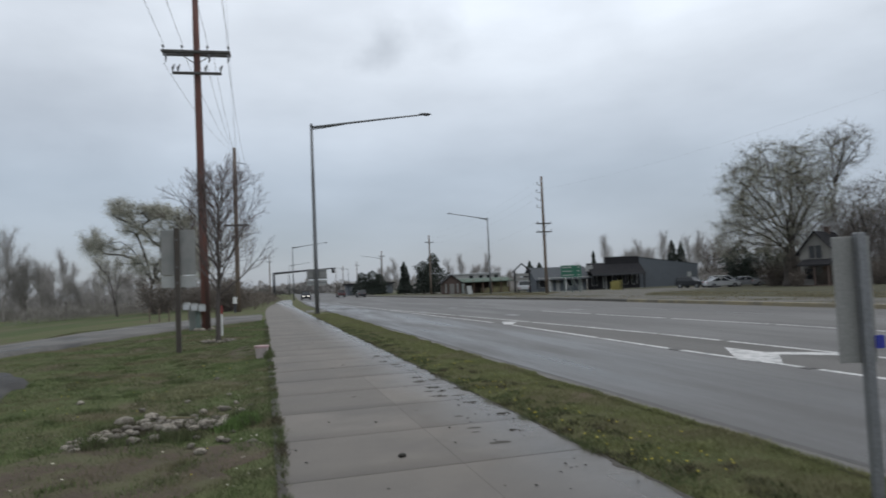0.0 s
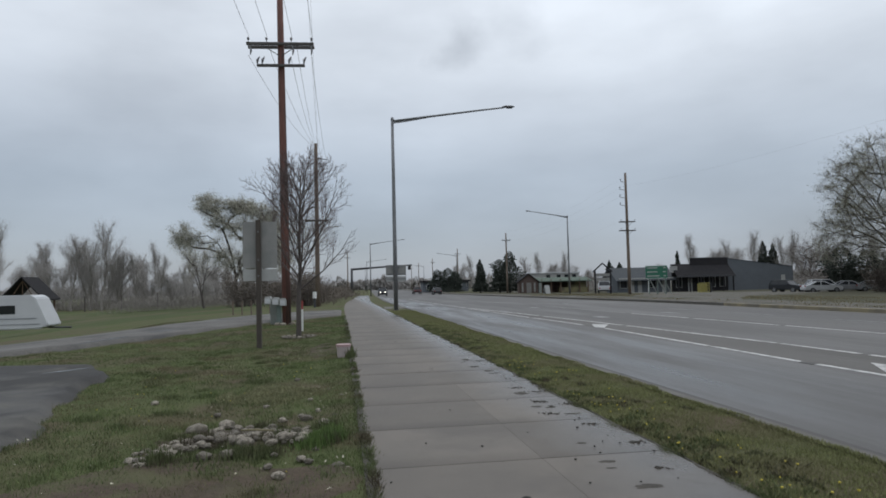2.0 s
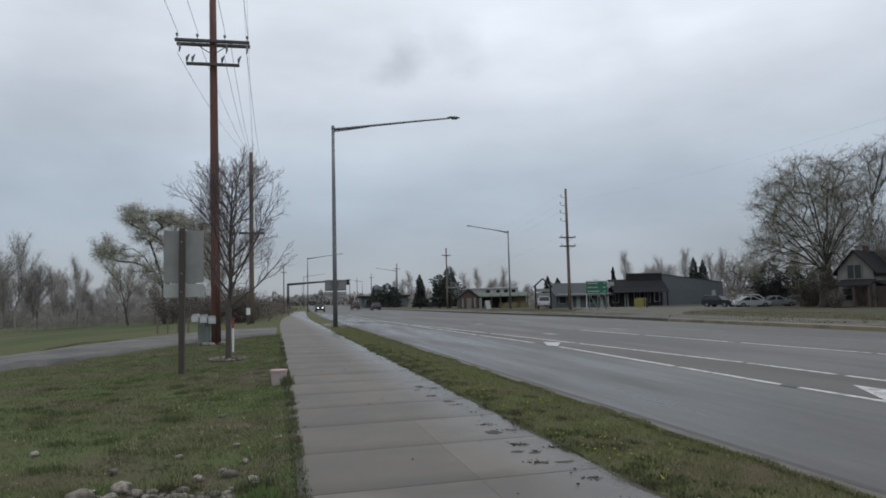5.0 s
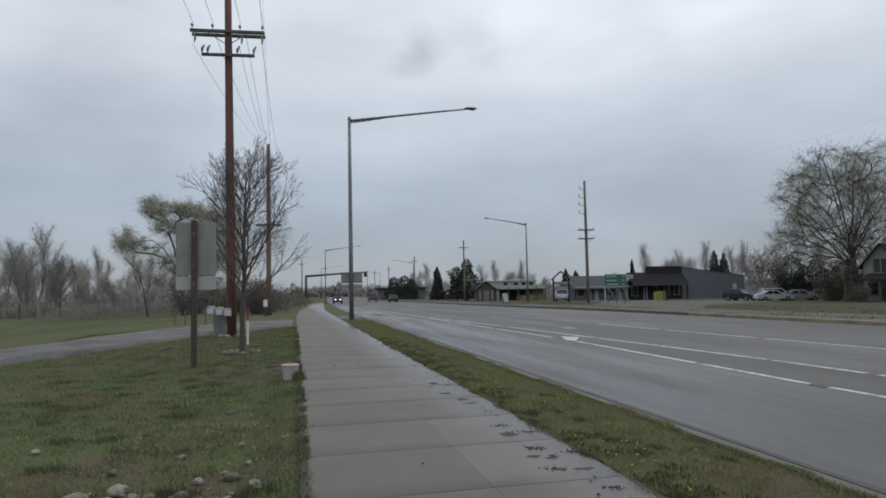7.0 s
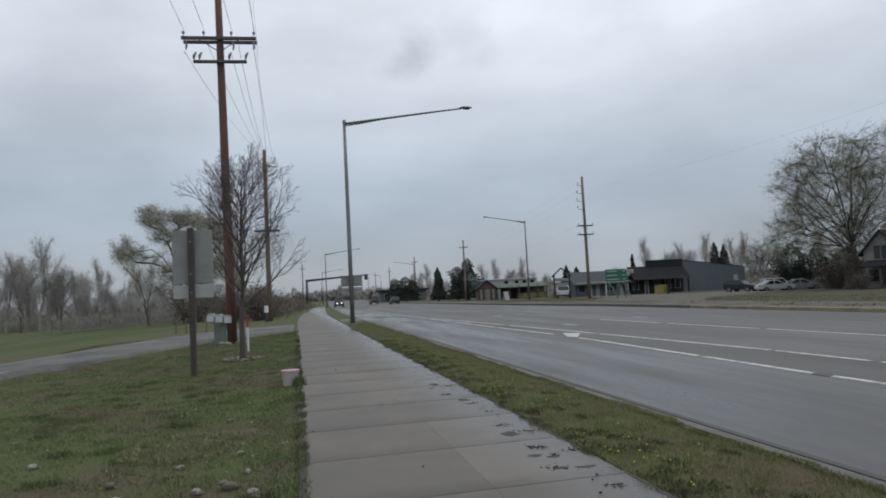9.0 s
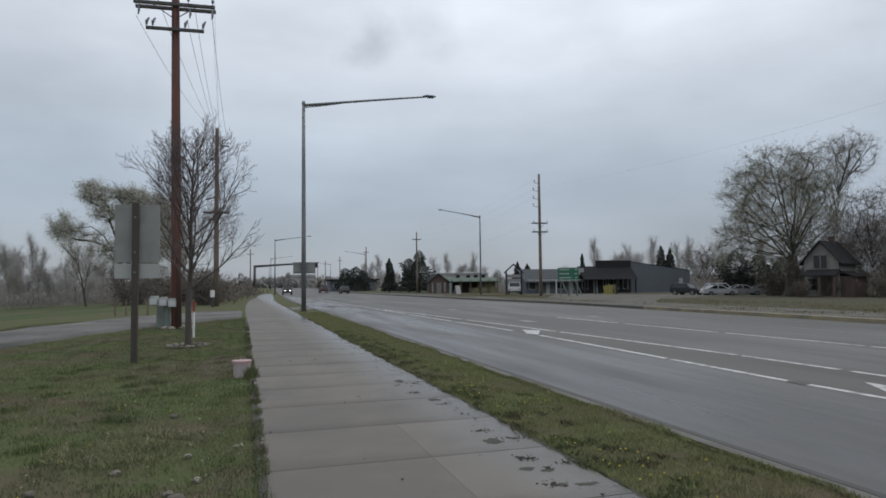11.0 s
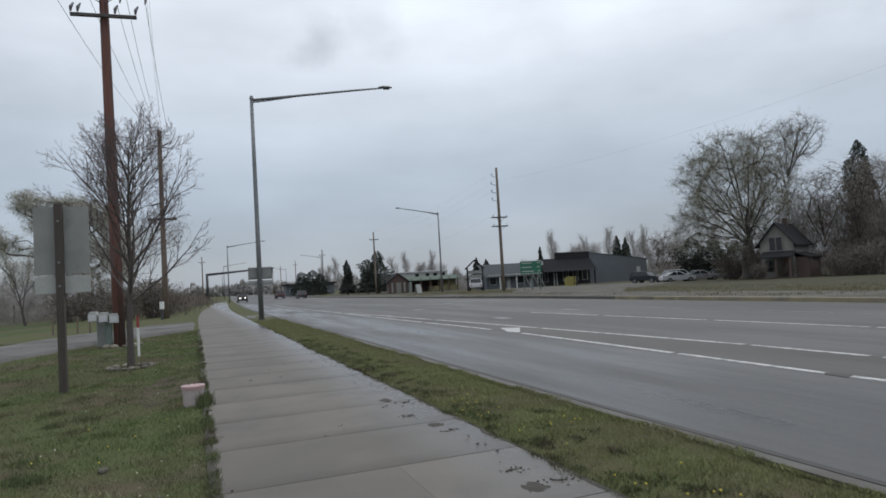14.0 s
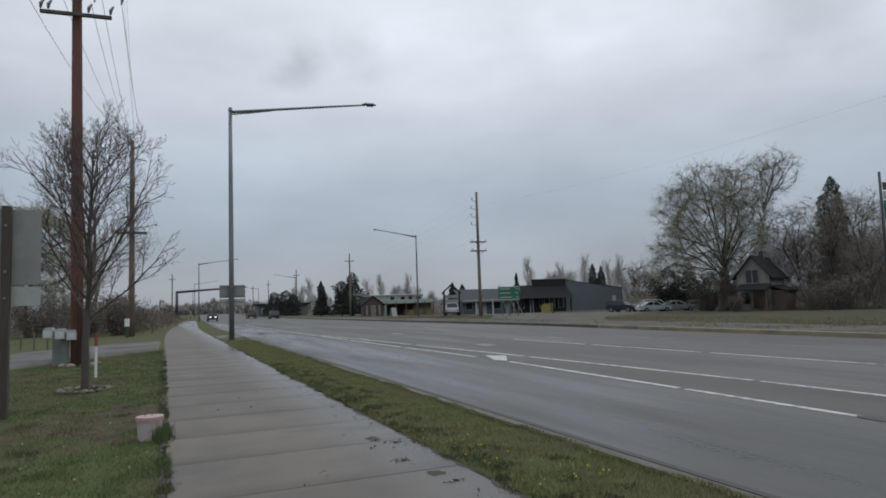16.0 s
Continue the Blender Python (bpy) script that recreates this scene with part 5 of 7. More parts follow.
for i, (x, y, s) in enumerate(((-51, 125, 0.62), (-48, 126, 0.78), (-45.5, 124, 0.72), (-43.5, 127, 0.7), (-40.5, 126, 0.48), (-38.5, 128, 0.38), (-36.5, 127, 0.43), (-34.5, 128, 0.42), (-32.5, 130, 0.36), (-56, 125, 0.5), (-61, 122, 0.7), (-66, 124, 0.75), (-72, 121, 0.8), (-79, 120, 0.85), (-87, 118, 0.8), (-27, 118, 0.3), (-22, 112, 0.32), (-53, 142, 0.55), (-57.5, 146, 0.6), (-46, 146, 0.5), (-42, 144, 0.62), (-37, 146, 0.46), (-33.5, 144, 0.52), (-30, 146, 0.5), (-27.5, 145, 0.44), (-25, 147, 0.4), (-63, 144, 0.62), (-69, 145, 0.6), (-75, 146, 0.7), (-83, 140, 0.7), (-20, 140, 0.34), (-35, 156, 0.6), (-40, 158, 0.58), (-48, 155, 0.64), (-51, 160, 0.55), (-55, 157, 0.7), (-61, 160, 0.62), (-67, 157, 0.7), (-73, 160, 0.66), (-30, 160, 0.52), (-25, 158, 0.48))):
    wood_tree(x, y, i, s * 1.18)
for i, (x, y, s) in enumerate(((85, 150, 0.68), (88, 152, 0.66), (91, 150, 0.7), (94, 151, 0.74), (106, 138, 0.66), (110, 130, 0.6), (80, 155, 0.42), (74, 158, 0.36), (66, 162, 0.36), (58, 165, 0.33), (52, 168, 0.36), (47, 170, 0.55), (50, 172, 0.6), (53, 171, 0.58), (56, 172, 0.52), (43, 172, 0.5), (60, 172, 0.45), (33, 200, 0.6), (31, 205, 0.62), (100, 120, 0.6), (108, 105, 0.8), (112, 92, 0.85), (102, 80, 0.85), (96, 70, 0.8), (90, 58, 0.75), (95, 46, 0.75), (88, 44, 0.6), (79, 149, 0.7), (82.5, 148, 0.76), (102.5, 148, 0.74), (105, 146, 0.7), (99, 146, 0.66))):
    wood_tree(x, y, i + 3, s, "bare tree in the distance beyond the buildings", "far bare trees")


def thicket(name, x0, x1, y0, y1, h, n, label, material, size=0.3, seed=3, thin=0.3):
    """Tangled far brush, too dense to count."""
    rg = random.Random(seed)
    verts, faces = [], []
    for i in range(n):
        f = rg.random()
        x, y = x0 + (x1 - x0) * f + rg.gauss(0, 1.5), y0 + (y1 - y0) * f + rg.gauss(0, 2)
        top = h * max(0.22, 0.55 + 0.6 * noise.noise((x * 0.11, y * 0.11, seed)) + 0.25 * noise.noise((x * 0.5, y * 0.5, seed))) * rg.random() ** 0.8
        c = Vector((x, y, lie(x, y) + top))
        a = Vector((rg.gauss(0, 0.6), rg.gauss(0, 0.6), 1)).normalized() * size * (0.8 + rg.random())
        b = Vector((rg.gauss(0, 1), rg.gauss(0, 1), 0)).normalized() * size * thin
        k = len(verts)
        verts += [c - a, c + b, c + a, c - b]
        faces.append((k, k + 1, k + 2, k + 3))
    return tagged(new(name, raw(name, verts, faces, material)), label, "brush", kind="stuff")


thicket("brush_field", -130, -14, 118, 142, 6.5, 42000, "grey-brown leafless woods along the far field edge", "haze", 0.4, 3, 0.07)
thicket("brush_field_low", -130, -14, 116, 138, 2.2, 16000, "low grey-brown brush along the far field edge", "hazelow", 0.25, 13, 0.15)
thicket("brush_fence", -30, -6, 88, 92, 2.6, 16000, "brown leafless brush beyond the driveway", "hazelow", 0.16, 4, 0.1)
thicket("brush_street", -5.5, -3.6, 60, 150, 2.2, 9000, "brown hedge of bare brush along the sidewalk", "brush", 0.22, 5, 0.12)
thicket("brush_yard", 64.5, 92, 68, 42, 11.0, 66000, "bare brown brush around the house", "hazetwig", 0.35, 6, 0.06)
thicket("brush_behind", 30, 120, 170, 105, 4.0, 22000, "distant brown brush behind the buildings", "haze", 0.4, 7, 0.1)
thicket("brush_front", 61.5, 90, 55, 32, 6.0, 26000, "bare tangled brush before the house", "hazetwig", 0.3, 16, 0.06)
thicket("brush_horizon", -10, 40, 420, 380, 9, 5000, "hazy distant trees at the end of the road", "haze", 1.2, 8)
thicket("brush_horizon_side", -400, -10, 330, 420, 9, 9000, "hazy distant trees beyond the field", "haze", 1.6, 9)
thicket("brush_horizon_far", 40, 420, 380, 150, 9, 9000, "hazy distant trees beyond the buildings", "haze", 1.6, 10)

for x, y, h, w in ((30.6, 145, 7.6, 2.6), (32.9, 145, 9.4, 2.9), (27.1, 150, 7.8, 1.9), (20.6, 180, 6.4, 2.6), (23.6, 180, 6.8, 2.7), (25.6, 181, 5.8, 2.5)):
    conifer(x, y, h, w, int(x * 7), full=0.75 if w < 2.5 else 0.42)
for x, y, h, w in ((97, 150, 11.5, 2.2), (99.6, 150, 11, 2.2), (75, 150, 9.5, 1.3), (58, 150, 7.5, 1.8), (60.5, 150, 7, 1.8)):
    conifer(x, y, h, w, int(x * 5), "distant narrow dark conifer beyond the shop", full=0.75)
conifer(79.2, 68, 17.2, 3.4, 77, "tall dark spruce behind the bare trees")
conifer(68.5, 88, 6.6, 2.6, 71, "dark green conifer beside the parked cars", full=0.32)
conifer(74.8, 86, 5.6, 2.8, 79, "dark green conifer beside the parked cars", full=0.3)
conifer(72.3, 87.6, 6.0, 2.6, 73, "dark green conifer beside the parked cars", full=0.32)
for i, (x, y, h, w) in enumerate(((58.3, 61, 2.0, 1.6), (64, 57, 3.0, 2.6), (69, 51, 3.2, 2.6), (75, 46, 3.0, 2.6), (60, 66, 3.5, 2.5), (55.0, 61.4, 1.6, 0.9), (59.8, 55.6, 2.4, 1.6), (61.5, 54, 3.2, 2.3), (64, 69.5, 4.2, 2.8), (61, 72, 3.6, 2.6))):
    bush(x, y, h, w, "dark bare bush in front of the house", 100 + i)
for i, (x, y, h, w) in enumerate(((-4.6, 60, 2.6, 1.4), (-5.2, 66, 3.0, 1.6), (-4.4, 72, 2.6, 1.4), (-6.5, 58, 2.2, 1.5), (-12, 72, 3.5, 3), (-9, 76, 3.2, 3))):
    bush(x, y, h, w, "leafless brown bush beside the sidewalk", 120 + i)


# ---- buildings ----
def window(parent, x0, x1, z0, z1, y, frame_m="white", out=-1):
    w = part("window", bx(x0, x1, y + out * 0.02, y + out * 0.05, z0, z1), "glass", parent)
    for a, b, c, d in ((x0 - 0.08, x0, z0 - 0.08, z1 + 0.08), (x1, x1 + 0.08, z0 - 0.08, z1 + 0.08), (x0, x1, z1, z1 + 0.08), (x0, x1, z0 - 0.08, z0)):
        part("frame", bx(a, b, y + out * 0.01, y + out * 0.09, c, d), frame_m, w)
    return w


def gable(parent, name, x0, x1, y0, y1, z, rise, material, over=0.35, thick=0.14, axis="x"):
    """A pitched roof of two slabs; axis: the ridge's direction."""
    if axis == "x":
        ym = (y0 + y1) / 2
        for s, e in ((-1, y0), (1, y1)):
            prof = [(ym, z + rise), (e + s * over, z - over * rise / (ym - y0)), (e + s * over, z - over * rise / (ym - y0) - thick), (ym, z + rise - thick)]
            part(name, prism(prof, x0 - over, x1 + over, "x"), material, parent)
    else:
        xm = (x0 + x1) / 2
        for s, e in ((-1, x0), (1, x1)):
            prof = [(xm, z + rise), (e + s * over, z - over * rise / (xm - x0)), (e + s * over, z - over * rise / (xm - x0) - thick), (xm, z + rise - thick)]
            part(name, prism(prof, y0 - over, y1 + over, "y"), material, parent)


def shop():
    t = empty("shop_building", "low dark commercial building with a parapet and long grey wing", "building", (44.5, 112, lie(44, 112) - 0.1))
    # main block: dark front, blue-grey side with a falling roofline
    part("wall", bx(10.2, 20.7, 0, 0.3, 0, 3.4), "darksiding", t, "dark front wall")
    part("parapet", bx(13.7, 20.75, -0.12, 0.2, 3.9, 5.85, bevel=0.03), "darksiding", t, "dark parapet")
    part("coping", bx(13.6, 20.85, -0.2, 0.25, 5.853, 5.98, bevel=0.02), "darkmetal", t, "dark metal coping on the parapet")
    part("wall", prism([(20.8, 0), (33.4, 0), (33.4, 4.0), (20.8, 5.7)], 0.1, 0.35), "greysiding", t, "blue-grey end wall with a falling roofline")
    part("coping", prism([(20.8, 5.7), (33.5, 4.0), (33.5, 4.1), (20.8, 5.8)], 0.02, 0.45), "greyroof", t)
    part("window", bx(31.0, 31.8, 0.04, 0.09, 1.2, 2.6), "signpale", t, "pale shuttered window in the end wall")
    part("roof", prism([(-2.2, 2.75), (0.2, 4.9), (0.2, 4.75), (-2.2, 2.6)], 10.0, 20.85, "x"), "shingle", t, "dark shingled awning roof")
    part("fascia", bx(10.0, 20.85, -2.3, -2.21, 2.5, 2.8), "darkmetal", t)
    for x in (10.4, 12.5, 14.6, 16.7, 18.8, 20.6):
        part("column", bx(x - 0.1, x + 0.1, -2.0, -1.8, 0, 2.7), "darksiding", t)
    for x in (11.4, 15.6, 17.7, 19.6):
        window(t, x - 0.5, x + 0.5, 0.8, 2.5, 0, "signpale")
    part("door", bx(13.1, 13.9, -0.06, 0.0, 0, 2.3), "signpale", t)
    # long grey wing
    part("wall", bx(0.4, 10.1, 0.6, 0.9, 0, 2.6), "greysiding", t, "blue-grey front wall of the wing")
    part("fascia", bx(0.0, 10.0, -0.9, -0.82, 2.42, 2.6), "signpale", t, "pale gutter board along the wing's eave")
    gable(t, "roof", 0.4, 9.9, 0.1, 5.9, 2.75, 1.75, "greyroof", 0.9)
    part("wall", prism([(0.5, 0), (5.6, 0), (5.6, 2.75), (3.0, 4.3), (0.5, 2.75)], 0.2, 0.4, "x"), "greysiding", t, "blue-grey gable end of the wing")
    for x in (1.4, 6.8):
        window(t, x - 0.6, x + 0.6, 0.9, 2.3, 0.6, "signpale")
    for x in (3.0, 4.4, 8.9):
        part("door", bx(x - 0.35, x + 0.35, 0.52, 0.6, 0, 2.2), "signpale", t, "pale door of the wing")
    for x in (2.2, 5.4):
        part("post", bx(x - 0.07, x + 0.07, -0.8, -0.66, 0, 2.5), "white", t, "white porch post")
    b = part("roof_sign", bx(9.3, 10.7, -1.0, -0.9, 3.5, 4.5, bevel=0.02), "signpale", t, "white roof sign with faded bars")
    for z in (3.72, 4.0, 4.25):
        part("text_bar", bx(9.45, 10.55, -1.012, -1.002, z, z + 0.1), "greycar", b)
    return t


shop()


def house():
    t = empty("house", "weathered cream two-storey farmhouse with a dark roof", "house", (57.75, 61.5, lie(57, 60) - 0.1), rz=-63)
    part("wall", prism([(-1.7, 0), (1.7, 0), (1.7, 4.2), (0, 6.1), (-1.7, 4.2)], 0, 5.6), "cream", t)
    gable(t, "roof", -1.7, 1.7, 0, 5.6, 4.2, 2.05, "shingle", 0.4, axis="y")
    part("porch_roof", prism([(-1.9, 2.5), (-0.05, 3.1), (-0.05, 2.95), (-1.9, 2.35)], -1.4, 1.9, "x"), "shingle", t, "dark porch roof")
    # columns and floor coloured dark to stand for the shade under the porch
    for x in (-1.2, 0.3, 1.7):
        part("column", bx(x - 0.09, x + 0.09, -1.75, -1.57, 0, 2.4), "cabinwood", t)
    part("porch_floor", bx(-1.4, 1.9, -1.8, -0.02, 0, 0.25), "cabinwood", t)
    part("lean_to", bx(1.72, 3.0, 0.3, 4.6, 0, 2.35), "cabinwood", t, "brown boarded lean-to")
    part("lean_to_roof", prism([(1.72, 2.9), (3.25, 2.35), (3.25, 2.22), (1.72, 2.75)], 0.1, 4.8), "shingle", t)
    w = window(t, -0.7, 0.6, 3.2, 4.6, 0, "cream")
    part("mullion", bx(-0.09, -0.01, -0.09, -0.05, 3.2, 4.6), "cream", w)
    window(t, -1.3, -0.4, 0.9, 2.1, 0, "cream")
    part("door", bx(0.6, 1.4, -0.06, 0, 0.25, 2.3), "brownwood", t)
    part("chimney", bx(-0.25, 0.25, 3.4, 3.9, 5.4, 6.8, bevel=0.02), "cabinwood", t)


house()


def house_two():
    t = empty("house", "small pale bungalow among bare trees", "house", (77, 54, lie(77, 54)), rz=-48)
    part("wall", prism([(0, 0), (6, 0), (6, 2.7), (3, 4.4), (0, 2.7)], 0, 11, "x"), "cream", t)
    gable(t, "roof", 0, 11, 0, 6, 2.7, 1.75, "shingle", 0.5)
    for x in (2, 5.2, 8.5):
        window(t, x - 0.5, x + 0.5, 1.0, 2.2, 0)


house_two()


def market():
    t = empty("market_stall", "open roadside market with dull green roof and olive boards", "building", (34.7, 125, lie(35, 125)))
    gable(t, "roof", -0.4, 9.3, 0, 6, 2.4, 0.6, "greenroof", 0.5)
    for x in (-0.4, 9.2):
        part("gable_end", prism([(0.1, 2.35), (5.9, 2.35), (3, 2.85)], x, x + 0.1, "x"), "olive", t, "boarded gable end")
    for x in (-0.2, 1.7, 3.6, 5.5, 7.4, 9.1):
        part("post", bx(x - 0.09, x + 0.09, -0.2, 0, 0, 2.6), "brownwood", t)
    part("wall", bx(-0.4, 9.3, 4, 4.2, 0, 2.4), "cabinwood", t)
    part("counter", bx(3.4, 9.2, 0.2, 0.9, 0, 1.0), "olive", t, "dull olive-yellow counter")
    part("board", bx(5.4, 9.2, 1.2, 1.3, 1.0, 2.3), "olive", t, "dull olive-yellow wall boards")
    part("stand", bx(-0.9, -0.3, -0.6, -0.2, 0, 2.0, bevel=0.05), "palegreen", t, "pale blue-green cabinet")
    s = empty("barn", "long pale shed with dark windows and flat white roof", "building", (37.5, 145, lie(37, 145)))
    part("wall", bx(0, 11.3, 0, 8, 0, 4.2), "signpale", s, "pale long wall")
    part("roof", bx(-0.2, 11.5, -0.3, 8.2, 4.203, 4.45, bevel=0.03), "whitecar", s, "flat white metal roof")
    for x in (4.2, 6.6, 8.4, 10.2):
        window(s, x - 0.45, x + 0.45, 3.0, 3.9, 0, "signpale")
    c = empty("cabin", "small brown gabled cabin", "building", (31.7, 124, lie(31, 124)), rz=-8)
    part("wall", prism([(-1.8, 0), (1.8, 0), (1.8, 2.4), (0, 3.7), (-1.8, 2.4)], 0, 4), "cabinwood", c)
    gable(c, "roof", -1.8, 1.8, 0, 4, 2.4, 1.35, "shingle", 0.35, axis="y")
    part("door", bx(-0.4, 0.5, -0.06, 0, 0, 2.0), "cream", c)
    for x in (-1.2, 1.1):
        part("banner", bx(x - 0.15, x + 0.15, -0.5, -0.45, 0.2, 2.0), "signback", c, "pale banner leaning at the front")
    d = empty("store", "low grey roadside store with flat roof", "building", (18.5, 200, lie(18, 200)))
    part("wall", bx(0, 14, 0, 8, 0, 3.0), "greysiding", d)
    part("roof", bx(-0.5, 14.5, -1.0, 8.5, 3.0, 3.5), "shingle", d)
    for x in (2, 5, 8, 11):
        window(d, x - 0.8, x + 0.8, 0.8, 2.2, 0, "white")


market()


def arch_sign():
    t = empty("timber_sign", "dark timber sign frame with a small pitched top and pale boards", "sign", (33.4, 89.5, lie(33, 90)), rz=-5)
    t.scale = (0.72, 1, 1.08)
    for x in (-1.5, 1.5):
        part("post", bx(x - 0.12, x + 0.12, -0.12, 0.12, 0, 3.1), "darksiding", t)
    part("rafter", tb([(-1.9, 0, 2.85), (0, 0, 3.95)], 0.1, 4), "darksiding", t)
    part("rafter", tb([(1.9, 0, 2.85), (0, 0, 3.95)], 0.1, 4), "darksiding", t)
    for z in (1.7, 2.25):
        part("board", bx(-1.35, 1.35, -0.05, 0.03, z, z + 0.4), "signback", t, "pale sign board")


arch_sign()


def a_board(x, y, rz):
    t = empty("sandwich_board", "white sandwich board on the verge", "sign", (x, y, lie(x, y)), rz=rz)
    for s in (-1, 1):
        b = bx(-0.5, 0.5, -0.02, 0.02, 0, 1.4, m=pose(0, s * 0.35, 0, s * 14, 0, 0))
        part("panel", b, "signpale", t)
    part("frame", tb([(-0.52, 0, 1.37), (0.52, 0, 1.37)], 0.03, 6), "darkmetal", t)


a_board(29.5, 104, 25)


def cage():
    t = empty("gas_cage", "yellow tank cage on the gravel lot", "cage", (49.8, 92.5, lie(50, 92)))
    t.scale = (0.78, 0.8, 0.85)
    part("base", bx(-1.0, 1.0, -0.4, 0.4, 0, 0.25), "yellow", t)
    for x in (-0.95, -0.3, 0.35, 0.95):
        part("bar", bx(x - 0.06, x + 0.06, -0.42, -0.34, 0.2, 1.7), "yellow", t)
    for z in (0.75, 1.25, 1.65):
        part("rail", bx(-1.0, 1.0, -0.42, -0.36, z, z + 0.12), "yellow", t)
    part("panel", bx(-1.0, 1.0, 0.3, 0.35, 0.2, 1.6), "yellow", t)
    part("tank", tb([(1.35, 0, 0), (1.35, 0, 1.5), (1.35, 0, 1.7)], [0.25, 0.25, 0.1], 12), "black", t, "black gas bottle")


cage()


def shed():
    t = empty("field_shelter", "small open gabled shelter with a dark roof", "shed", (-35.0, 75, lie(-35, 75)), rz=6)
    t.scale = (0.66, 0.8, 1.05)
    for x in (-2.6, 2.6):
        for y in (0, 5):
            part("post", bx(x - 0.12, x + 0.12, y - 0.12, y + 0.12, 0, 2.9), "brownwood", t)
    gable(t, "roof", -2.9, 2.9, -0.2, 5.2, 2.9, 2.0, "shingle", 0.4, axis="y")
    part("truss", tb([(-2.9, -0.1, 2.9), (2.9, -0.1, 2.9)], 0.1, 4), "brownwood", t)
    part("truss", tb([(0, -0.1, 2.9), (0, -0.1, 4.7)], 0.08, 4), "brownwood", t)
    for s in (-1, 1):
        part("truss", tb([(s * 1.5, -0.1, 2.9), (s * 0.1, -0.1, 4.4)], 0.07, 4), "brownwood", t)


shed()


def trailer():
    t = empty("travel_trailer", "white travel trailer parked on the grass", "trailer", (-23.0, 46.7, lie(-23, 47)), rz=4)
    body = [(-5.5, 0.55), (2.4, 0.55), (3.0, 0.75), (2.75, 1.35), (2.2, 2.55), (1.9, 2.75), (-5.3, 2.75), (-5.5, 2.5)]
    b = prism(body, 0, 2.3)
    bmesh.ops.bevel(b, geom=list(b.edges), offset=0.06, segments=2, affect="EDGES")
    part("body", b, "whitecar", t)
    for x0, x1 in ((-4.2, -2.6), (0.1, 1.05)):
        part("window", bx(x0, x1, -0.03, 0.02, 1.55, 2.1, bevel=0.02), "glass", t)
    part("stripe", bx(-5.4, 2.3, -0.025, 0.0, 1.2, 1.28), "greycar", t, "grey stripe along the side")
    part("door", bx(-1.0, -0.3, -0.03, 0.0, 0.7, 2.45, bevel=0.01), "signpale", t)
    part("stripe", bx(-5.4, 2.5, -0.025, 0.0, 0.85, 0.9), "greycar", t, "grey stripe along the side")
    for x in (-2.4, -1.5):
        w = part("wheel", tb([(x, -0.02, 0.36), (x, 0.25, 0.36)], 0.36, 16), "black", t)
        part("rim", tb([(x, -0.05, 0.36), (x, 0.0, 0.36)], 0.18, 12), "galv", w)
    part("hitch", tb([(2.6, 1.1, 0.6), (4.0, 1.1, 0.55)], 0.06, 6), "darkmetal", t)
    part("vent", bx(-2.4, -1.6, 0.9, 1.5, 2.72, 2.95, bevel=0.04), "white", t)


trailer()


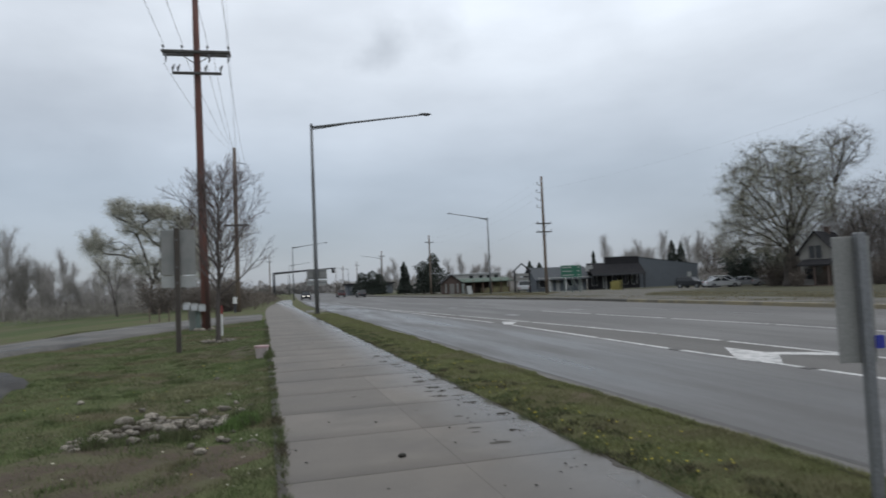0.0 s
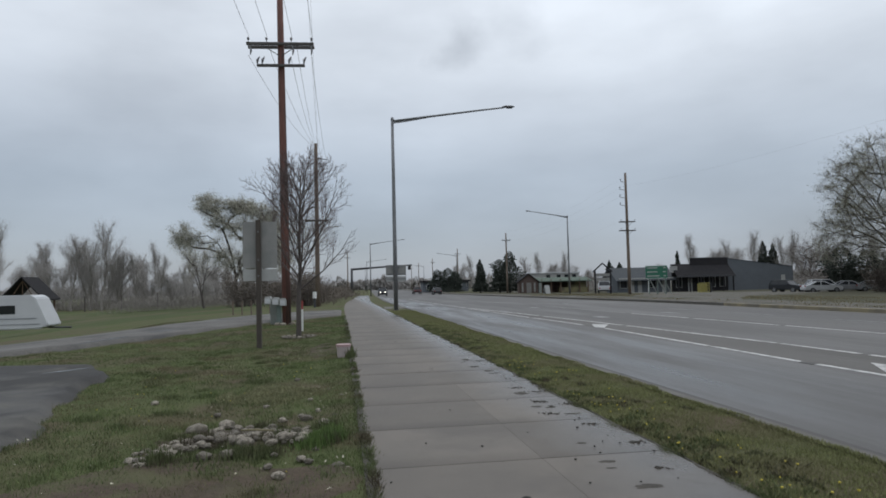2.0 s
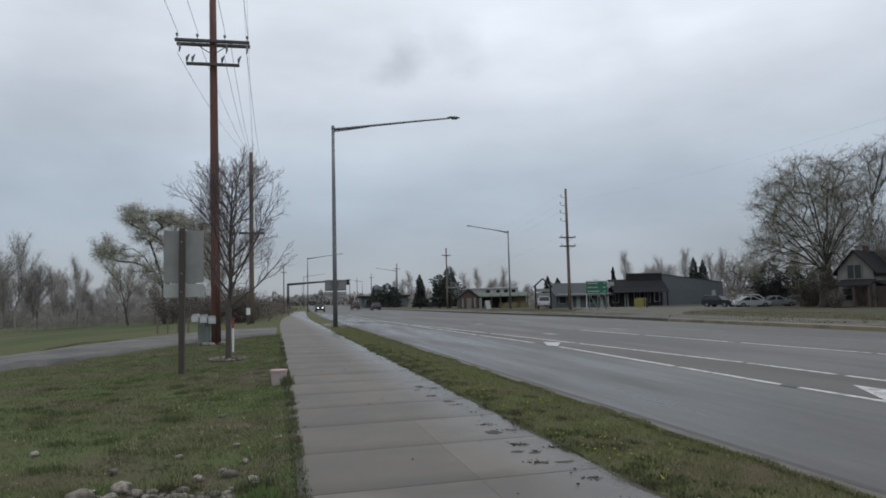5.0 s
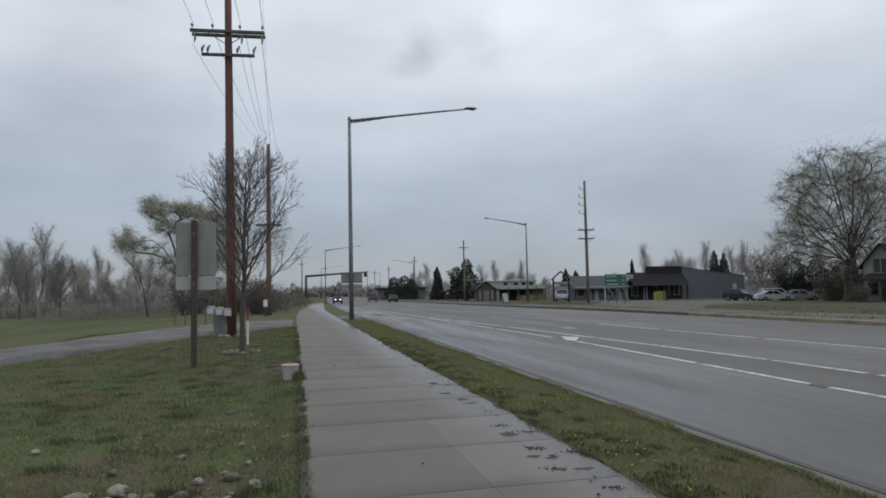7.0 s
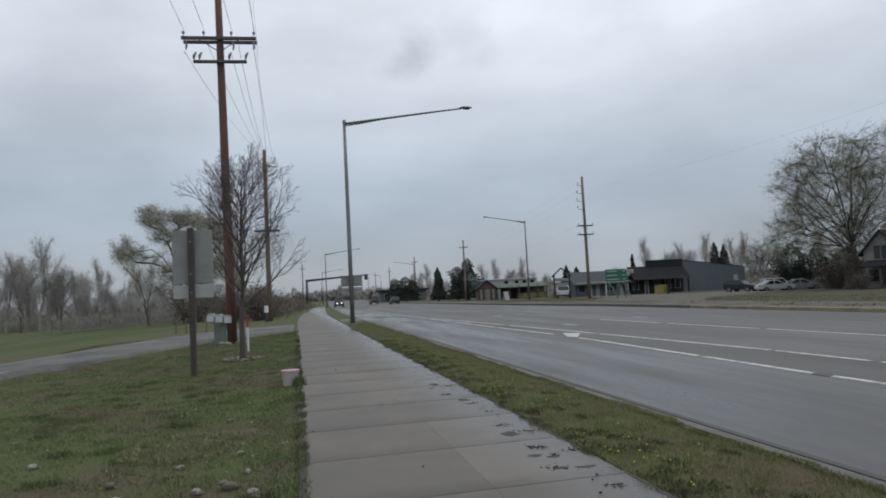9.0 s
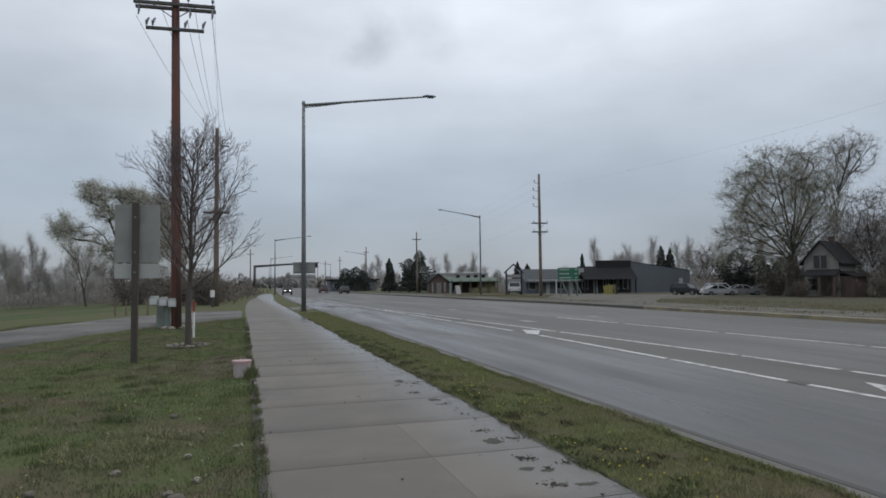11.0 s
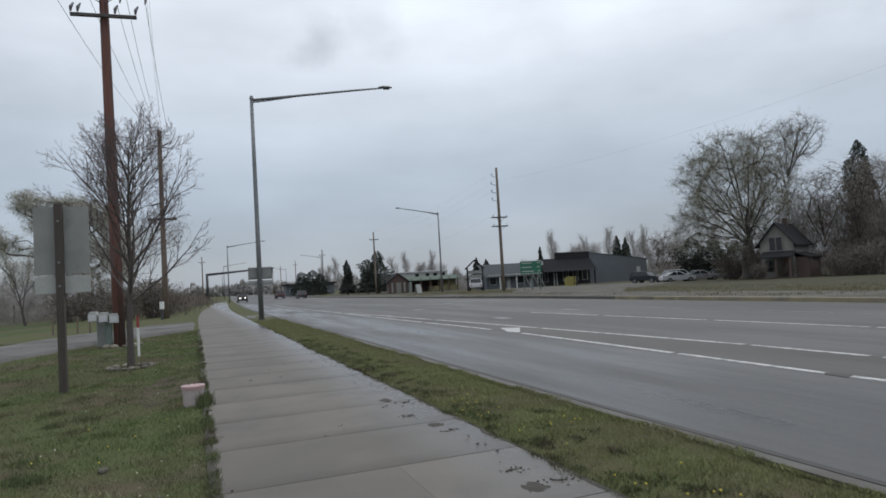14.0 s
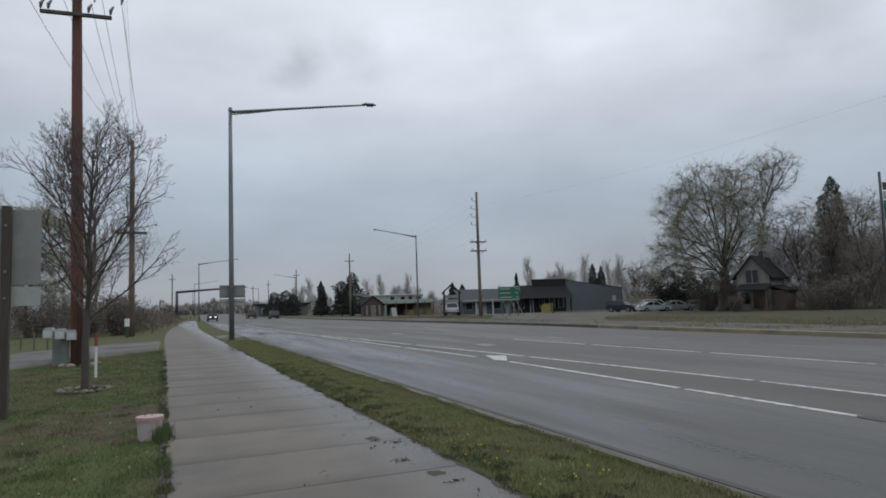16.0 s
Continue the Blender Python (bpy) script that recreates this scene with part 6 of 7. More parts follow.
# ---- vehicles ----
def car(x, y, rz, paint, label, kind="sedan", lit=False, z=None, group=""):
    """Nose along +x of the vehicle."""
    t = empty("pickup_truck" if kind == "pickup" else "car", label, "truck" if kind == "pickup" else "car", (x, y, lie(x, y) if z is None else z), rz=rz, group=group)
    prof = {
        "sedan": ([(-2.3, 0.35), (2.25, 0.3), (2.3, 0.62), (2.1, 0.82), (0.95, 0.95), (-1.5, 1.0), (-2.2, 0.98), (-2.32, 0.7)], [(0.95, 0.93), (0.15, 1.42), (-0.9, 1.45), (-1.75, 0.98)]),
        "suv": ([(-2.3, 0.42), (2.3, 0.4), (2.35, 0.75), (2.15, 1.02), (1.0, 1.12), (-2.2, 1.15), (-2.35, 0.8)], [(1.0, 1.08), (0.35, 1.68), (-1.9, 1.72), (-2.25, 1.13)]),
        "pickup": ([(-2.8, 0.55), (2.6, 0.5), (2.7, 0.85), (2.6, 1.15), (1.2, 1.22), (-2.75, 1.22), (-2.8, 0.9)], [(1.2, 1.2), (0.55, 1.85), (-0.75, 1.88), (-0.95, 1.2)]),
    }[kind]
    w = 0.92 if kind != "pickup" else 0.98
    b = prism(prof[0], -w, w)
    bmesh.ops.bevel(b, geom=list(b.edges), offset=0.07, segments=2, affect="EDGES")
    part("body", b, paint, t, smooth=False)
    b = prism(prof[1], -w + 0.1, w - 0.1)
    for v in b.verts:
        if v.co.z > prof[1][1][1] - 0.1:
            v.co.y *= 0.86
    part("cabin_glass", b, "glass", t, "dark window band")
    zt = prof[1][1][1]
    x1, x0 = prof[1][1][0], prof[1][2][0]
    part("roof", bx(x0 - 0.05, x1 + 0.05, -w * 0.8, w * 0.8, zt - 0.02, zt + 0.07, bevel=0.03), paint, t)
    for s in (-1, 1):
        part("pillar", tb([(x1, s * w * 0.79, zt), (prof[1][0][0], s * (w - 0.1), prof[1][0][1])], 0.045, 5), paint, t)
        part("pillar", tb([((x0 + x1) / 2, s * w * 0.79, zt), ((x0 + x1) / 2, s * (w - 0.09), prof[1][0][1])], 0.045, 5), paint, t)
        part("pillar", tb([(x0, s * w * 0.79, zt), (prof[1][3][0], s * (w - 0.1), prof[1][3][1])], 0.06, 5), paint, t)
        part("headlight", bx(prof[0][2][0] - 0.18, prof[0][2][0] - 0.02, s * 0.5 - 0.16, s * 0.5 + 0.16, prof[0][2][1] - 0.02, prof[0][2][1] + 0.14, bevel=0.02), "headlamp" if lit else "white", t)
        part("tail_light", bx(prof[0][0][0] - 0.04, prof[0][0][0] + 0.1, s * 0.72 - 0.1, s * 0.72 + 0.1, 0.75, 0.95, bevel=0.02), "red", t)
        part("mirror", bx(prof[1][0][0] - 0.25, prof[1][0][0] - 0.1, s * (w + 0.12) - 0.08, s * (w + 0.12) + 0.08, prof[1][0][1], prof[1][0][1] + 0.15, bevel=0.02), paint, t)
        for fx in (-1.42, 1.42) if kind != "pickup" else (-1.7, 1.7):
            r = 0.33 if kind == "sedan" else 0.39
            wh = part("wheel", tb([(fx, s * (w - 0.2), r), (fx, s * (w + 0.03), r)], r, 18), "black", t)
            part("rim", tb([(fx, s * (w + 0.02), r), (fx, s * (w + 0.05), r)], r * 0.6, 12), "galv", wh)
    part("grille", bx(prof[0][2][0] - 0.05, prof[0][2][0] + 0.02, -0.33, 0.33, 0.55, prof[0][2][1] + 0.02, bevel=0.01), "black", t)
    part("bumper", bx(prof[0][1][0] - 0.05, prof[0][1][0] + 0.12, -w + 0.05, w - 0.05, 0.38, 0.56, bevel=0.03), "darkmetal", t)
    return t


car(59.2, 80, -15, "whitecar", "white sedan parked on the grass lot", group="parked cars")
car(61.6, 82.5, -15, "whitecar", "white sport utility car parked on the grass lot", "suv", group="parked cars")
car(63.6, 80.5, -20, "greycar", "silver car parked beside a hedge", group="parked cars")
car(66.0, 79, -25, "greycar", "grey car parked beside a hedge", group="parked cars")
car(58.6, 86, -70, "darkcar", "dark sport utility car parked on the gravel lot", "suv", group="parked cars")
car(37.2, 99, 70, "whitecar", "white pickup parked by the timber sign", "pickup", group="parked cars")
car(4.7, 150, -90, "darkcar", "dark pickup on the road with headlights on", "pickup", lit=True, z=lie(0, 150) - 0.14)
car(5.6, 185, -90, "whitecar", "white car far down the road with headlights on", "sedan", lit=True, z=lie(0, 185) - 0.14)
car(17.5, 155, 92, "darkcar", "dark car driving away down the road", "suv", z=lie(0, 155) - 0.14)
car(14.5, 175, 92, "redcar", "maroon pickup driving away down the road", "pickup", z=lie(0, 175) - 0.14)


# ---- small things on the grass ----
def planter():
    t = empty("planter_pot", "faded pale plastic bucket planter with a pink rim", "planter", (-0.305, 15.35, -0.03))
    t.scale = (0.84, 0.84, 0.96)
    part("pot", tb([(0, 0, 0), (0, 0, 0.02), (0, 0, 0.255)], [0.145, 0.15, 0.168], 28), "pot", t)
    part("rim", tb([(0, 0, 0.245), (0, 0, 0.25), (0, 0, 0.295), (0, 0, 0.305), (0, 0, 0.295), (0, 0, 0.27)], [0.16, 0.182, 0.186, 0.178, 0.168, 0.162], 28), "rim", t, "faded pink rolled rim")
    part("soil", tb([(0, 0, 0.26), (0, 0, 0.292)], [0.164, 0.12], 20), "soil", t, "dark wet soil")
    for i in range(5):
        a = i * 1.3
        part("stem", tb([(0.05 * math.cos(a), 0.05 * math.sin(a), 0.25), (0.09 * math.cos(a), 0.09 * math.sin(a), 0.33 + 0.02 * (i % 3))], [0.006, 0.003], 4), "brush", t, "dead brown stem")


planter()


def stone_mesh(seed):
    rg = random.Random(seed)
    bm = bmesh.new()
    bmesh.ops.create_icosphere(bm, subdivisions=2, radius=1)
    o = Vector((rg.random() * 20, rg.random() * 20, 0))
    for v in bm.verts:
        v.co *= 1 + 0.4 * noise.noise(v.co * 0.9 + o) + 0.2 * noise.noise(v.co * 2.2 + o)
    return finish("stone", bm, "rock", True)


def soil_patch(cx, cy, rx, ry, seed):
    bm = bmesh.new()
    mid = bm.verts.new((cx, cy, turf(cx, cy) + 0.012))
    rings = []
    for j in range(1, 9):
        ring = []
        for k in range(40):
            a = k * 0.15708
            f = j / 8 * (1 + 0.35 * noise.noise((math.cos(a) * 1.5, math.sin(a) * 1.5, seed)) + 0.15 * noise.noise((math.cos(a) * 5, math.sin(a) * 5, seed)))
            x, y = cx + rx * f * math.cos(a), cy + ry * f * math.sin(a)
            ring.append(bm.verts.new((x, y, turf(x, y) + (0.012 if j < 8 else -0.02))))
        rings.append(ring)
    for k in range(40):
        bm.faces.new((mid, rings[0][k], rings[0][(k + 1) % 40]))
        for a, b in zip(rings, rings[1:]):
            bm.faces.new((a[k], b[k], b[(k + 1) % 40], a[(k + 1) % 40]))
    return solid("soil", bm, "soilpatch", "bare brown soil patch in the worn lawn", "soil", kind="structure", smooth=True)


soil_patch(-1.3, 6.6, 1.35, 1.2, 2.5)
soil_patch(-1.25, 8.45, 0.85, 0.42, 3.5)
soil_patch(-0.75, 17.4, 0.5, 1.6, 8.5)
STONES = [stone_mesh(s) for s in range(6)]


def stone(x, y, r, i, group="rock pile beside the sidewalk", dz=0.0):
    o = new("rock", STONES[i % 6])
    o.matrix_world = pose(x, y, lie(x, y) - 0.03 + r * 0.12 + dz, 0, 0, i * 53) @ Matrix.Diagonal((r * 1.25, r * 0.95, r * 0.72, 1))
    return tagged(o, "pale rounded fieldstone lying in the grass", "rock", group)


rnd = random.Random(9)
for i, (x, y, r) in enumerate(((-1.62, 8.72, 0.14), (-1.36, 8.92, 0.1), (-1.22, 8.7, 0.085), (-0.84, 8.42, 0.1), (-1.0, 8.3, 0.09), (-1.3, 8.3, 0.1), (-1.5, 8.3, 0.09), (-0.68, 8.18, 0.1), (-0.5, 8.22, 0.085), (-1.1, 7.62, 0.095), (-1.3, 7.58, 0.09), (-1.62, 7.95, 0.08), (-1.42, 8.05, 0.085), (-1.02, 8.02, 0.1), (-0.86, 8.7, 0.07), (-0.6, 8.5, 0.07), (-1.15, 8.12, 0.08), (-0.78, 7.98, 0.07))):
    stone(x, y, r * 0.68, i, dz=0.015)
for i in range(210):
    f = rnd.random()
    x = -1.9 + 1.5 * f + rnd.gauss(0, 0.07)
    y = 7.6 + 0.95 * math.sin(min(1, f * 1.5) * 1.9) ** 1.0 * (1 - 0.28 * f) + rnd.gauss(0, 0.17)
    stone(x, y, rnd.choice((0.014, 0.02, 0.026, 0.032, 0.04, 0.048)) * rnd.uniform(0.8, 1.15), i, dz=0.03 * rnd.random() * max(0, 1 - abs(x + 1.15)))
for i, (x, y, r) in enumerate(((-0.35, 8.9, 0.06), (-0.3, 8.75, 0.045), (-0.26, 8.45, 0.04), (-0.22, 8.35, 0.035), (-0.58, 6.92, 0.05), (-0.12, 7.08, 0.05), (-0.05, 7.0, 0.035), (-0.45, 7.4, 0.04), (-0.38, 7.3, 0.035), (-0.7, 7.2, 0.035), (-0.8, 9.1, 0.05), (-0.62, 9.3, 0.035))):
    stone(x, y, r, i + 2, "loose stones in the grass")
stick = solid("stick", tb([(-1.05, 7.98, 0.12), (-0.9, 7.92, 0.13), (-0.74, 7.9, 0.12)], [0.009, 0.011, 0.007], 6), "strawgrass", "pale dead stick lying across the rock pile", "stick")
for i, (x, y, r) in enumerate(((-0.55, 9.15, 0.06), (-0.3, 8.8, 0.055), (-0.45, 9.6, 0.035), (-0.6, 10.4, 0.032), (-1.1, 10.0, 0.035), (-0.2, 10.6, 0.04), (-1.6, 9.6, 0.04), (-0.25, 9.3, 0.03), (-0.15, 10.3, 0.03), (-0.4, 11.2, 0.03), (-0.35, 7.7, 0.03), (-0.7, 7.6, 0.03), (-0.95, 12.3, 0.045), (-2.6, 10.6, 0.05))):
    stone(x, y, r, i + 3, "loose stones in the grass")
for i in range(22):
    a = i * 0.2856 + rnd.gauss(0, 0.08)
    stone(-1.8 + 0.45 * math.cos(a), 21.65 + 0.42 * math.sin(a), rnd.uniform(0.045, 0.08), i, "ring of stones round the street tree")
for i in range(9):
    a = i * 0.7
    stone(-2.85 + 0.45 * math.cos(a), BASE_Y + 0.4 * math.sin(a), rnd.uniform(0.08, 0.13), i + 2, "stones round the pole's foot")


def mailboxes():
    t = empty("utility_pedestal", "pale green utility cabinet beside the pole", "utility box", (-3.5, 29.5, -0.05))
    part("body", bx(-0.17, 0.17, -0.15, 0.15, 0, 0.95, bevel=0.02), "palegreen", t)
    part("cap", bx(-0.19, 0.19, -0.17, 0.17, 0.95, 1.06, bevel=0.03), "white", t, "white lid")
    m = empty("mailbox_cluster", "white mailboxes on a dark green post", "mailbox", (-3.25, 28.9, -0.05))
    part("post", bx(-0.09, 0.09, -0.09, 0.09, 0, 0.82, bevel=0.01), "greenbox", m, "dark green post")
    for x, z in ((-0.42, 0.86), (-0.12, 0.82), (0.18, 0.78)):
        b = prism([(x - 0.13, z), (x + 0.13, z), (x + 0.13, z + 0.2), (x + 0.09, z + 0.3), (x - 0.09, z + 0.3), (x - 0.13, z + 0.2)], -0.24, 0.24)
        box_ = part("mailbox", b, "signpale", m, "pale weathered mailbox")
        part("door", bx(x - 0.11, x + 0.11, -0.26, -0.245, z + 0.02, z + 0.22, bevel=0.005), "whitecar", box_)
    k = empty("marker_post", "thin red and white marker post", "marker post", (-1.95, 24.6, -0.05))
    part("pole", tb([(0, 0, 0), (0, 0, 0.75)], 0.034, 8), "white", k)
    part("cap", tb([(0, 0, 0.75), (0, 0, 1.05)], 0.037, 8), "red", k, "red upper half")
    h = empty("marker_post", "small white marker at a pole's foot", "marker post", (-3.55, 53.5, -0.15))
    part("pole", tb([(0, 0, 0), (0, 0, 1.2)], 0.1, 8), "darkmetal", h)
    part("cap", tb([(0, 0, 0.75), (0, 0, 1.25)], 0.16, 8), "white", h)
    for i in range(6):
        f = empty("fence_post", "short pale fence post by the driveway", "fence post", (-4.6 - 0.55 * i, 40 + 0.2 * i, -0.1), group="fence posts")
        part("pole", tb([(0, 0, 0), (0, 0, 0.85)], 0.045, 6), "greywood", f)


mailboxes()
for i in range(9):
    f = empty("fence_post", "weathered wooden fence post across the field", "fence post", (-16 - 5.5 * i, 112, lie(-16 - 5.5 * i, 112) - 0.1), group="fence posts")
    part("pole", tb([(0, 0, 0), (0, 0, 2.6)], 0.12, 6), "bark", f)


# ---- grass ----
def blades(name, n, place, label, material="blade", h=(0.015, 0.068), w=0.005, seed=2, lean=0.6, dz=0.0):
    rg = np.random.RandomState(seed)
    xy = place(rg, n)
    n = len(xy)
    a = rg.rand(n) * 6.283
    clump = np.array([max(0.25, 0.85 + 0.75 * noise.noise((x * 2.6, y * 2.6, 7)) + 0.4 * noise.noise((x * 6, y * 6, 2))) for x, y in xy])
    hh = (h[0] + (h[1] - h[0]) * rg.rand(n) ** 1.6) * clump
    ww = w * (0.7 + 0.7 * rg.rand(n))
    le = hh * lean * rg.rand(n)
    dirs = np.stack([np.cos(a), np.sin(a)], 1)
    b = rg.rand(n) * 6.283
    z = np.array([turf(x, y) for x, y in xy]) - 0.015 + dz
    v = np.zeros((n, 3, 3))
    v[:, 0, :2] = xy - dirs * ww[:, None]
    v[:, 1, :2] = xy + dirs * ww[:, None]
    v[:, 2, :2] = xy + np.stack([np.cos(b), np.sin(b)], 1) * le[:, None]
    v[:, 0, 2] = v[:, 1, 2] = z
    v[:, 2, 2] = z + hh + 0.02
    me = bpy.data.meshes.new(name)
    me.vertices.add(3 * n)
    me.vertices.foreach_set("co", v.reshape(-1))
    me.loops.add(3 * n)
    me.loops.foreach_set("vertex_index", np.arange(3 * n, dtype=np.int32))
    me.polygons.add(n)
    me.polygons.foreach_set("loop_start", np.arange(0, 3 * n, 3, dtype=np.int32))
    me.update(calc_edges=True)
    me.materials.append(M[material])
    return tagged(new(name, me), label, "grass", kind="stuff")


def bends(y):
    return np.where(y < 40, -0.032 * y, -1.28)


def patchy(x, y, cut, size=0.7, off=0.0):
    return np.array([noise.noise((a * size, b * size, off)) for a, b in zip(x, y)]) > cut


def on_gravel(x, y):
    near = np.interp(x, (-26, -16, -9.5, -7.4, -6.3, -5.4, -4.2, -2.4, -0.9), (13.5, 15.6, 18.2, 19.8, 22.5, 26, 29.8, 33, 35.2))
    far = np.interp(x, (-26, -18, -12, -9.6, -8.4, -7.4, -6.0, -3.2, -1.0), (18.5, 19.6, 22.5, 25.5, 28.5, 32, 37, 41, 42))
    return (y > near - 0.1) & (y < far + 0.1)


def lawn(rg, n):
    y = np.where(rg.rand(n) < 0.28, -9 + 14 * rg.rand(n) ** 0.8, 3.6 + 32 * rg.rand(n) ** 1.6)
    x = 0.43 + bends(y) - 9 * rg.rand(n) ** 1.3
    ok = ~((x < np.interp(y, (2.5, 6, 9, 11.8, 13.6, 15.3), (-3.8, -3.3, -3.5, -4.2, -4.6, -5.6))) & (y < 15.2) & (y > 2)) & ~on_gravel(x, y)
    ok &= patchy(x, y, -0.3) | (rg.rand(n) < 0.6)
    ok &= (y > 7.7 + 0.25 * x) | (y < 5.2) | (rg.rand(n) < 0.85)
    return np.stack([x, y], 1)[ok]


def strip(rg, n):
    y = np.where(rg.rand(n) < 0.2, -9 + 13 * rg.rand(n) ** 0.8, 2.4 + 36.6 * rg.rand(n) ** 1.55)
    x = 2.74 + 1.44 * rg.rand(n) + bends(y)
    return np.stack([x, y], 1)


def edge(rg, n):
    y = 4 + 26 * rg.rand(n) ** 1.4
    off = np.array([0.08 + 0.1 * noise.noise((0.2, b * 1.7, 4)) for b in y])
    x = 0.36 + bends(y) + off * rg.rand(n) - 0.06
    return np.stack([x, y], 1)[patchy(x * 0, y, -0.1, 1.9)]


def edge_r(rg, n):
    y = 3.5 + 30 * rg.rand(n) ** 1.5
    off = np.array([0.09 + 0.1 * noise.noise((0.7, b * 1.1, 9)) + 0.07 * noise.noise((0.7, b * 4, 19)) for b in y])
    x = 2.84 + bends(y) - off * rg.rand(n)
    return np.stack([x, y], 1)


def edge_clumps(rg, n):
    cy = 4 + 24 * rg.rand(150) ** 1.2
    c = np.stack([0.36 + bends(cy) + 0.025 * rg.randn(150), cy], 1)
    return c[rg.randint(0, 150, n)] + rg.randn(n, 2) * np.array([0.03, 0.12])


def kerb_edge(rg, n):
    y = -2 + 40 * rg.rand(n) ** 1.3
    off = np.array([0.115 + 0.14 * noise.noise((0.3, b * 0.9, 14)) + 0.09 * noise.noise((0.3, b * 3.1, 15)) for b in y])
    x = 4.1 + bends(y) + np.maximum(0.02, off) * rg.rand(n)
    return np.stack([x, y], 1)


def strip_weed(rg, n):
    cy = 3 + 22 * rg.rand(260) ** 1.3
    c = np.stack([2.86 + bends(cy) + np.abs(rg.randn(260)) * 0.3, cy], 1)
    return c[rg.randint(0, 260, n)] + rg.randn(n, 2) * np.array([0.04, 0.06])


def verge_tuft(rg, n):
    cy = 12 + 80 * rg.rand(500)
    c = np.stack([np.where(rg.rand(500) < 0.15, 21.5, 26.3) + bends(cy) + 9 * rg.rand(500) ** 1.5, cy], 1)
    p = c[rg.randint(0, 500, n)] + rg.randn(n, 2) * np.array([0.35, 0.9])
    return p[p[:, 0] - bends(p[:, 1]) > 21.25]


def rock_weeds(rg, n):
    c = np.stack([-1.9 + 1.7 * rg.rand(26), 7.5 + 1.3 * rg.rand(26)], 1)
    return c[rg.randint(0, 26, n)] + rg.randn(n, 2) * 0.07


def pot_weeds(rg, n):
    return np.array([-0.16, 15.3]) + rg.randn(n, 2) * np.array([0.045, 0.17])


def straw(rg, n):
    y = 4.5 + 20 * rg.rand(n) ** 1.5
    x = 0.3 + bends(y) - 6 * rg.rand(n)
    return np.stack([x, y], 1)[patchy(x, y, 0.02, 0.55, 12.0)]


def straw_patch(rg, n):
    r, a = np.sqrt(rg.rand(n)) * (0.75 + 0.25 * rg.rand(n)), 6.283 * rg.rand(n)
    x, y = -1.2 + 0.72 * r * np.cos(a), 10.95 + 0.75 * r * np.sin(a)
    return np.stack([x, y], 1)[patchy(x, y, -0.25, 2.2, 3.0)]


def green_clump(rg, n):
    c = np.array([(-0.42, 8.05), (-0.3, 8.2), (-0.36, 7.85), (-0.22, 8.0)])
    return c[rg.randint(0, 4, n)] + rg.randn(n, 2) * 0.07


def tufts(rg, n):
    c = np.stack([0.3 - 4.2 * rg.rand(70), 5.5 + 14 * rg.rand(70)], 1)
    k = rg.randint(0, 70, n)
    p = c[k] + rg.randn(n, 2) * 0.09
    p[:, 0] += bends(p[:, 1])
    return p


blades("grass_lawn", 640000, lawn, "short patchy spring grass blades", seed=2, h=(0.01, 0.05), lean=1.1)
blades("grass_strip", 290000, strip, "short spring grass on the strip beside the kerb", "stripblade", seed=3, h=(0.01, 0.045), lean=1.3)
blades("grass_edge", 7000, edge, "ragged grass creeping over the sidewalk's edge", seed=4, h=(0.008, 0.035), lean=1.4)
blades("grass_edge_strip", 24000, edge_r, "ragged grass creeping over the sidewalk's edge", "weed", seed=5, h=(0.004, 0.03), lean=1.6, dz=0.03)
blades("grass_tufts", 16000, tufts, "taller green weed tufts in the lawn", seed=6, h=(0.025, 0.075), w=0.007, lean=1.0)


blades("weed_clumps", 22000, edge_clumps, "dark weed clumps hanging over the sidewalk's edge", "weed", seed=8, h=(0.01, 0.06), w=0.007, lean=1.3)
blades("kerb_grass", 20000, kerb_edge, "ragged grass hanging over the kerb", "stripblade", seed=18, h=(0.002, 0.028), lean=1.8, dz=0.04)
blades("strip_weeds", 10000, strip_weed, "small leafy weeds in the grass strip", "weed", seed=21, h=(0.004, 0.03), w=0.011, lean=2.2, dz=0.02)
blades("verge_grass_tufts", 30000, verge_tuft, "dry and green grass tufts along the far kerb", "strawgrass", seed=22, h=(0.02, 0.1), w=0.02, lean=1.2, dz=0.08)
blades("rock_weeds", 5000, rock_weeds, "green weeds growing between the rocks", "weed", seed=19, h=(0.03, 0.12), w=0.007)
blades("pot_weeds", 900, pot_weeds, "dark weeds beside the planter", "weed", seed=20, h=(0.05, 0.2), w=0.008)
blades("straw_patch", 7000, straw_patch, "matted pale dead grass patch in the lawn", "palestraw", seed=31, h=(0.015, 0.045), lean=2.2, dz=0.022)
blades("green_clump", 2600, green_clump, "lush green weed clump beside the rock pile", "lush", seed=32, h=(0.04, 0.12), w=0.008)
blades("dead_grass", 26000, straw, "dry straw-coloured dead grass among the green", "strawgrass", seed=9, h=(0.01, 0.05), lean=1.5)


# ---- mud, water and crumbs on the sidewalk ----
def film(name, y0, y1, near, far, z, material, label, category, step=0.08):
    bm = bmesh.new()
    rows = []
    n = int((y1 - y0) / step)
    for i in range(n + 1):
        y = y0 + (y1 - y0) * i / n
        a, b = near(y), far(y)
        rows.append([bm.verts.new((a + (b - a) * k / 3 + bend(y), y, z + (0.0 if 0 < k < 3 else -0.008))) for k in range(4)])
    for a, c in zip(rows, rows[1:]):
        for k in range(3):
            bm.faces.new((a[k], a[k + 1], c[k + 1], c[k]))
    return solid(name, bm, material, label, category, kind="structure", smooth=True)


def wobble(y, s, a, o):
    return a * noise.noise((y * s, o, 0.5))


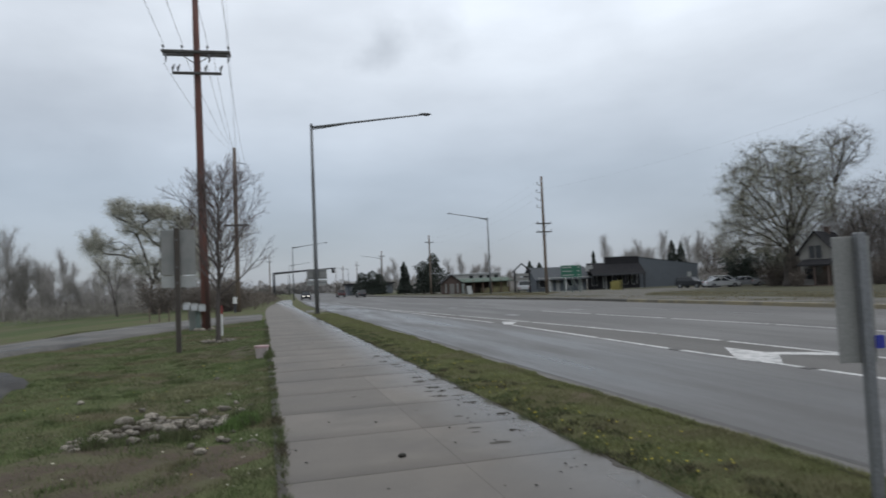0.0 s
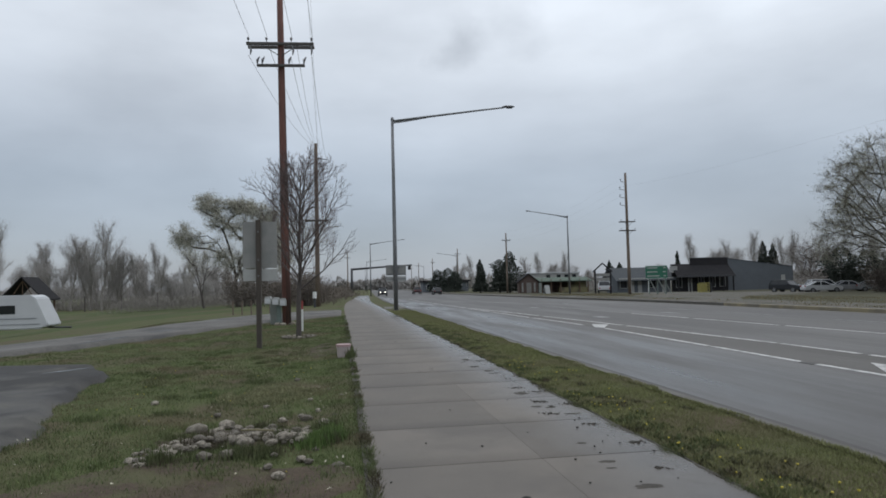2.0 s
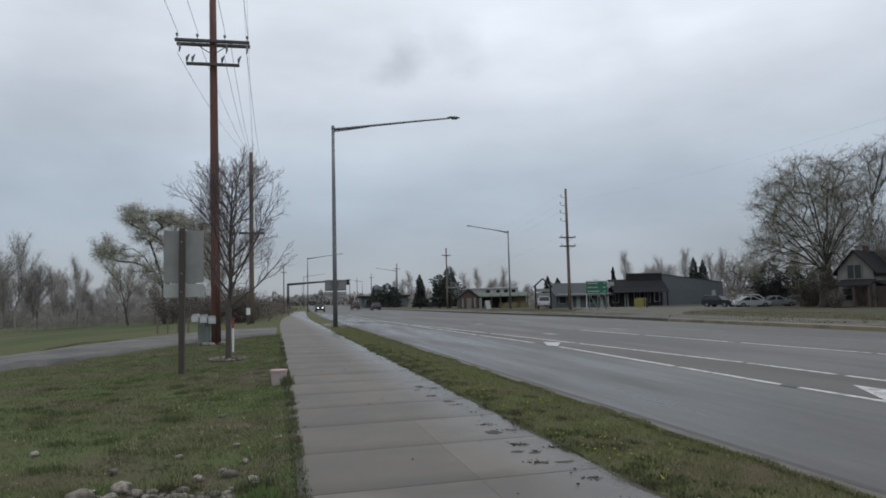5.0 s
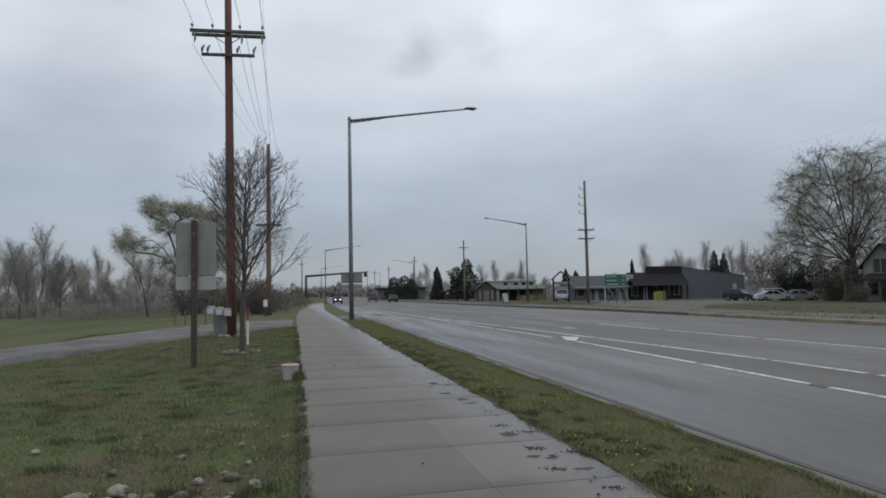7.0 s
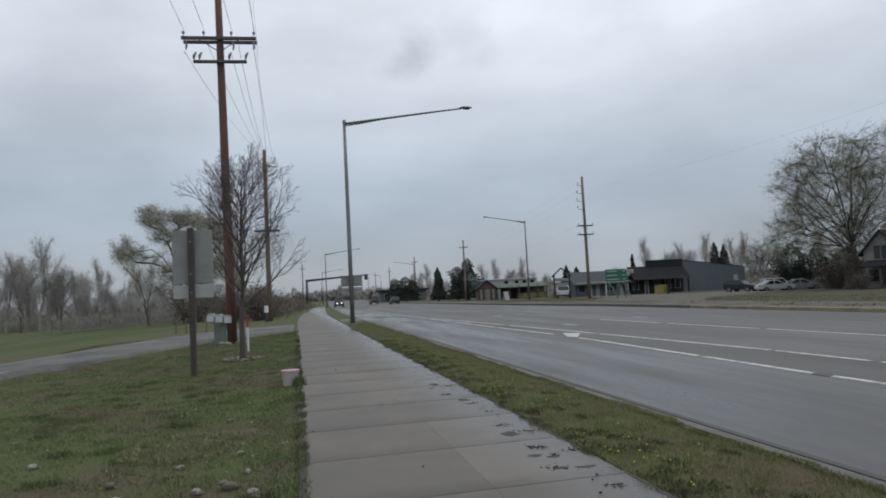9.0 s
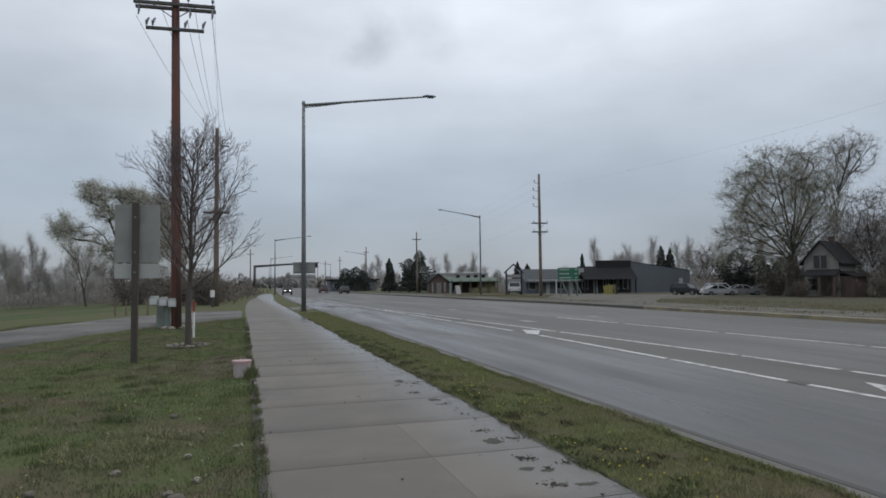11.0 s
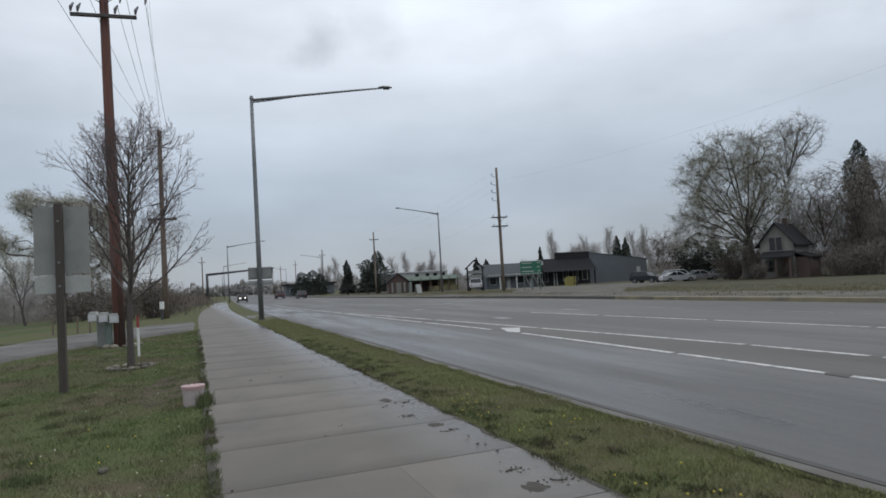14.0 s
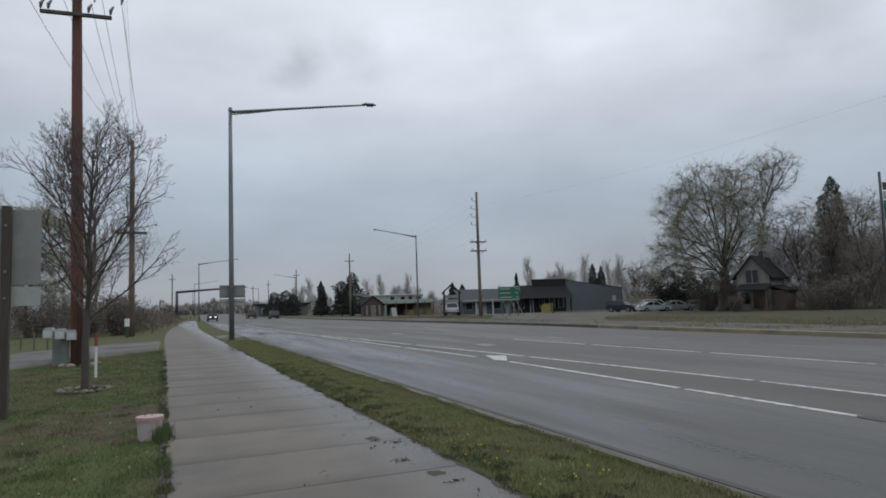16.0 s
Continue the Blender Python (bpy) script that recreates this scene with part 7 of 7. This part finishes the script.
film("mud_edge", 3.0, 34, lambda y: 2.8 + wobble(y, 1.3, 0.07, 8) + wobble(y, 5, 0.06, 9) + wobble(y, 14, 0.03, 9), lambda y: 2.84, 0.0105, "mud", "wet mud washed over the sidewalk's edge", "mud")
film("mud_edge_lawn", 3.0, 34, lambda y: 0.3, lambda y: 0.37 + wobble(y, 1.6, 0.06, 18) + wobble(y, 6, 0.06, 19), 0.0105, "mud", "brown soil creeping onto the sidewalk", "mud")


def smear(x, y, rx, ry, seed):
    bm = bmesh.new()
    mid = bm.verts.new((x + bend(y), y, 0.0098))
    ring = []
    for k in range(30):
        a = k * 0.20944
        f = 1 + 0.55 * noise.noise((math.cos(a) * 1.4, math.sin(a) * 1.4, seed)) + 0.4 * noise.noise((math.cos(a) * 4, math.sin(a) * 4, seed))
        ring.append(bm.verts.new((x + bend(y) + rx * f * math.cos(a), y + ry * f * math.sin(a), 0.0068)))
    for k in range(30):
        bm.faces.new((mid, ring[k], ring[(k + 1) % 30]))
    return solid("mud_smear", bm, "mud", "thin dark smear of wet mud and leaf bits on the sidewalk", "mud", kind="structure", smooth=True)


for k, (x, y, rx, ry) in enumerate(((2.42, 9.95, 0.13, 0.16), (2.34, 9.02, 0.09, 0.07), (2.48, 8.94, 0.08, 0.06), (2.6, 8.54, 0.11, 0.06), (2.42, 8.57, 0.06, 0.06), (2.22, 7.27, 0.07, 0.04), (2.2, 6.66, 0.1, 0.05), (2.15, 6.48, 0.06, 0.04), (2.22, 6.0, 0.15, 0.08), (2.5, 12.2, 0.12, 0.14), (2.45, 13.9, 0.1, 0.2))):
    smear(x, y, rx * 0.7, ry * 0.7, 40 + k)


def crumbs():
    rg = random.Random(44)
    bm = bmesh.new()
    for i in range(80):
        y = 4.5 + 16 * rg.random() ** 1.3
        x = 0.45 + (2.2 * rg.random() if i % 2 else 2.25 - abs(rg.gauss(0, 0.3))) + bend(y)
        r = rg.uniform(0.004, 0.011)
        box(bm, -r, r, -r * 0.7, r * 0.7, 0, r * 0.9, m=pose(x, y, 0.012, 0, 0, rg.uniform(0, 180)))
    return solid("debris", bm, "crumb", "scattered dark crumbs of bark and dirt on the sidewalk", "debris", kind="stuff")


crumbs()
bm = bmesh.new()
for x, y, r in ((2.12, 9.35, 0.06), (2.2, 9.3, 0.05), (2.2, 9.0, 0.04), (2.4, 9.1, 0.06), (2.15, 10.4, 0.07), (2.3, 8.0, 0.05), (2.25, 11.9, 0.06), (2.05, 8.6, 0.07), (2.35, 10.0, 0.08), (2.1, 12.8, 0.08), (2.3, 13.6, 0.07), (2.38, 7.2, 0.06), (2.2, 6.4, 0.05)):
    rg = random.Random(int(x * 1000 + y * 77))
    for k in range(int(420 * r) + 12):
        q = abs(rg.gauss(0, 0.5))
        a, e = rg.random() * 6.283, rg.uniform(0.003, 0.0085)
        box(bm, -e, e, -e * 0.7, e * 0.7, 0, e * 0.8, m=pose(x + bend(y) + 0.31 + 1.9 * r * q * math.cos(a), y + 1.5 * r * q * math.sin(a), 0.0065, rg.uniform(-15, 15), rg.uniform(-15, 15), rg.uniform(0, 180)))
solid("dirt_crumbs", bm, "mud", "small heaps of wet dark dirt crumbs on the sidewalk", "dirt", kind="stuff")
clod = new("clod", STONES[2])
clod.data = STONES[2].copy()
clod.data.materials[0] = M["crumb"]
clod.matrix_world = pose(1.13, 5.87, 0.02, 0, 0, 40) @ Matrix.Diagonal((0.04, 0.03, 0.02, 1))
tagged(clod, "small black clod of leaves on the sidewalk", "debris")


def dandelion_mesh():
    bm = bmesh.new()
    tube(bm, [(0, 0, -0.06), (0, 0, 0.018)], 0.002, 4)
    k = len(bm.faces)
    tube(bm, [(0, 0, 0.016), (0, 0, 0.024), (0, 0, 0.032)], [0.005, 0.0125, 0.009], 9)
    bm.faces.ensure_lookup_table()
    for f in bm.faces[:k]:
        f.material_index = 1
    me = finish("dandelion", bm, "dandelion")
    me.materials.append(M["stalk"])
    return me


dm = dandelion_mesh()
rnd = random.Random(33)
for i in range(110):
    if i < 84:
        y = 4.5 + 9 * rnd.random() ** 1.2
        x = 2.95 + abs(rnd.gauss(0, 0.34)) + bend(y)
    else:
        y = 6 + 9 * rnd.random()
        x = -3 * rnd.random() - 0.1 + bend(y)
    o = new("dandelion", dm)
    o.matrix_world = pose(x, y, turf(x, y) + 0.022, rnd.uniform(-15, 15), rnd.uniform(-15, 15), rnd.uniform(0, 360)) @ Matrix.Scale(rnd.uniform(0.55, 0.85), 4)
    tagged(o, "yellow dandelion flower in the grass", "flower", "dandelions")


def litter():
    """Small pale fallen leaves and daisies, flat in the grass."""
    rg = random.Random(61)
    bm = bmesh.new()
    for i in range(420):
        y = 5.5 + 15 * rg.random() ** 1.3
        x = 0.2 - 5 * rg.random() ** 1.4 + bend(y)
        r = rg.uniform(0.006, 0.017)
        c = Vector((x, y, turf(x, y) + 0.035))
        a = rg.random() * 6.283
        d, e = Vector((math.cos(a), math.sin(a), rg.gauss(0, 0.3))) * r, Vector((-math.sin(a), math.cos(a), rg.gauss(0, 0.3))) * r * 0.6
        bm.faces.new([bm.verts.new(p) for p in (c - d, c - d * 0.2 + e, c + d, c - d * 0.2 - e)])
    return solid("leaf_litter", bm, "litter", "pale scraps of fallen leaves in the lawn", "leaf litter", kind="stuff")


litter()
